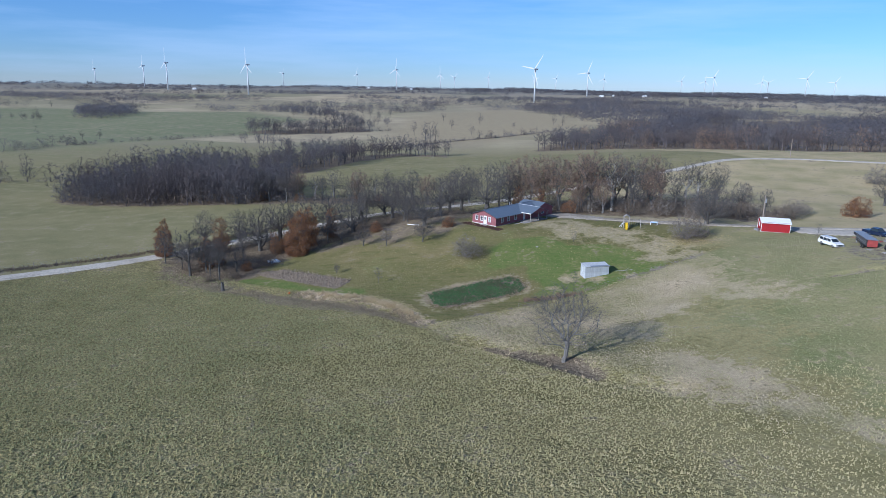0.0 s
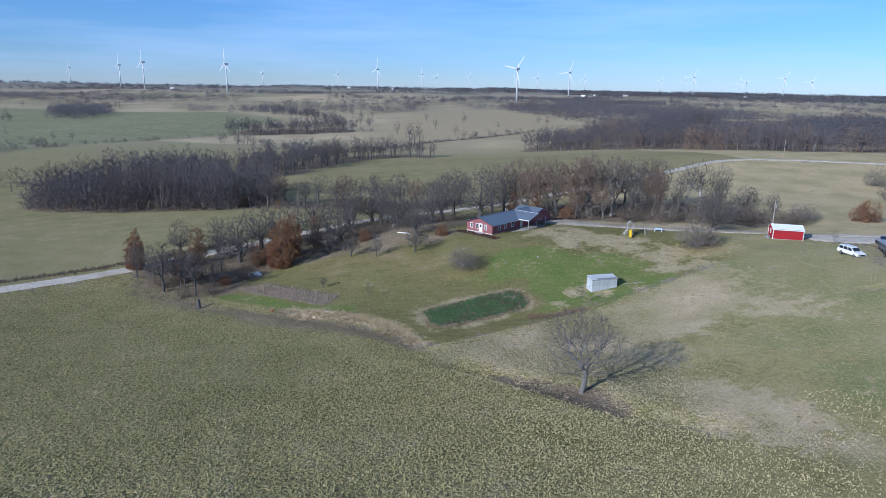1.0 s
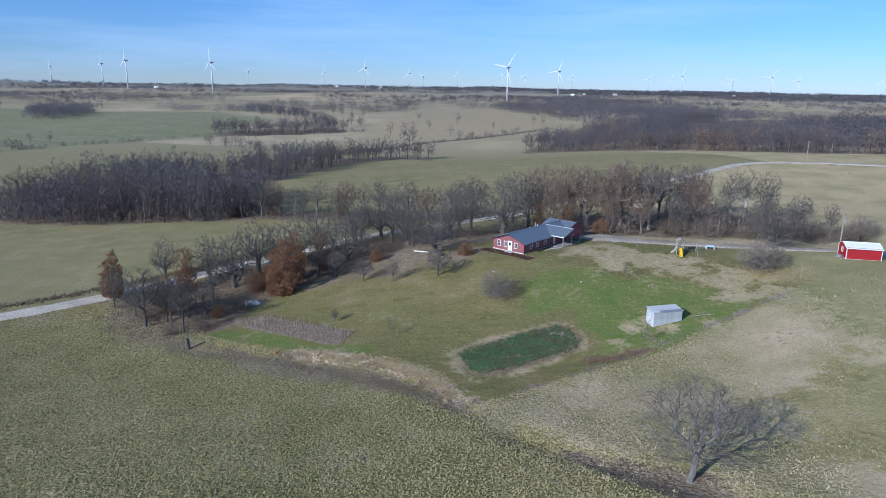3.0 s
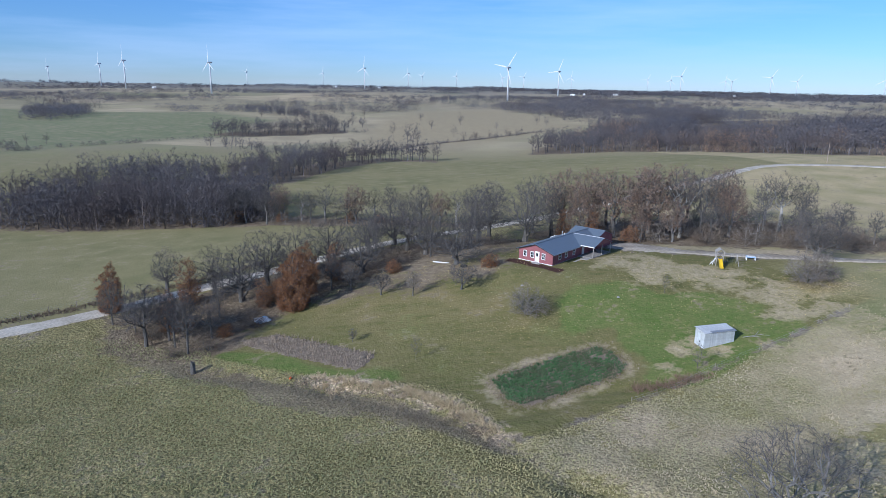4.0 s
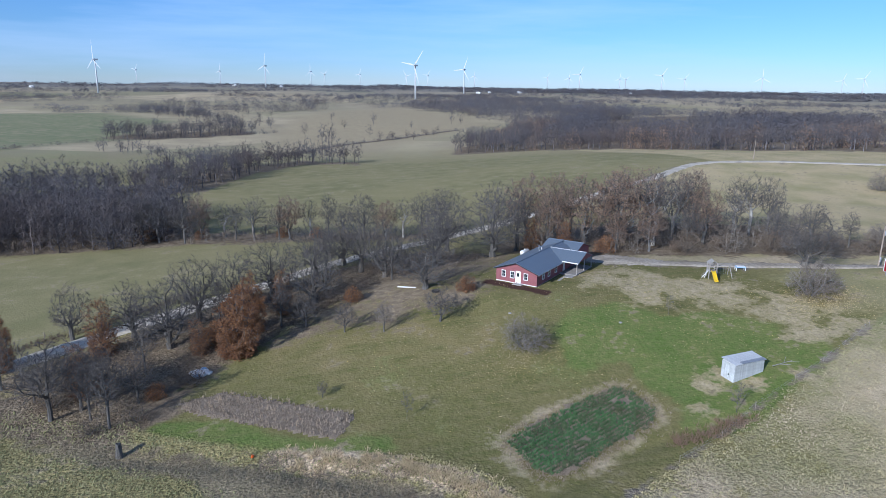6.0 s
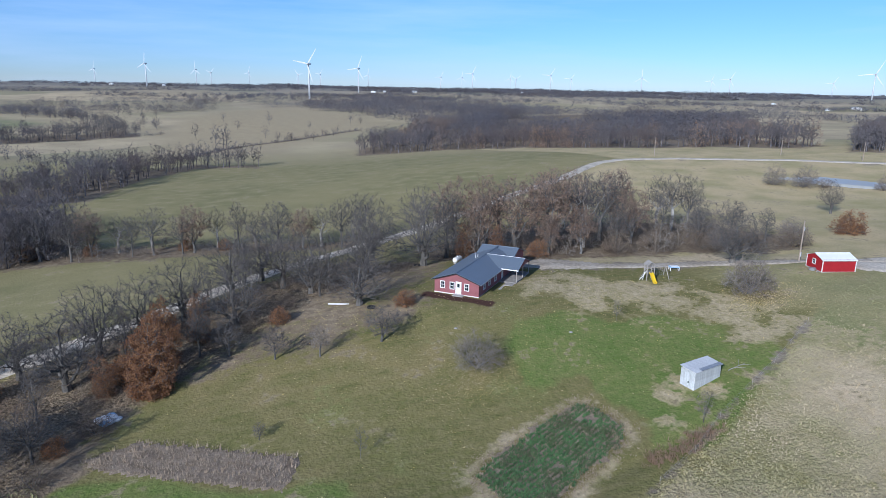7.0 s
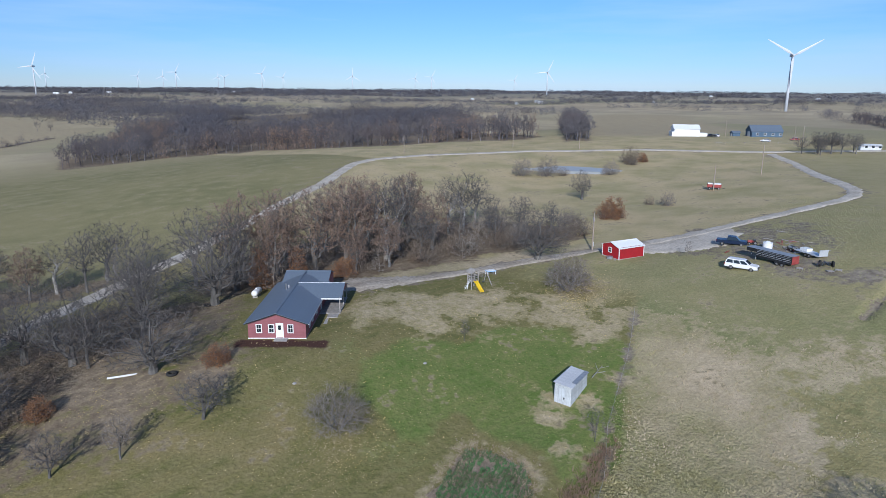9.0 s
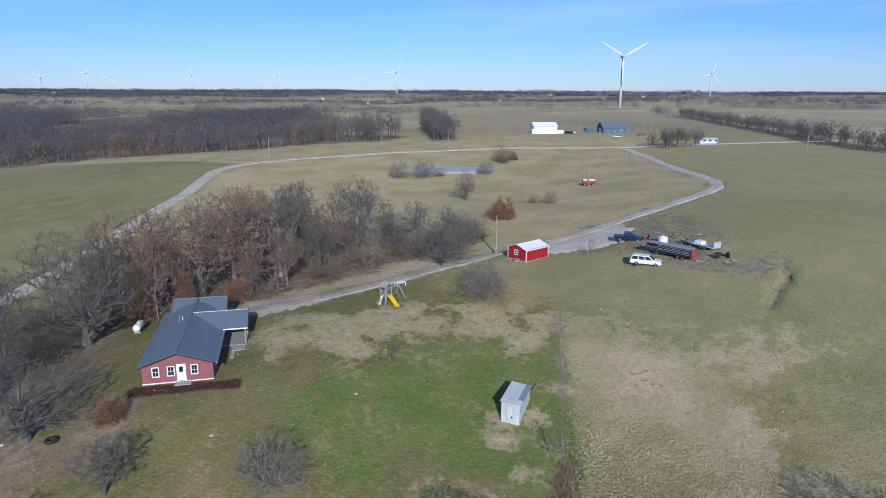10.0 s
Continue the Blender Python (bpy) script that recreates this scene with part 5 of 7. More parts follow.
def fence(name, line, gap, label, z_wires=(0.5, 0.85, 1.15), thick=0.075):
    t = tagged(new(name), label, "fence")
    pts = []
    for (ax, ay), (bx, by) in zip(line[:-1], line[1:]):
        k = max(1, int(math.hypot(bx - ax, by - ay) / gap))
        pts += [(ax + (bx - ax) * i / k, ay + (by - ay) * i / k) for i in range(k)]
    pts.append(line[-1])
    rng = random.Random(len(pts))
    first = None
    tops = []
    for x, y in pts:
        z = ground_z(x, y)
        if first is None:
            first = part("post", rod((0, 0, -0.3), (0, 0, z_wires[-1] + 0.15), thick, thick * 0.87, 6), M_POLE, t)
            ob = first
        else:
            ob = new("post", first.data)
            ob.parent = t
        ob.matrix_basis = pose(x, y, z, rng.uniform(-4, 4), rng.uniform(-4, 4), rng.uniform(0, 90))
        tops.append((x, y, z))
    for h in z_wires:
        bm = bmesh.new()
        for a, b2 in zip(tops[:-1], tops[1:]):
            rod((a[0], a[1], a[2] + h), (b2[0], b2[1], b2[2] + h), 0.008, 0.008, 3, bm)
        part("wire", bm, M_TIN_DARK, t)


fence("field_fence", [(-135, 118), (-116, 131), (-95, 150), (-77, 165), (-60, 179), (-45, 189), (-32, 198)], 4.0, "wire fence on grey wooden posts along the road")
fence("garden_fence", FIELD_EDGE[3:], 5.5, "low wire fence on thin steel posts between lawn and rough field", (0.4, 0.75), 0.03)
fence("pasture_fence", [(-170, 290), (-140, 322)], 5, "wire fence at the far field edge")
fence("yard_fence", [(300, 228), (312, 214), (322, 206), (336, 190), (352, 170)], 4, "wire fence round the neighbouring farmyard")

# ---- wind turbines ----


def turbine(x, y, spin, first=None):
    z = ground_z(x, y)
    if first:
        ob = copy_thing(first, pose(x, y, z, 0, 0, -52))
        rotor_turn = ob
    else:
        ob = thing("wind_turbine", x, y, z, -52, "tall white three-bladed wind turbine on the horizon", "wind turbine", "wind farm")
        part("tower", rod((0, 0, -8), (0, 0, 79), 2.3, 1.35, 24), M_TURBINE, ob, smooth=True)
        part("nacelle", box((-1.9, -3.2, 78.3), (1.9, 7.0, 82.2), 0.7), M_TURBINE, ob)
        bm = bmesh.new()
        bmesh.ops.create_uvsphere(bm, u_segments=16, v_segments=10, radius=1.9)
        for v in bm.verts:
            v.co = Vector((v.co.x, v.co.y * 1.3 - 4.4, v.co.z + 80.3))
        part("hub", bm, M_TURBINE, ob, smooth=True)
        bm = bmesh.new()
        rows = []
        for k, (r, c, th) in enumerate(((1.2, 2.0, 1.8), (4, 2.2, 1.6), (9, 3.9, 0.9), (18, 3.1, 0.6), (30, 2.2, 0.4), (40, 1.5, 0.26), (45.5, 0.5, 0.1))):
            rows.append([bm.verts.new((px, py, r)) for px, py in ((-c * 0.35, 0), (0, -th / 2), (c * 0.65, 0), (0, th / 2))])
        for a, b2 in zip(rows[:-1], rows[1:]):
            for j in range(4):
                bm.faces.new((a[j], a[(j + 1) % 4], b2[(j + 1) % 4], b2[j]))
        bm.faces.new(rows[0])
        bm.faces.new(rows[-1][::-1])
        blade = part("blade", bm, M_TURBINE, ob)
        for k in (1, 2):
            o = new("blade", blade.data)
            o.parent = ob
    blades = [o for o in ob.children if o.name.startswith("blade")]
    for k, o in enumerate(blades):
        o.matrix_basis = pose(0, -4.6, 80.3, 0, spin + 120 * k, 0)
    return ob


FARM = [(-1694, 3357, 5), (-1137, 2625, 20), (-837, 2097, 8), (-525, 1870, 0), (-996, 4355, 40), (-508, 4235, 15), (-166, 2693, 10), (12, 3758, 0), (113, 4700, 50), (348, 4690, 20)]
FARM += [(241, 1683, 40), (803, 4613, 35), (664, 4660, 80), (510, 2306, 25), (1129, 4600, 10), (1607, 4457, 30), (1721, 4348, 10), (1267, 3102, 30), (2083, 4251, 60), (1665, 3044, 35)]
FARM += [(2159, 3660, 35), (2134, 2938, 0), (3108, 3518, 20), (2547, 2771, 30), (3619, 3061, 30), (1940, 1543, 25), (1035, 437, 60), (2369, 552, 15), (2067, 4306, 10)]
first_turbine = None
for fx, fy, spin in FARM:
    made = turbine(fx, fy, spin, first_turbine)
    first_turbine = first_turbine or made

# ---- trees ----


def tube(V, F, p, q, r0, r1, n):
    """A tapering tube from p to q, without caps."""
    d = q - p
    a = d.orthogonal().normalized()
    b = d.cross(a).normalized()
    k = len(V)
    for c, r in ((p, r0), (q, r1)):
        for i in range(n):
            t = 6.28319 * i / n
            V.append(c + a * (r * math.cos(t)) + b * (r * math.sin(t)))
    for i in range(n):
        j = (i + 1) % n
        F.append((k + i, k + j, k + n + j, k + n + i))


def sliver(V, F, p, q, w, rng):
    """A single thin twig: a folded spike."""
    d = q - p
    a = d.orthogonal().normalized()
    a.rotate(Matrix.Rotation(rng.uniform(0, 6.28), 3, d.normalized()))
    b = d.normalized().cross(a)
    k = len(V)
    V += [p + a * w, p - a * w * 0.5 + b * w * 0.87, p - a * w * 0.5 - b * w * 0.87, q]
    F += [(k, k + 1, k + 3), (k + 1, k + 2, k + 3)]


def leaf(V, F, p, s, rng):
    a = Vector((rng.gauss(0, 1), rng.gauss(0, 1), rng.gauss(0, 1))).normalized()
    b = a.orthogonal().normalized()
    b.rotate(Matrix.Rotation(rng.uniform(0, 6.28), 3, a))
    c = a.cross(b)
    k = len(V)
    V += [p - b * s * 0.5, p + c * s * 0.35 + a * s * 0.1, p + b * s * 0.5, p - c * s * 0.35 + a * s * 0.1]
    F += [(k, k + 1, k + 2), (k, k + 2, k + 3)]


def skeleton(seed, H, R, base, n, lead=0.5, alpha=0.35, stems=1, crook=0.1, bend=0.7, low=0.42):
    """The limbs of a bare tree: places in a lobed crown, each joined to the limb that reaches it most readily.
    Returns the nodes, each node's parent, and how many twig ends each node carries."""
    rng = np.random.default_rng(seed)
    pos, up = [], []
    for s in range(stems):
        a, k0 = s * 2.4 + rng.uniform(0, 1), len(pos)
        out, height = (0.0, 1.0) if stems == 1 else (R * rng.uniform(0.25, 0.6), rng.uniform(0.7, 1.15))
        drift = rng.normal(0, 0.018 * H, 2)
        for i in range(6):
            f = i / 5
            r = out * f + (0.06 if stems > 1 else 0.0)
            pos.append((math.cos(a) * r + drift[0] * f * f + rng.normal(0, crook * 0.06 * H) * (0 < i), math.sin(a) * r + drift[1] * f * f + rng.normal(0, crook * 0.06 * H) * (0 < i), -0.4 + (lead * H * height + 0.4) * f))
            up.append(k0 + i - 1 if i else -1)
    mid = base + low * (H - base)
    d = rng.normal(0, 1, (n, 3))
    d /= np.linalg.norm(d, axis=1)[:, None]
    lobes = rng.normal(0, 1, (9, 3))
    lobes /= np.linalg.norm(lobes, axis=1)[:, None]
    swell = 0.74 + 0.34 * np.clip((d @ lobes.T).max(1), 0, 1) ** 5
    u = rng.random(n) ** 0.42 * swell
    aim = np.stack([d[:, 0] * u * R, d[:, 1] * u * R, mid + d[:, 2] * u * np.where(d[:, 2] > 0, H - mid, mid - base)], 1)
    aim[:, 2] = np.maximum(aim[:, 2], 0.03 * H + 0.04 * H * rng.random(n))
    aim = aim[np.argsort(np.linalg.norm(aim - np.array([0, 0, base + 0.15 * (H - base)]), axis=1))]
    P, way, far = np.zeros((len(pos) + 2 * n, 3)), np.zeros((len(pos) + 2 * n, 3)), np.zeros(len(pos) + 2 * n)
    m = len(pos)
    P[:m] = pos
    for i in range(m):
        j = up[i]
        way[i] = (P[i] - P[j]) / (np.linalg.norm(P[i] - P[j]) + 1e-6) if j >= 0 else (0, 0, 1)
        far[i] = far[j] + np.linalg.norm(P[i] - P[j]) if j >= 0 else 0
    barred = P[:m, 2] < min(base * 0.7, lead * H * 0.55)
    if stems > 1:
        barred = P[:m, 2] < 0.12 * H
    for p in aim:
        v = p - P[:m]
        g = np.linalg.norm(v, axis=1) + 1e-6
        cost = g * (1 + bend * (1 - (v * way[:m]).sum(1) / g)) + alpha * far[:m]
        cost[: len(barred)][barred] += 1e3
        j = int(cost.argmin())
        if g[j] > 0.09 * H:
            q = P[j] + (p - P[j]) * 0.5 + rng.normal(0, crook * g[j], 3) + way[j] * 0.12 * g[j]
            P[m], far[m] = q, far[j] + g[j] / 2
            way[m] = (q - P[j]) / (np.linalg.norm(q - P[j]) + 1e-6)
            up.append(j)
            j, m = m, m + 1
        P[m], far[m] = p, far[j] + np.linalg.norm(p - P[j])
        way[m] = (p - P[j]) / (np.linalg.norm(p - P[j]) + 1e-6)
        up.append(j)
        m += 1
    load = np.zeros(m)
    for i in range(m - 1, -1, -1):
        load[i] = max(load[i], 1)
        if up[i] >= 0:
            load[up[i]] += load[i]
    return P[:m], up, load, way[:m]


def tree(name, seed, label, H, R, base, n, trunk_r, lead=0.5, alpha=0.35, stems=1, crook=0.12, twigs=10, twig_len=0.9, twig_w=0.016, tip=0.022, leaf_size=0.0, leaf_share=0.0, leaf_n=1, category="tree", bark=None, leaf_m=None, twig_m=None, group="", low=0.42):
    """A tree 1:1 in metres at the origin: trunk with limbs, crown of twigs, and foliage where it has kept its leaves."""
    rng = random.Random(seed)
    P, up, load, way = skeleton(seed, H, R, base, n, lead, alpha, stems, crook, low=low)
    wood, crown, leaves = ([], []), ([], []), ([], [])
    grow = math.log(trunk_r / tip) / math.log(load.max())
    pts = [Vector(p) for p in P]
    for i, j in enumerate(up):
        if j < 0:
            continue
        r = tip * load[i] ** grow
        r0 = min(tip * load[j] ** grow, r * 1.35)
        if up[j] < 0:
            r0 = r * 1.2
        out = wood if load[i] > 4 else crown
        tube(out[0], out[1], pts[j], pts[i], r0, r, 7 if load[i] > 60 else 5 if load[i] > 12 else 3)
        if load[i] > 5:
            continue
        d0 = Vector(way[i])
        for _ in range(twigs if load[i] < 2 else twigs // 2):
            d = (d0 * 0.75 + Vector((rng.gauss(0, 0.6), rng.gauss(0, 0.6), rng.gauss(0.12, 0.55)))).normalized()
            p = pts[j].lerp(pts[i], rng.uniform(0.35, 1.0))
            q = p + d * twig_len * rng.uniform(0.45, 1.3)
            sliver(crown[0], crown[1], p, q, twig_w, rng)
            if leaf_share and rng.random() < leaf_share:
                for _ in range(leaf_n):
                    leaf(leaves[0], leaves[1], p.lerp(q, rng.uniform(0.2, 1.1)) + Vector((rng.gauss(0, 0.12), rng.gauss(0, 0.12), rng.gauss(0, 0.12))), leaf_size * rng.uniform(0.6, 1.4), rng)
    ob = tagged(new(name), label, category, group)
    for nm, (V, F), m in (("trunk", wood, bark or M_BARK), ("crown", crown, twig_m or M_TWIG), ("foliage", leaves, leaf_m)):
        if F:
            me = bpy.data.meshes.new(nm)
            me.from_pydata([tuple(v) for v in V], [], F)
            me.materials.append(m)
            o = new(nm, me)
            o.parent = ob
    ob["tall"] = max(v.z for v in crown[0])
    return ob


def plant(proto, x, y, tall, turn, wide=1.0, first=[]):
    """A copy of a tree at its place, scaled to a height; the first use takes the tree itself."""
    s = tall / proto["tall"]
    m = pose(x, y, ground_z(x, y), 0, 0, turn) @ Matrix.Diagonal((s * wide, s * wide, s, 1))
    if proto.name not in first:
        first.append(proto.name)
        proto.matrix_basis = m
        return proto
    made = copy_thing(proto, Matrix())
    made.matrix_basis = m
    return made


rnd = random.Random(3)
oak_a = tree("oak_tree", 11, "large bare spreading oak with dark gnarled limbs", 11, 5.6, 1.2, 640, 0.46, lead=0.55, alpha=0.3, crook=0.14, twigs=8, group="bare oaks", tip=0.018, twig_len=0.95, twig_w=0.012, low=0.36, bark=M_BARK)
oak_b = tree("oak_tree", 12, "large bare oak with dark crooked limbs", 12, 5.4, 1.8, 640, 0.44, lead=0.58, alpha=0.3, crook=0.14, twigs=8, group="bare oaks", tip=0.018, twig_len=0.95, twig_w=0.012, low=0.38, bark=M_BARK)
oak_c = tree("oak_tree", 13, "tall bare oak in the grove behind the house", 15, 5.0, 4.0, 420, 0.36, lead=0.5, alpha=0.3, crook=0.18, twigs=9, group="grove oaks", tip=0.019, bark=M_GREY_BARK, twig_w=0.013)
oak_l = tree("oak_tree", 14, "oak still holding pale tan dead leaves", 15, 5.0, 3.4, 400, 0.36, lead=0.48, alpha=0.3, crook=0.18, twigs=9, leaf_size=0.26, leaf_share=0.6, leaf_n=2, leaf_m=M_TAN_LEAF, group="grove oaks", tip=0.019, bark=M_GREY_BARK, twig_w=0.013)
elm = tree("elm_tree", 15, "lone bare round-headed tree beside the field hollow", 13, 5.6, 2.4, 640, 0.26, lead=0.27, alpha=0.42, crook=0.08, twigs=9, twig_len=1.0, twig_w=0.007, tip=0.017, bark=M_GREY_BARK, low=0.5)
ash_a = tree("ash_tree", 16, "slender bare grey tree with fine upright twigs", 11, 3.3, 2.6, 300, 0.2, lead=0.72, alpha=0.25, crook=0.08, twigs=9, twig_w=0.014, group="bare grey trees")
ash_b = tree("ash_tree", 17, "tall thin bare tree", 12, 2.7, 3.4, 260, 0.18, lead=0.75, alpha=0.25, crook=0.09, twigs=9, twig_w=0.014, group="bare grey trees")
pale_tree = tree("pale_tree", 18, "bare tree with a pale grey trunk", 15, 4.6, 5.4, 330, 0.36, lead=0.5, alpha=0.35, crook=0.16, twigs=8, bark=M_PALE_BARK, group="grove oaks", tip=0.02)
pin = tree("pin_oak", 19, "dense pyramidal pin oak with rust-brown leaves", 11, 2.9, -3.0, 560, 0.2, lead=0.85, alpha=0.15, crook=0.06, twigs=9, twig_len=0.6, leaf_size=0.17, leaf_share=1.0, leaf_n=5, leaf_m=M_RUSSET, group="russet oaks", low=0.36)
pin_thin = tree("pin_oak", 20, "pin oak clad in dull brown leaves", 11, 2.5, -2.0, 400, 0.17, lead=0.85, alpha=0.15, crook=0.08, twigs=8, twig_len=0.6, leaf_size=0.17, leaf_share=0.8, leaf_n=3, leaf_m=M_RUSSET, group="russet oaks", low=0.36)
small_tree = tree("fruit_tree", 21, "small bare fruit tree on the lawn", 5, 1.8, 1.0, 190, 0.12, lead=0.5, alpha=0.3, twigs=9, twig_len=0.55, twig_w=0.009, tip=0.012, twig_m=M_YOUNG, group="lawn trees")
small_b = tree("fruit_tree", 22, "small bare round-headed tree", 5, 2.0, 0.9, 220, 0.12, lead=0.5, alpha=0.3, twigs=9, twig_len=0.6, twig_w=0.009, tip=0.012, group="lawn trees")
bush_a = tree("shrub", 23, "large bare round-headed shrub with many stems", 5, 3.2, -0.6, 420, 0.075, lead=0.3, alpha=0.3, stems=9, crook=0.16, twigs=8, twig_len=0.9, twig_w=0.007, tip=0.013, category="shrub", group="bare shrubs", bark=M_GREY_BARK, twig_m=M_YOUNG)
bush_b = tree("shrub", 24, "bare tangled brown shrub with many stems", 4, 2.6, -1.0, 260, 0.06, lead=0.3, alpha=0.25, stems=8, crook=0.18, twigs=5, twig_len=0.8, twig_w=0.010, tip=0.015, category="shrub", twig_m=M_BRUSH, group="bare shrubs")
bush_r = tree("shrub", 25, "low shrub with dry red-brown leaves", 3, 1.8, -0.8, 200, 0.045, lead=0.3, alpha=0.25, stems=8, twigs=7, twig_len=0.4, twig_w=0.008, tip=0.01, leaf_size=0.13, leaf_share=0.9, leaf_n=2, category="shrub", leaf_m=M_RUSSET, group="russet shrubs")
sapling = tree("sapling", 26, "thin bare sapling on the lawn", 4, 1.0, 0.9, 70, 0.035, lead=0.7, alpha=0.25, twigs=6, twig_len=0.4, twig_w=0.006, tip=0.008, group="saplings")

plant(elm, 18.4, 86.6, 12.9, 40, 1.28)
for proto, x, y, h, w in (
    (oak_a, -45, 163.5, 12.5, 1.1), (oak_b, -42, 172, 12.8, 1.0), (oak_a, -22.4, 172.6, 11.5, 1.25), (oak_a, -3.2, 168.9, 9.8, 1.25), (oak_b, -13, 188, 12.5, 1.0), (oak_a, 14.5, 188, 15.5, 1.0),
    (oak_b, 4, 192, 13, 1.0), (oak_a, 69, 163.8, 11.5, 1.15), (oak_b, 139, 200, 10.0, 0.85), (oak_a, -30, 181, 12, 1.0), (oak_b, -62, 172, 10, 0.9), (oak_a, -16, 197, 13, 1.0),
    (oak_a, -9, 181, 12.5, 1.0), (oak_b, 1, 183, 12, 0.9), (oak_a, -22, 190, 12.5, 1.0), (oak_b, -36, 175, 11.5, 1.0), (oak_a, -52, 170, 10.5, 1.0),
    (ash_a, -56, 144, 11.5, 1.35), (ash_b, -48, 140, 10.5, 1.15), (ash_a, -53, 146, 9, 1.2), (ash_a, -51, 149, 8, 1.0), (ash_a, -66, 155, 9, 0.9), (ash_b, -47, 155, 9, 1.0), (ash_a, -28, 165, 8, 1.0), (ash_b, -38, 168, 10, 1.0), (ash_a, -8, 178, 10, 1.0), (ash_b, -20, 184, 11, 1.0), (ash_a, -60, 150, 7, 1.1),
    (pin, -34, 157, 11.6, 1.12), (pin, -33, 164.5, 10.4, 1.05), (pin, -69, 162, 10.0, 0.95), (pin_thin, -55, 164, 9.6, 1.0), (pin_thin, -28, 170, 8.0, 1.0), (pin_thin, -40, 159, 6.0, 1.0),
    (small_b, -24, 162.6, 6.4, 1.1), (small_b, -18, 157.8, 5.8, 1.1), (small_tree, -12.1, 155.3, 5.4, 1.0), (small_b, -3.2, 155.0, 6.2, 1.4), (small_b, -22, 140, 2.6, 0.9),
    (bush_a, 7, 144, 5.8, 1.3), (bush_a, 58.5, 149.5, 7.6, 1.2), (bush_b, 61.5, 151, 5.5, 1.2), (bush_r, 3, 164, 2.8, 1.2), (bush_r, -16, 169.5, 3.2, 1.0), (bush_r, -44, 147, 2.4, 1.2), (bush_r, -52, 152, 2.6, 1.2), (bush_b, -40, 150, 3.5, 1.4), (bush_r, -38, 163, 4, 1.2),
    (bush_r, 114.5, 175, 6.0, 1.15), (bush_a, 138, 172, 4.8, 1.0), (bush_b, 138.5, 177.5, 3.2, 1.0), (bush_a, 165, 244, 8.5, 1.1), (bush_a, 171, 237, 9.0, 1.1), (bush_b, 176, 233, 4, 1.2), (bush_a, 188, 220, 7, 1.0), (bush_b, 214, 226, 7, 1.0), (bush_b, 219, 230, 8, 1.0), (bush_r, 223, 226, 4.5, 1.0),
    (ash_b, -51, 143, 8.5, 1.2), (ash_a, -46, 146, 7.5, 1.2), (pin_thin, -54, 150, 8, 1.0), (bush_b, -45, 141, 3.2, 1.3), (bush_b, -57, 148, 4, 1.4), (bush_b, -50, 139, 2.4, 1.3), (sapling, 27.4, 124, 4.4, 1.0), (sapling, 32, 148.4, 3.6, 1.0), (sapling, -12, 132, 3.8, 1.0), (sapling, 84.5, 141, 3.4, 1.0),
):
    plant(proto, x, y, h, rnd.uniform(0, 360), w * (1.1 if proto in (oak_a, oak_b) else 1.0))
# the grove between the lane and the road
for proto, x, y, h, w in (
    (pale_tree, 51, 188, 15.5, 0.9), (pale_tree, 77, 191.5, 13.5, 0.95), (pale_tree, 74.5, 193.5, 13, 0.9), (oak_l, 36, 191, 14.5, 1.0), (oak_l, 42, 187, 15, 1.0), (oak_l, 46, 195, 15.5, 0.9), (oak_l, 32, 198, 15, 0.9),
    (oak_c, 58, 192, 14.5, 0.9), (oak_l, 64, 196, 14, 0.9), (oak_l, 55, 199, 14.5, 0.9), (oak_l, 26, 201, 15, 0.9), (oak_l, 28, 192, 12, 0.8), (oak_c, 38, 203, 14, 0.9), (oak_c, 50, 207, 14, 0.9), (oak_l, 62, 186, 11, 1.0),
    (oak_l, 47, 182.5, 9, 0.9), (ash_a, 56, 183, 9, 1.0), (ash_b, 68, 184, 10, 1.0), (oak_c, 70, 203, 13, 0.9), (oak_c, 20, 207, 14, 0.9), (oak_b, 22, 195, 13, 0.8), (ash_b, 80, 186, 9, 1.1), (ash_a, 86, 182, 8, 1.1), (oak_c, 84, 194, 12, 0.8), (ash_a, 74, 179, 7.5, 1.1), (ash_b, 90, 176, 7, 1.2), (oak_c, 60, 205, 13, 0.9), (oak_b, 8, 203, 13, 0.9),
    (pin_thin, 30, 187.5, 6.0, 1.1), (bush_r, 38, 184.5, 3.4, 1.1), (pin_thin, 24, 190, 6.5, 1.1), (oak_l, 40, 183.5, 8, 0.8), (bush_b, 54, 180, 4.5, 1.3), (bush_b, 64, 179.5, 5, 1.3), (bush_b, 72, 175.5, 4.5, 1.3), (bush_b, 82, 173, 4.5, 1.3), (bush_b, 92, 170, 4, 1.4), (bush_a, 96, 174, 5, 1.2), (bush_a, 102, 180, 4, 1.3), (bush_a, 78, 176, 5, 1.2),
):
    plant(proto, x, y, h * 1.16, rnd.uniform(0, 360), w * 1.12)
# thin trees along the far edge of the west field
for k in range(17):
    f = k / 16
    x, y = -66 + 78 * f + rnd.uniform(-2, 2), 246 - 20 * f + rnd.uniform(-3, 5)
    plant((ash_b, oak_c, ash_a, oak_l, pale_tree)[k % 5], x, y, rnd.uniform(9.5, 13.5), rnd.uniform(0, 360), rnd.uniform(1.0, 1.3))
for x, y, h in ((-21, 237, 3), (-30, 241, 3.2), (-52, 246, 3.5), (-66, 248, 4)):
    plant(bush_r, x, y, h, rnd.uniform(0, 360), 1.2)
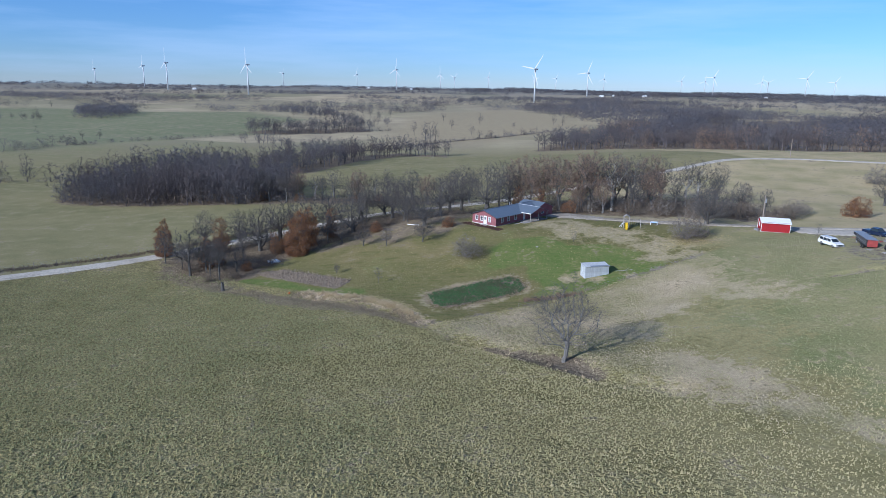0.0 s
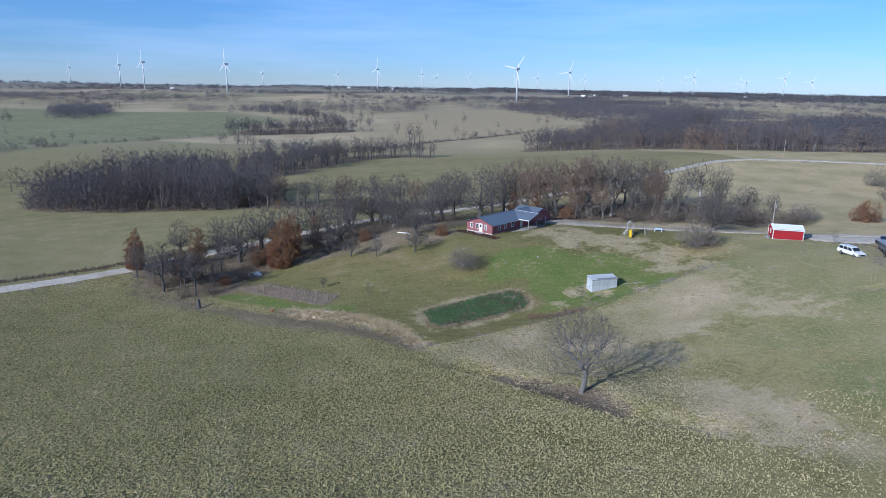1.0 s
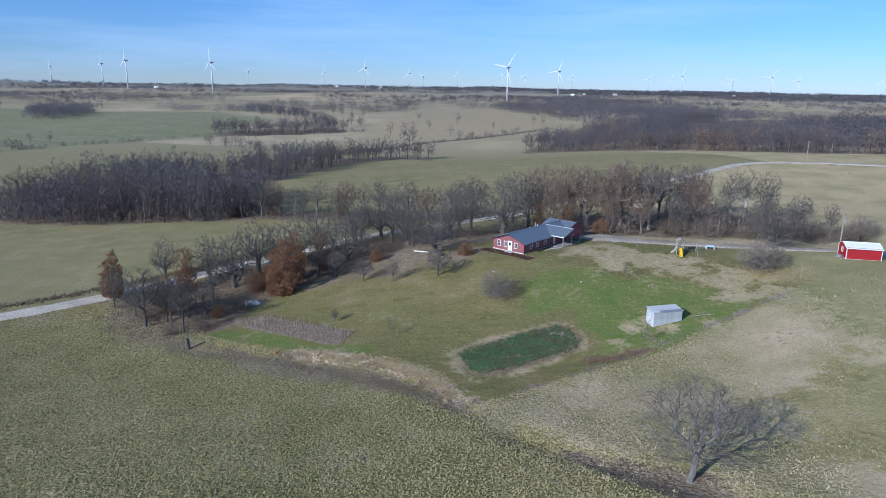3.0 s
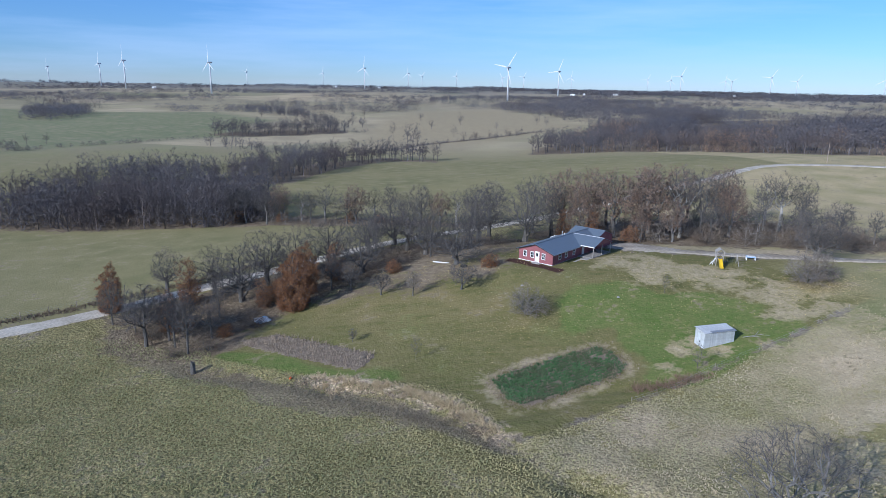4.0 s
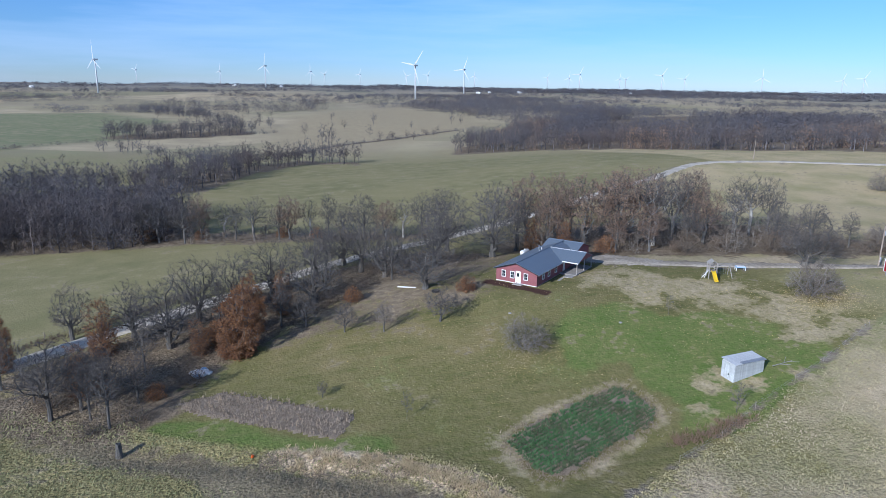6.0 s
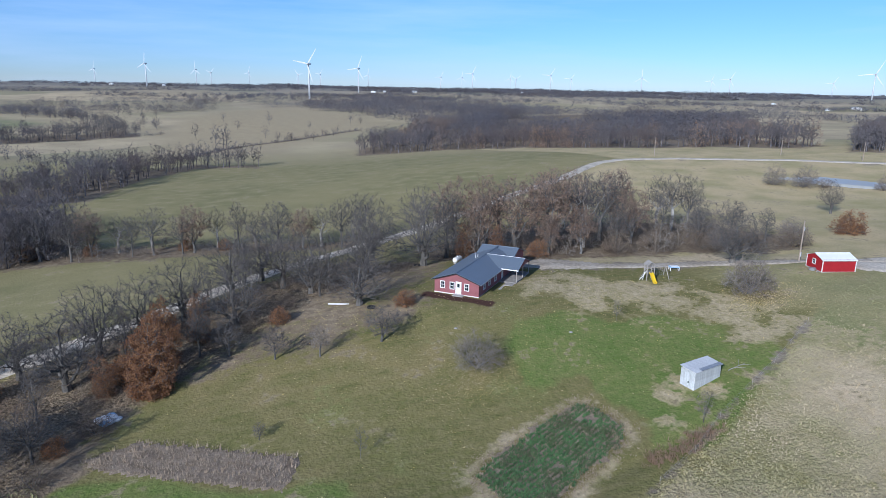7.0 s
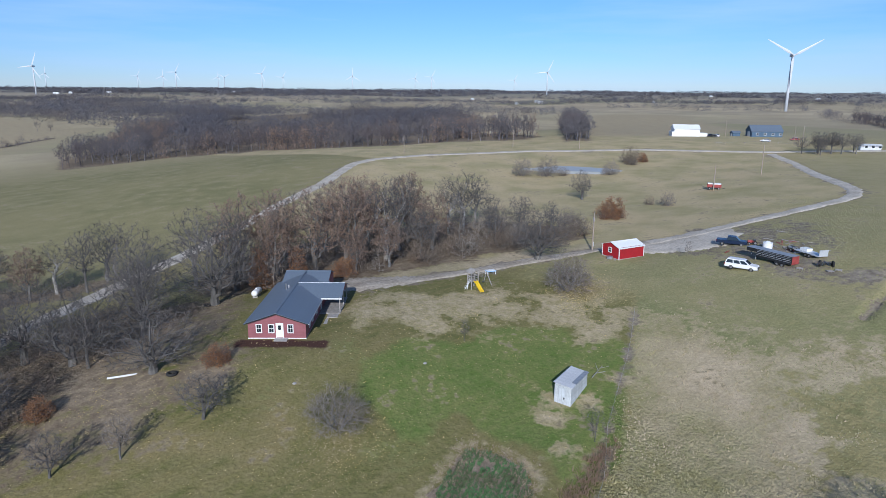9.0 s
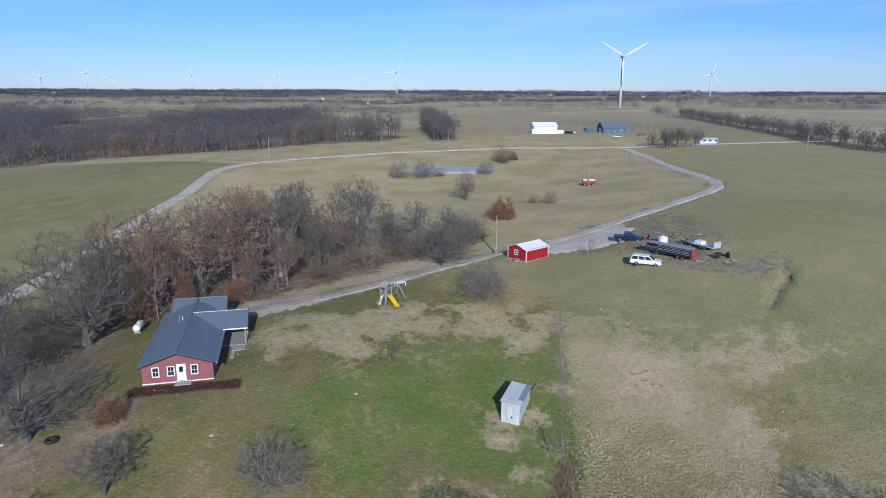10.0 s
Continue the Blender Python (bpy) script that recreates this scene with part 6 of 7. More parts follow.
# trees round the neighbouring farm
for x, y, h in ((288, 178, 9), (292, 174, 10.5), (296, 171, 9.5), (300, 176, 9), (286, 184, 8), (303, 168, 9), (294, 180, 10), (299, 166, 8), (284, 176, 7)):
    plant((ash_a, oak_c)[int(x) % 2], x, y, h, rnd.uniform(0, 360), 1.4)

# ---- woods, hedgerows and far timber ----


def scatter(ring, gap, seed, jitter=0.45):
    a = np.array(ring, float)
    rng = np.random.default_rng(seed)
    qx, qy = np.meshgrid(np.arange(a[:, 0].min(), a[:, 0].max(), gap), np.arange(a[:, 1].min(), a[:, 1].max(), gap))
    qx, qy = qx.ravel() + rng.normal(0, gap * jitter, qx.size), qy.ravel() + rng.normal(0, gap * jitter, qy.size)
    keep = within(qx, qy, ring, 0.1) > 0.5
    return qx[keep], qy[keep]


def stand(name, x, y, kinds, lo, hi, material, label, seed, category="trees", wide=1.0, kind="stuff"):
    """Many light trees joined into one piece of woodland."""
    rng = np.random.default_rng(seed)
    z = terrain(x, y)
    co, fs, base = [], [], 0
    for k in range(len(x)):
        V, F = kinds[k % len(kinds)]
        s = rng.uniform(lo, hi) / 10
        a = rng.uniform(0, 6.28)
        c, n = math.cos(a) * s * wide, math.sin(a) * s * wide
        co.append(np.stack([V[:, 0] * c - V[:, 1] * n + x[k], V[:, 0] * n + V[:, 1] * c + y[k], V[:, 2] * s + z[k]], 1))
        fs.append(F + base)
        base += len(V)
    return tagged(raw(name, np.concatenate(co), np.concatenate(fs), material, False), label, category, kind=kind)


def stand_tree(seed, R, base, n, twigs, w, lead=0.5, H=10, crook=0.1):
    """A lighter bare tree for a wood, ten metres tall: bole, limbs and fine twigs as triangles."""
    rng = random.Random(seed)
    P, up, load, way = skeleton(seed, H, R, base, n, lead, 0.28, 1, crook)
    V, F = [], []
    pts = [Vector(p) for p in P]
    grow = math.log(0.13 / 0.016) / math.log(load.max())
    for i, j in enumerate(up):
        if j < 0:
            continue
        if load[i] > 5:
            Q = []
            tube(V, Q, pts[j], pts[i], 0.016 * load[j] ** grow, 0.016 * load[i] ** grow, 3)
            F += [t for a, b, c, d in Q for t in ((a, b, c), (a, c, d))]
        else:
            sliver(V, F, pts[j], pts[i] + (pts[i] - pts[j]) * 0.2, w * 1.1, rng)
        if load[i] > 4:
            continue
        d0 = Vector(way[i])
        for _ in range(twigs):
            d = (d0 * 0.7 + Vector((rng.gauss(0, 0.6), rng.gauss(0, 0.6), rng.gauss(0.15, 0.55)))).normalized()
            p = pts[j].lerp(pts[i], rng.uniform(0.3, 1.0))
            q = p + d * rng.uniform(0.5, 1.2) * (0.8 + 0.02 * (60 - min(n, 60)))
            m = d.orthogonal().normalized()
            m.rotate(Matrix.Rotation(rng.uniform(0, 6.28), 3, d))
            k = len(V)
            V += [p - m * w, p + m * w, q]
            F.append((k, k + 1, k + 2))
    return np.array([tuple(v) for v in V]), np.array(F)


def clump(seed, R, n, w, length, H=10):
    """A far tree crown reaching to the ground: upright sprays of twigs through a lobed dome."""
    rng = np.random.default_rng(seed)
    a, f, u = rng.uniform(0, 6.28, n), rng.random(n), rng.random(n) ** 0.5
    r = R * u * np.sqrt(np.clip(1 - (f * 0.95) ** 2.2, 0.05, 1)) * (1 + 0.25 * np.sin(3 * a + seed))
    p = np.stack([r * np.cos(a), r * np.sin(a), f * H * 0.86 * (1 + 0.1 * np.sin(2 * a + seed))], 1)
    d = np.stack([np.cos(a) * 0.5, np.sin(a) * 0.5, np.full(n, 0.6)], 1) + rng.normal(0, 0.6, (n, 3))
    d /= np.linalg.norm(d, axis=1)[:, None]
    g = rng.uniform(0, 3.14, n)
    m = np.stack([np.cos(g), np.sin(g), rng.normal(0, 0.3, n)], 1) * w * rng.uniform(0.6, 1.4, (n, 1))
    co = np.stack([p - m, p + m, p + d * length * rng.uniform(0.6, 1.3, (n, 1))], 1).reshape(-1, 3)
    return co, np.arange(3 * n).reshape(-1, 3)


dense = [stand_tree(k, 3.6, -0.8, 80, 7, 0.026, 0.5) for k in range(40, 46)]
light = [stand_tree(k, 2.8, 1.2, 54, 6, 0.034, 0.6) for k in range(50, 56)]
faint = [clump(k, 4.4, 120, 0.15, 0.9) for k in range(60, 66)]
fuzz = [clump(k, 4.8, 48, 0.3, 1.4) for k in range(82, 86)]
speck = [clump(k, 5.2, 26, 0.62, 2.4) for k in range(66, 70)]
far_speck = [clump(k, 5.6, 13, 1.15, 3.8) for k in range(78, 82)]
brushy = [clump(k, 4.0, 70, 0.10, 3.0) for k in range(70, 74)]
hedge_bush = [clump(k, 6.0, 60, 0.26, 2.6) for k in range(74, 78)]

x, y = scatter(WEST_WOOD, 4.6, 1)
stand("west_wood", x, y, dense, 10, 19, M_WOODS, "dense bare grey wood at the field edge", 1, "wood")
x, y = scatter(WEST_WOOD, 4.6, 2)
stand("wood_undergrowth", x, y, brushy, 2.5, 6, M_BRUSH, "dark bare undergrowth beneath the wood", 2, "undergrowth", 1.6)
x, y = scatter(CREEK_WOOD, 5.6, 3)
stand("creek_wood", x, y, light, 9, 17, M_WOODS, "bare trees along the creek", 3, "wood")
x, y = scatter(HILL_COPSE, 8.5, 4)
stand("hill_copse", x, y, light, 12, 17, M_WOODS, "bare copse on the hill pasture", 4, "wood", 1.2)
x, y = scatter(NORTH_WOOD, 8.0, 5)
edge = np.minimum(line_gap(x, y, NORTH_WOOD[:9]), line_gap(x, y, NORTH_WOOD[-2:] + NORTH_WOOD[:1]))
near = edge < 42
clear = near | (ripple(x, y, 190, 3) + 0.6 * ripple(x, y, 70, 8) > np.clip((edge - 60) / 400, -0.5, 0.15))
x, y, near = x[clear], y[clear], near[clear]
stand("north_wood", x[near], y[near], light, 11, 18, M_WOODS, "broad bare wood beyond the road", 5, "wood", 1.15)
stand("north_wood", x[~near], y[~near], faint, 11, 18, M_HAZY_WOODS, "inner part of the broad bare wood", 6, "wood", 1.65)
tan = near & (np.random.default_rng(8).random(len(x)) < 0.16) & (x > 120)
stand("tan_leaved_trees", x[tan] - 2, y[tan] - 3, [clump(k, 3.8, 240, 0.16, 0.7) for k in (90, 91)], 12, 17, M_TAN_LEAF, "oaks at the wood's edge still in pale tan leaf", 16, "trees", 1.0)
for ring, seed, gap, lo, hi in ((HEDGE, 7, 5.5, 6, 12), (LINE_WOOD, 8, 5.0, 9, 16)):
    x, y = scatter(ring, gap, seed)
    stand("hedgerow", x, y, light, lo, hi, M_WOODS, "bare hedgerow trees between the fields", seed, "hedgerow", 1.3)
for ring, gap, seed in ((GROVE, 9.0, 18), (EDGE_ROW, 10.0, 20)):
    x, y = scatter(ring, gap, seed)
    keep = line_gap(x, y, ROAD) > 5
    stand("young_growth", x[keep], y[keep], dense, 4, 8.5, M_YOUNG, "tangle of bare young trees among the oaks", seed, "trees", 1.15)
x, y = scatter(GROVE, 3.2, 9)
stand("grove_undergrowth", x, y, brushy, 1.2, 3.4, M_BRUSH, "brown undergrowth below the grove", 9, "undergrowth", 1.8)
x, y = scatter(TREE_ROW, 2.4, 10)
keep = line_gap(x, y, ROAD) > 4.5
stand("row_undergrowth", x[keep], y[keep], brushy, 0.8, 2.6, M_BRUSH, "tangled brown brush under the tree row", 10, "undergrowth", 1.8)
x, y = scatter(EDGE_ROW, 3.0, 11)
keep = line_gap(x, y, ROAD) > 4.5
stand("edge_undergrowth", x[keep], y[keep], brushy, 1.0, 3.5, M_BRUSH, "brown brush along the field edge", 11, "undergrowth", 1.8)


def along(line, gap, jitter, seed):
    """Places strung along a line."""
    rng = np.random.default_rng(seed)
    out = []
    for (ax, ay), (bx, by) in zip(line[:-1], line[1:]):
        L = math.hypot(bx - ax, by - ay)
        f = rng.random(max(1, int(L / gap)))
        out.append(np.stack([ax + (bx - ax) * f, ay + (by - ay) * f], 1) + rng.normal(0, jitter, (len(f), 2)))
    return np.concatenate(out).T


# fence lines, single trees and woodlots of the far pastures
for k, (line, gap, jit, lo, hi) in enumerate((
    (PASTURE_FENCE, 2.2, 1.2, 1.4, 3.6), (CREEK_FENCE, 1.3, 1.4, 1.2, 3.2), ([(-190, 720), (-150, 680), (-82, 718), (-52, 734)], 4.0, 3.0, 2.0, 5.0),
    ([(-290, 440), (-268, 470), (-280, 500)], 3.0, 6.0, 3.5, 7.0), ([(-434, 720), (-342, 569)], 16, 1.0, 1.0, 2.2), ([(-215, 304), (-176, 308), (-150, 292)], 4.0, 3.0, 2.0, 5.0), ([(600, 230), (680, 280), (940, 350)], 9.0, 5.0, 4.0, 8.0),
)):
    x, y = along(line, gap, jit, 30 + k)
    stand("fence_brush", x, y, hedge_bush, lo, hi, M_WOODS, "low brush grown up along a pasture fence", 30 + k, "hedgerow")
singles = [(-284, 532, 9), (-270, 532, 10), (-177, 643, 9), (-163, 665, 11), (-155, 672, 9), (-434, 726, 17), (-638, 1021, 12), (-603, 1050, 12), (-428, 813, 12), (-391, 779, 13), (-410, 800, 11), (-400, 830, 12), (-375, 790, 9), (-448, 934, 11), (-531, 1171, 13), (-488, 1117, 14), (-500, 1130, 12),
           (-107, 945, 17), (-93, 921, 15), (-77, 877, 14), (-64, 895, 14), (-24, 683, 17), (-11, 591, 21), (-6, 572, 24), (-2, 623, 19), (51, 804, 18), (7, 853, 13), (16, 763, 12), (35, 686, 13), (87, 760, 9), (140, 804, 15), (105, 707, 9), (-203, 305, 14), (-191, 306, 15), (-181, 307, 12), (-154, 285, 15), (-164, 358, 17), (-175, 398, 13), (-158, 350, 14), (-82, 336, 15), (-77, 349, 15), (-86, 342, 13), (-196, 316, 11), (150, 800, 11), (120, 640, 10), (70, 640, 9)]
for k, (a, b, h) in enumerate(singles):
    stand("field_tree", np.array([a]), np.array([b]), [dense[k % 6] if b < 420 else light[k % 6]], h * 0.95, h, M_WOODS, "lone bare tree standing in the far pasture", 60 + k, "tree", 0.9 if h > 13 else 1.2, "")
for k, (ring, gap, lo, hi) in enumerate((
    ([(-290, 1030), (-228, 986), (-134, 912), (-155, 1000), (-281, 1100)], 13, 8, 12),
    ([(-860, 1284), (-686, 1310), (-578, 1366), (-530, 1656), (-706, 1775), (-1100, 1700), (-1300, 1400)], 24, 9, 14),
    ([(-500, 1500), (-430, 1540), (-400, 1676), (-480, 1690)], 16, 9, 13), ([(-411, 769), (-366, 752), (-420, 946), (-540, 1100), (-560, 1050)], 9, 9, 14), ([(-350, 1000), (-262, 955), (-262, 985), (-348, 1030)], 10, 5, 9),
    ([(176, 926), (211, 787), (190, 700), (300, 880), (520, 900), (500, 990), (520, 1300), (439, 1500), (286, 1500), (134, 1279)], 14, 9, 15),
)):
    x, y = scatter(ring, gap, 40 + k)
    keep = ripple(x, y, 230, k + 2) + 0.5 * ripple(x, y, 90, k) > (-0.35 if k == 5 else -0.42)
    stand("woodlot", x[keep], y[keep], fuzz, lo, hi, M_HAZY_WOODS, "far bare woodlot", 50 + k, "wood", 1.6)

for k, (line, gap, jit, lo, hi) in enumerate((
    ([(-300, 1230), (-161, 1094)], 3.5, 9, 8, 13), ([(-160, 1030), (-65, 1033), (8, 1168)], 4.0, 10, 8, 13), ([(-60, 1250), (60, 1420)], 4.5, 14, 8, 13), ([(-620, 1190), (-480, 1110)], 4.0, 10, 8, 13),
    ([(-950, 1120), (-640, 1025)], 4.5, 12, 7, 12), ([(-84, 770), (-122, 872), (-180, 970), (-240, 1070)], 3.0, 12, 9, 14), ([(-160, 560), (-118, 520), (-66, 462)], 4.5, 5, 6, 12), ([(-330, 360), (-220, 318)], 4.0, 5, 5, 11), ([(40, 640), (110, 705)], 9.0, 4, 5, 10), ([(-520, 700), (-430, 730)], 6.0, 8, 6, 11),
)):
    x, y = along(line, gap, jit, 80 + k)
    stand("field_hedgerow", x, y, faint if y.min() > 800 else light, lo, hi, M_WOODS, "row of bare trees between far fields", 80 + k, "hedgerow", 1.3)


def belts(count, r0, r1, per, gap, deep, seed):
    """Long rows and creek belts of trees lying across the country between two distances."""
    rng = np.random.default_rng(seed)
    out = []
    while len(out) < count:
        b, r = rng.uniform(-48, 104), math.exp(rng.uniform(math.log(r0), math.log(r1)))
        share = 1.0 if 14 < b < 45 else (0.35 if b <= 14 else 0.3)
        cx, cy = math.sin(radians(b)) * r, math.cos(radians(b)) * r + 60
        if rng.random() > share or any(within(np.array([cx]), np.array([cy]), q, 1)[0] > 0.5 for q in (NORTH_WOOD, HILL_PASTURE, HILL_FIELD, OPEN_HILL)):
            continue
        n = int(per * rng.uniform(0.4, 1.7))
        turn = radians(b) + rng.normal(0, 0.35)
        u = rng.uniform(-0.5, 0.5, n) * n * gap
        v = rng.normal(0, deep * rng.choice([0.4, 1.0, 2.2]), n) + 0.12 * n * gap * np.sin(u / (n * gap) * 5 + rng.uniform(0, 6))
        out.append(np.stack([cx + u * math.cos(turn) + v * math.sin(turn), cy - u * math.sin(turn) + v * math.cos(turn)], 1))
    x, y = np.concatenate(out).T
    clear = sum(within(x, y, q, 1) for q in (HILL_PASTURE, HILL_FIELD, OPEN_HILL)) < 0.5
    return x[clear], y[clear]


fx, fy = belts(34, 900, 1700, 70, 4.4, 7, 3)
stand("far_timber", fx, fy, fuzz, 7, 11, M_HAZY_WOODS, "bare timber and hedgerows along the far fields", 13, "wood", 1.5)
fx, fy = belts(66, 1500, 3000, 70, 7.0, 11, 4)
stand("horizon_timber", fx, fy, speck, 7, 10, M_HAZY_WOODS, "distant belts of bare timber", 14, "wood", 1.7)
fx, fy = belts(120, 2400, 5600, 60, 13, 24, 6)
stand("horizon_timber", fx, fy, far_speck, 8, 12, M_HAZY_WOODS, "belts of bare timber closing the horizon", 17, "wood", 2.4)

# far farmsteads, white specks among the timber
rng3 = random.Random(6)
for k, (x, y) in enumerate(((560, 2300), (610, 2340), (700, 2280), (1150, 2350), (1500, 1500), (1320, 1180), (1380, 1150), (1420, 1190), (1700, 1000), (2300, 1100), (-300, 2900), (-120, 3000), (2500, 1500), (2100, 700), (260, 3100), (1900, 2300), (-900, 2500))):
    gable_building("far_farm_building", x, y, rng3.uniform(0, 180), rng3.uniform(4, 8), 4.0, 3.5, 6, M_WHITE, M_TIN if k % 2 else M_WHITE, "small white farm building far off", "farm building", door=False)

# ---- garden plots ----
PLOT = [(-1.7, 124.4), (0.5, 126.3), (6.5, 129.1), (12.8, 131.8), (15.5, 132.9), (17.2, 130.9), (18.3, 126.9), (15.9, 123.9), (9, 120.7), (4.9, 118.5), (1.1, 116.9), (-0.4, 119)]
OLD_PLOT = [(-41, 144.5), (-35, 146), (-18, 135), (-20.5, 129), (-39, 141)]
patch("garden_plot", PLOT, M_SOIL, 0.06, "dark tilled garden plot", "garden bed", 0.6, wobble=0.9)
patch("old_garden_plot", OLD_PLOT, M_SOIL, 0.06, "old garden plot of dead stalks", "garden bed", 0.6, wobble=0.4)


def blades(name, x, y, per, tall, spread, width, material, label, category, seed, lift=0.0):
    """Tufts of pointed blades, each blade a piece of its own, leaning out of its tuft."""
    rng = np.random.default_rng(seed)
    n = len(x) * per
    z = np.repeat(terrain(x, y), per) + lift
    bx, by = np.repeat(x, per), np.repeat(y, per)
    size = np.repeat(rng.uniform(0.6, 1.35, len(x)), per)
    a, face = rng.uniform(0, 6.28, n), rng.uniform(0, 3.14, n)
    lean = rng.uniform(0.15, 1.0, n) * spread * size
    h = rng.uniform(0.55, 1.15, n) * tall * size
    w = rng.uniform(0.6, 1.3, n) * width * size
    rx, ry = bx + np.cos(a) * lean * 0.35, by + np.sin(a) * lean * 0.35
    dx, dy = np.cos(face) * w / 2, np.sin(face) * w / 2
    co = np.stack([np.stack([rx - dx, ry - dy, z - 0.03], 1), np.stack([rx + dx, ry + dy, z - 0.03], 1), np.stack([bx + np.cos(a) * lean, by + np.sin(a) * lean, z + h], 1)], 1).reshape(-1, 3)
    return tagged(raw(name, co, np.arange(3 * n).reshape(-1, 3), material, False), label, category, kind="stuff")


def rows_in(ring, gap, step, turn, seed):
    a = np.array(ring, float)
    c = a.mean(0)
    rng = np.random.default_rng(seed)
    u, v = np.meshgrid(np.arange(-20, 20, step), np.arange(-20, 20, gap))
    u, v = u.ravel() + rng.normal(0, step * 0.3, u.size), v.ravel() + rng.normal(0, gap * 0.12, v.size)
    t = radians(turn)
    x, y = c[0] + u * math.cos(t) - v * math.sin(t), c[1] + u * math.sin(t) + v * math.cos(t)
    keep = within(x, y, ring, 0.1) > 0.5
    return x[keep], y[keep]


x, y = rows_in(PLOT, 0.6, 0.2, 26, 1)
thick = (ripple(x, y, 5, 3) + ripple(x, y, 2.3, 8) > -1.05) & (within(x, y, PLOT, 2.4) + 0.25 * ripple(x, y, 1.9, 5) > 0.52)
blades("garden_greens", x[thick], y[thick], 10, 0.26, 0.42, 0.2, M_KALE, "rows of low dark green garden crop", "crop", 1, 0.06)
dark = (ripple(x, y, 3.3, 6) + ripple(x, y, 1.3, 2) + 1.6 * (1 - within(x, y, PLOT, 5.0)) > 0.85) & (within(x, y, PLOT, 1.5) > 0.55)
blades("garden_weeds", x[dark], y[dark], 6, 0.34, 0.3, 0.08, M_STALK, "dead brown stalks standing in the garden crop", "weeds", 14, 0.06)
x, y = rows_in(OLD_PLOT, 0.9, 0.3, -30, 2)
blades("dead_garden_stalks", x, y, 5, 0.55, 0.4, 0.06, M_STALK, "rows of grey dead garden stalks", "crop", 2, 0.05)

# ---- grass ----
rng4 = np.random.default_rng(9)
n = 460000
u = rng4.random(n)
x, y = rng4.uniform(-115, 165, n), 34 + 114 * u**1.2 - 9 * rng4.random(n) ** 3
rough = (within(x, y, LAWN, 1.0) < 0.4) & (within(x, y, TREE_ROW, 1.0) < 0.5) & (line_gap(x, y, ROAD) > 4) & (line_gap(x, y, LANE) > 3)
rough &= np.interp(x, [p[0] for p in ROAD[:20]], [p[1] for p in ROAD[:20]]) > y + 2
rough &= np.abs(x) < 34 + y * 0.85
rough &= line_gap(x, y, DITCH) > 1.5
rough &= rng4.random(n) > np.clip((x - 12) / 60, 0, 0.55)
rough &= np.maximum(np.maximum(within(x, y, BARE_BANK, 8) * 0.75, within(x, y, SWALE, 6) * 0.75), np.maximum(within(x, y, SCRUB, 4), np.maximum(within(x, y, GREY_FLOOR, 2), within(x, y, HOLLOW_FLOOR, 2)))) < 0.15 + 0.7 * rng4.random(n)
x, y = x[rough], y[rough]


def tussocks(name, x, y, wide, tall, material, label, seed):
    """Low uneven clumps of grass, each a three-sided wisp laid over by the wind."""
    rng = np.random.default_rng(seed)
    n = len(x)
    z = terrain(x, y)
    size = rng.uniform(0.5, 1.5, n) * (1 + 0.3 * ripple(x, y, 2.3, seed))
    a = rng.uniform(0, 6.28, (n, 1)) + np.arange(3) * 2.0944 + rng.normal(0, 0.3, (n, 3))
    r = wide * size[:, None] * rng.uniform(0.55, 1.35, (n, 3))
    ring = np.stack([x[:, None] + np.cos(a) * r, y[:, None] + np.sin(a) * r, np.repeat(z[:, None] - 0.05, 3, 1)], -1)
    top = np.stack([x + rng.normal(wide * 0.45, wide * 0.6, n), y + rng.normal(wide * 0.3, wide * 0.6, n), z + tall * size * rng.uniform(0.5, 1.3, n)], -1)
    co = np.concatenate([ring, top[:, None]], 1).reshape(-1, 3)
    k = np.arange(n) * 4
    f = np.concatenate([np.stack([k + i, k + (i + 1) % 3, k + 3], 1) for i in range(3)])
    return tagged(raw(name, co, f, material, False), label, "grass", kind="stuff")


tone = ripple(x, y, 34, 4) + 0.5 * ripple(x, y, 13, 6) + 0.35 * ripple(x, y, 5, 3)
shady = x + 16 * tone + 6 * rng4.normal(0, 1, len(x)) < -16
over = (x + 10 * tone + 5 * rng4.normal(0, 1, len(x)) > 22) & (y > 78 + 10 * tone)
pale = (x + 13 * tone + 6 * rng4.normal(0, 1, len(x)) > 12) & ~over
plain = ~shady & ~pale & ~over
tussocks("field_grass", x[plain], y[plain], 0.11, 0.14, M_GRASS, "clumpy olive and straw hay grass", 3)
tussocks("field_grass", x[over], y[over], 0.1, 0.09, M_GRASS_EAST, "short grey-green and straw field grass", 33)
tussocks("field_grass", x[pale], y[pale], 0.11, 0.14, M_GRASS_PALE, "clumpy pale straw hay grass", 23)
tussocks("field_grass", x[shady], y[shady], 0.11, 0.14, M_GRASS_DARK, "clumpy dark green hay grass", 13)
# pale reeds on the gully banks
gu = []
for line, wide, per in ((BANK, 1.7, 70), (HOLLOW, 4.5, 8)):
    for (ax, ay), (bx, by) in zip(line[:-1], line[1:]):
        L = math.hypot(bx - ax, by - ay)
        k = int(L * per)
        f = rng4.random(k)
        gu.append(np.stack([ax + (bx - ax) * f + rng4.normal(0, wide * 0.55, k), ay + (by - ay) * f + rng4.normal(0, wide * 0.55, k)], 1))
gu = np.concatenate(gu)
gu = gu[ripple(gu[:, 0], gu[:, 1], 3.4, 5) + 0.8 * ripple(gu[:, 0], gu[:, 1], 1.3, 3) > -0.15]
gu = gu[(line_gap(gu[:, 0], gu[:, 1], HOLLOW) > 1.6) | (rng4.random(len(gu)) < 0.15)]
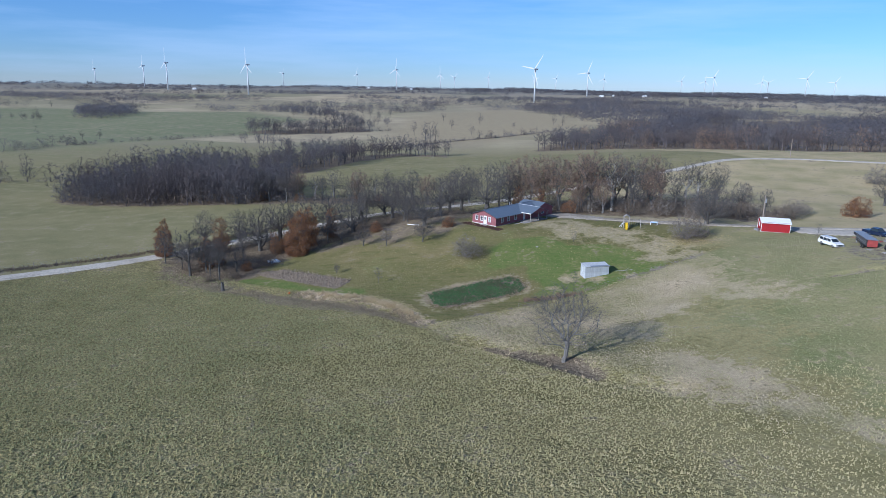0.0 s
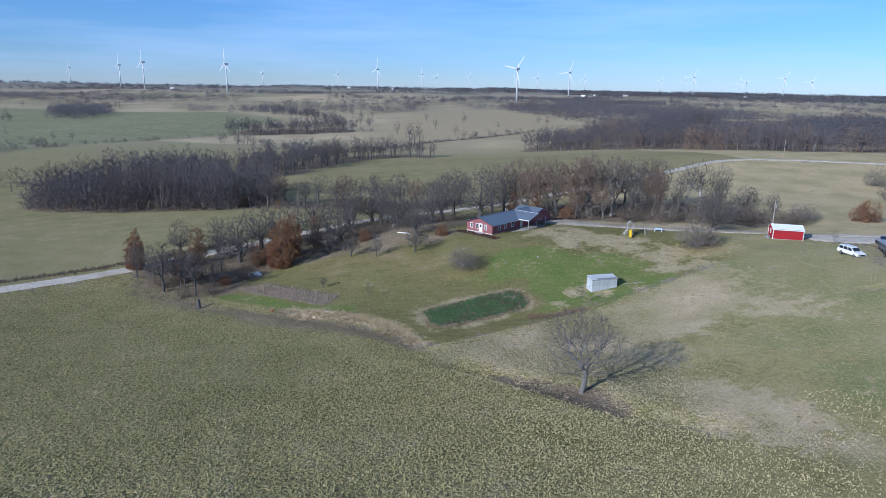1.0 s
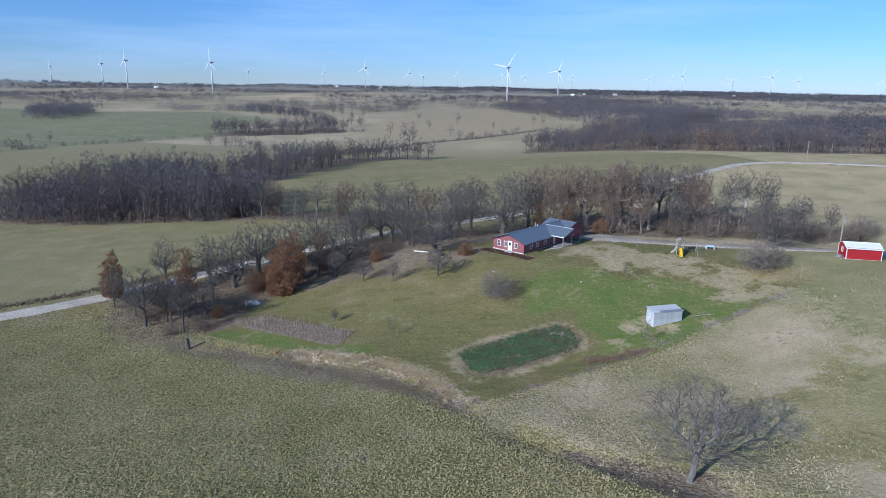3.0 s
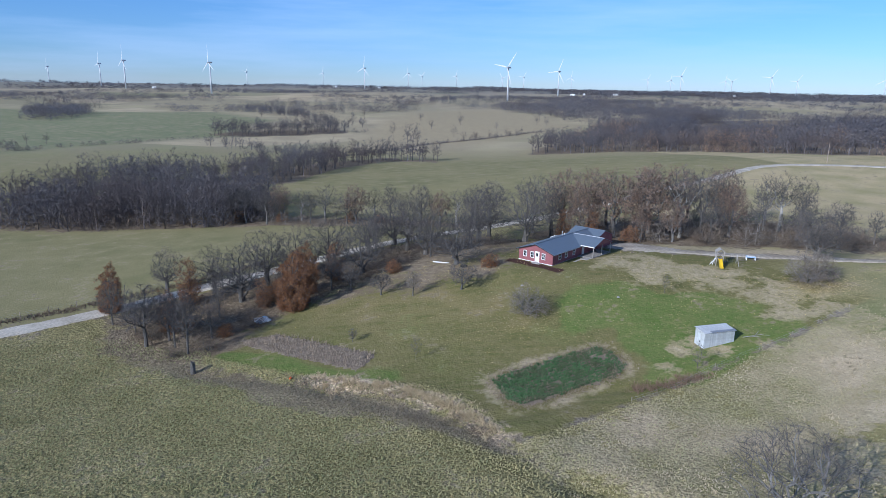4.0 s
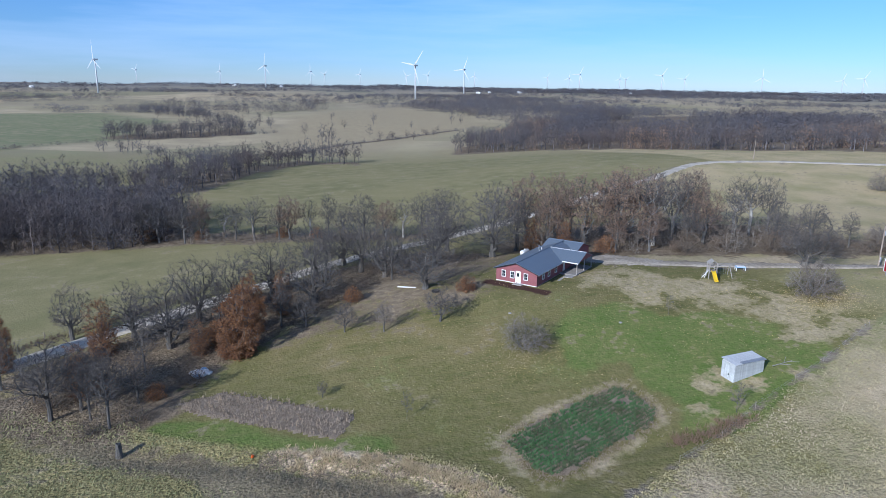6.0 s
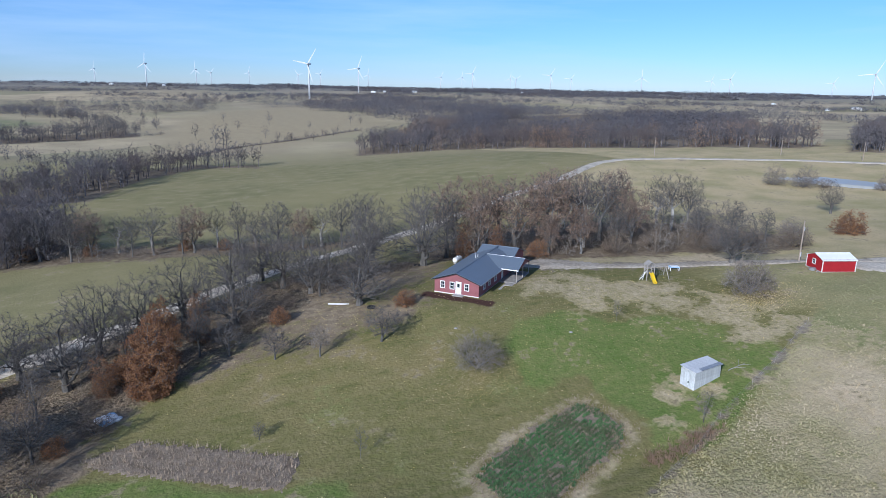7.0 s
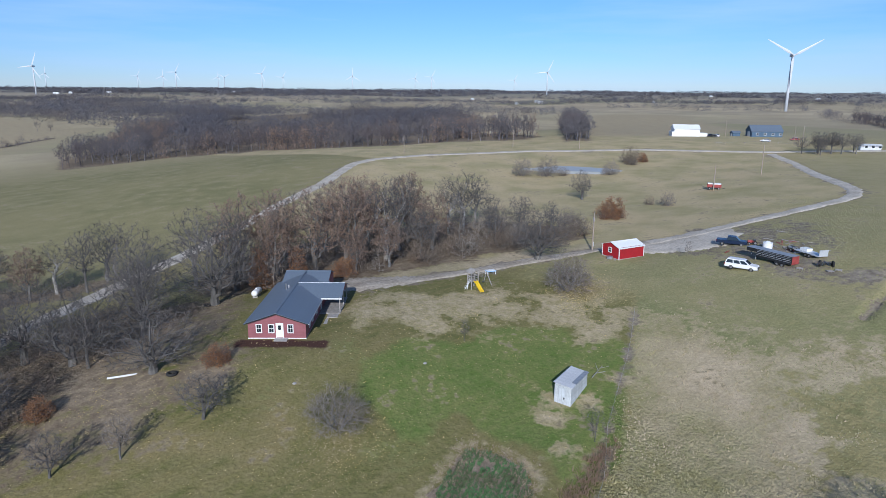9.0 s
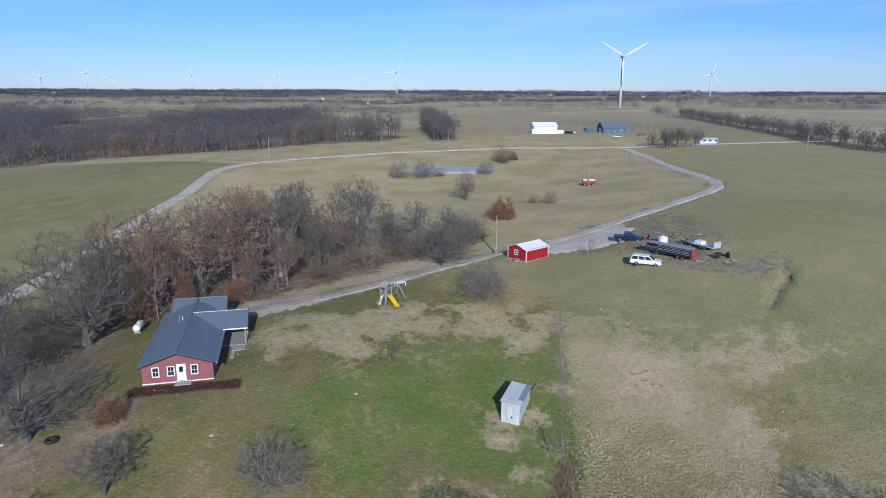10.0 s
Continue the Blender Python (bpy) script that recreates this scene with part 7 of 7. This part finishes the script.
blades("gully_reeds", gu[:, 0], gu[:, 1], 7, 0.34, 0.6, 0.07, M_STRAW, "tall pale dead grass along the gully", "grass", 4)
# dry tussocks east of the fence
k = 90000
x, y = rng4.uniform(-8, 95, k), rng4.uniform(54, 142, k)
bleached = np.maximum(np.maximum(within(x, y, BARE_BANK, 18), within(x, y, SWALE, 8)), 0.45 * within(x, y, [(47.8, 131.4), (58.2, 123), (64, 108), (57.6, 99.6), (46.2, 109), (38.9, 115.4)], 8)) + 0.4 * ripple(x, y, 11, 2) + 0.25 * ripple(x, y, 4, 6)
keep = (bleached > 0.35 + 0.45 * rng4.random(k)) & (within(x, y, LAWN, 1) < 0.5)
x, y = x[keep], y[keep]
upright = ripple(x, y, 6.5, 9) + 0.6 * ripple(x, y, 2.6, 1) > -0.15
tussocks("dry_grass", x[upright], y[upright], 0.1, 0.13, M_DRY, "pale dry grass standing in tufts on the slope", 5)
blades("dry_grass", x[~upright], y[~upright], 6, 0.14, 0.45, 0.045, M_DRY, "pale dry grass lodged on the slope", "grass", 15)
# scrub in the gully head and brown weeds along the ditch
k = 240
f = rng4.random(k)
x, y = np.interp(f, [0, 0.5, 1], [17, 22, 27.5]) + rng4.normal(0, 0.8, k), np.interp(f, [0, 0.5, 1], [120.6, 121, 122.7]) + rng4.normal(0, 0.7, k)
blades("ditch_weeds", x, y, 8, 0.6, 0.6, 0.06, M_DITCH, "red-brown dead weeds along the ditch", "weeds", 6)
# a band of low grey scrub on the field side of the gully
sx1, sy1 = scatter(SCRUB, 0.4, 12)
sx2, sy2 = scatter(GREY_FLOOR, 0.4, 21)
x, y = np.concatenate([sx1, sx2]), np.concatenate([sy1, sy2])
thin = ripple(x, y, 8, 6) + ripple(x, y, 3.1, 2) > -0.5
blades("gully_scrub_band", x[thin], y[thin], 6, 0.26, 0.4, 0.05, M_SCRUB, "low grey-brown scrub beside the gully", "scrub", 11)
x, y = along(GULLY[1:9], 0.5, 0.9, 13)
thick = ripple(x, y, 9, 4) + 0.5 * ripple(x, y, 3, 1) > -0.3
stand("gully_brush", x[thick], y[thick], brushy, 0.5, 1.3, M_BRUSH, "grey bare brush in the gully", 15, "brush", 1.6)
# straw-coloured border of the garden plot
edge = []
for (ax, ay), (bx, by) in zip(PLOT, PLOT[1:] + PLOT[:1]):
    k = int(math.hypot(bx - ax, by - ay) * 36)
    f = rng4.random(k)
    edge.append(np.stack([ax + (bx - ax) * f + rng4.normal(0, 0.75, k), ay + (by - ay) * f + rng4.normal(0, 0.75, k)], 1))
edge = np.concatenate(edge)
blades("plot_border", edge[:, 0], edge[:, 1], 5, 0.2, 0.4, 0.07, M_STALK, "pale dead grass edging the garden plot", "grass", 8)
# rank weeds along the road fence
k = 3000
f = rng4.random(k)
x = np.interp(f, [0, 0.5, 1], [-135, -95, -45]) + rng4.normal(0, 0.9, k)
y = np.interp(f, [0, 0.5, 1], [118, 150, 189]) + rng4.normal(0, 0.9, k)
blades("fence_weeds", x, y, 6, 0.4, 0.3, 0.08, M_BRUSH, "dark dead weeds along the road fence", "weeds", 10)
# fallen leaves: under the shrubs and blown over the lawn
lv = [np.stack([rng4.normal(a, s, m), rng4.normal(b, s * 0.8, m)], 1) for a, b, s, m in ((60, 147.5, 4.0, 1500), (55, 144, 4.5, 700), (7, 142, 3.5, 500), (2, 140, 3.0, 260), (0, 155, 12, 300), (20, 152, 14, 250), (-10, 165, 8, 700), (45, 155, 10, 250), (10, 172, 10, 500), (38, 156, 9, 900), (30, 140, 12, 500), (-5, 145, 14, 600))]
lv = np.concatenate(lv)
lv = lv[within(lv[:, 0], lv[:, 1], LAWN, 1) > 0.5]
blades("fallen_leaves", lv[:, 0], lv[:, 1], 2, 0.05, 0.2, 0.1, M_FALLEN, "yellow and tan fallen leaves on the grass", "leaves", 7, 0.03)
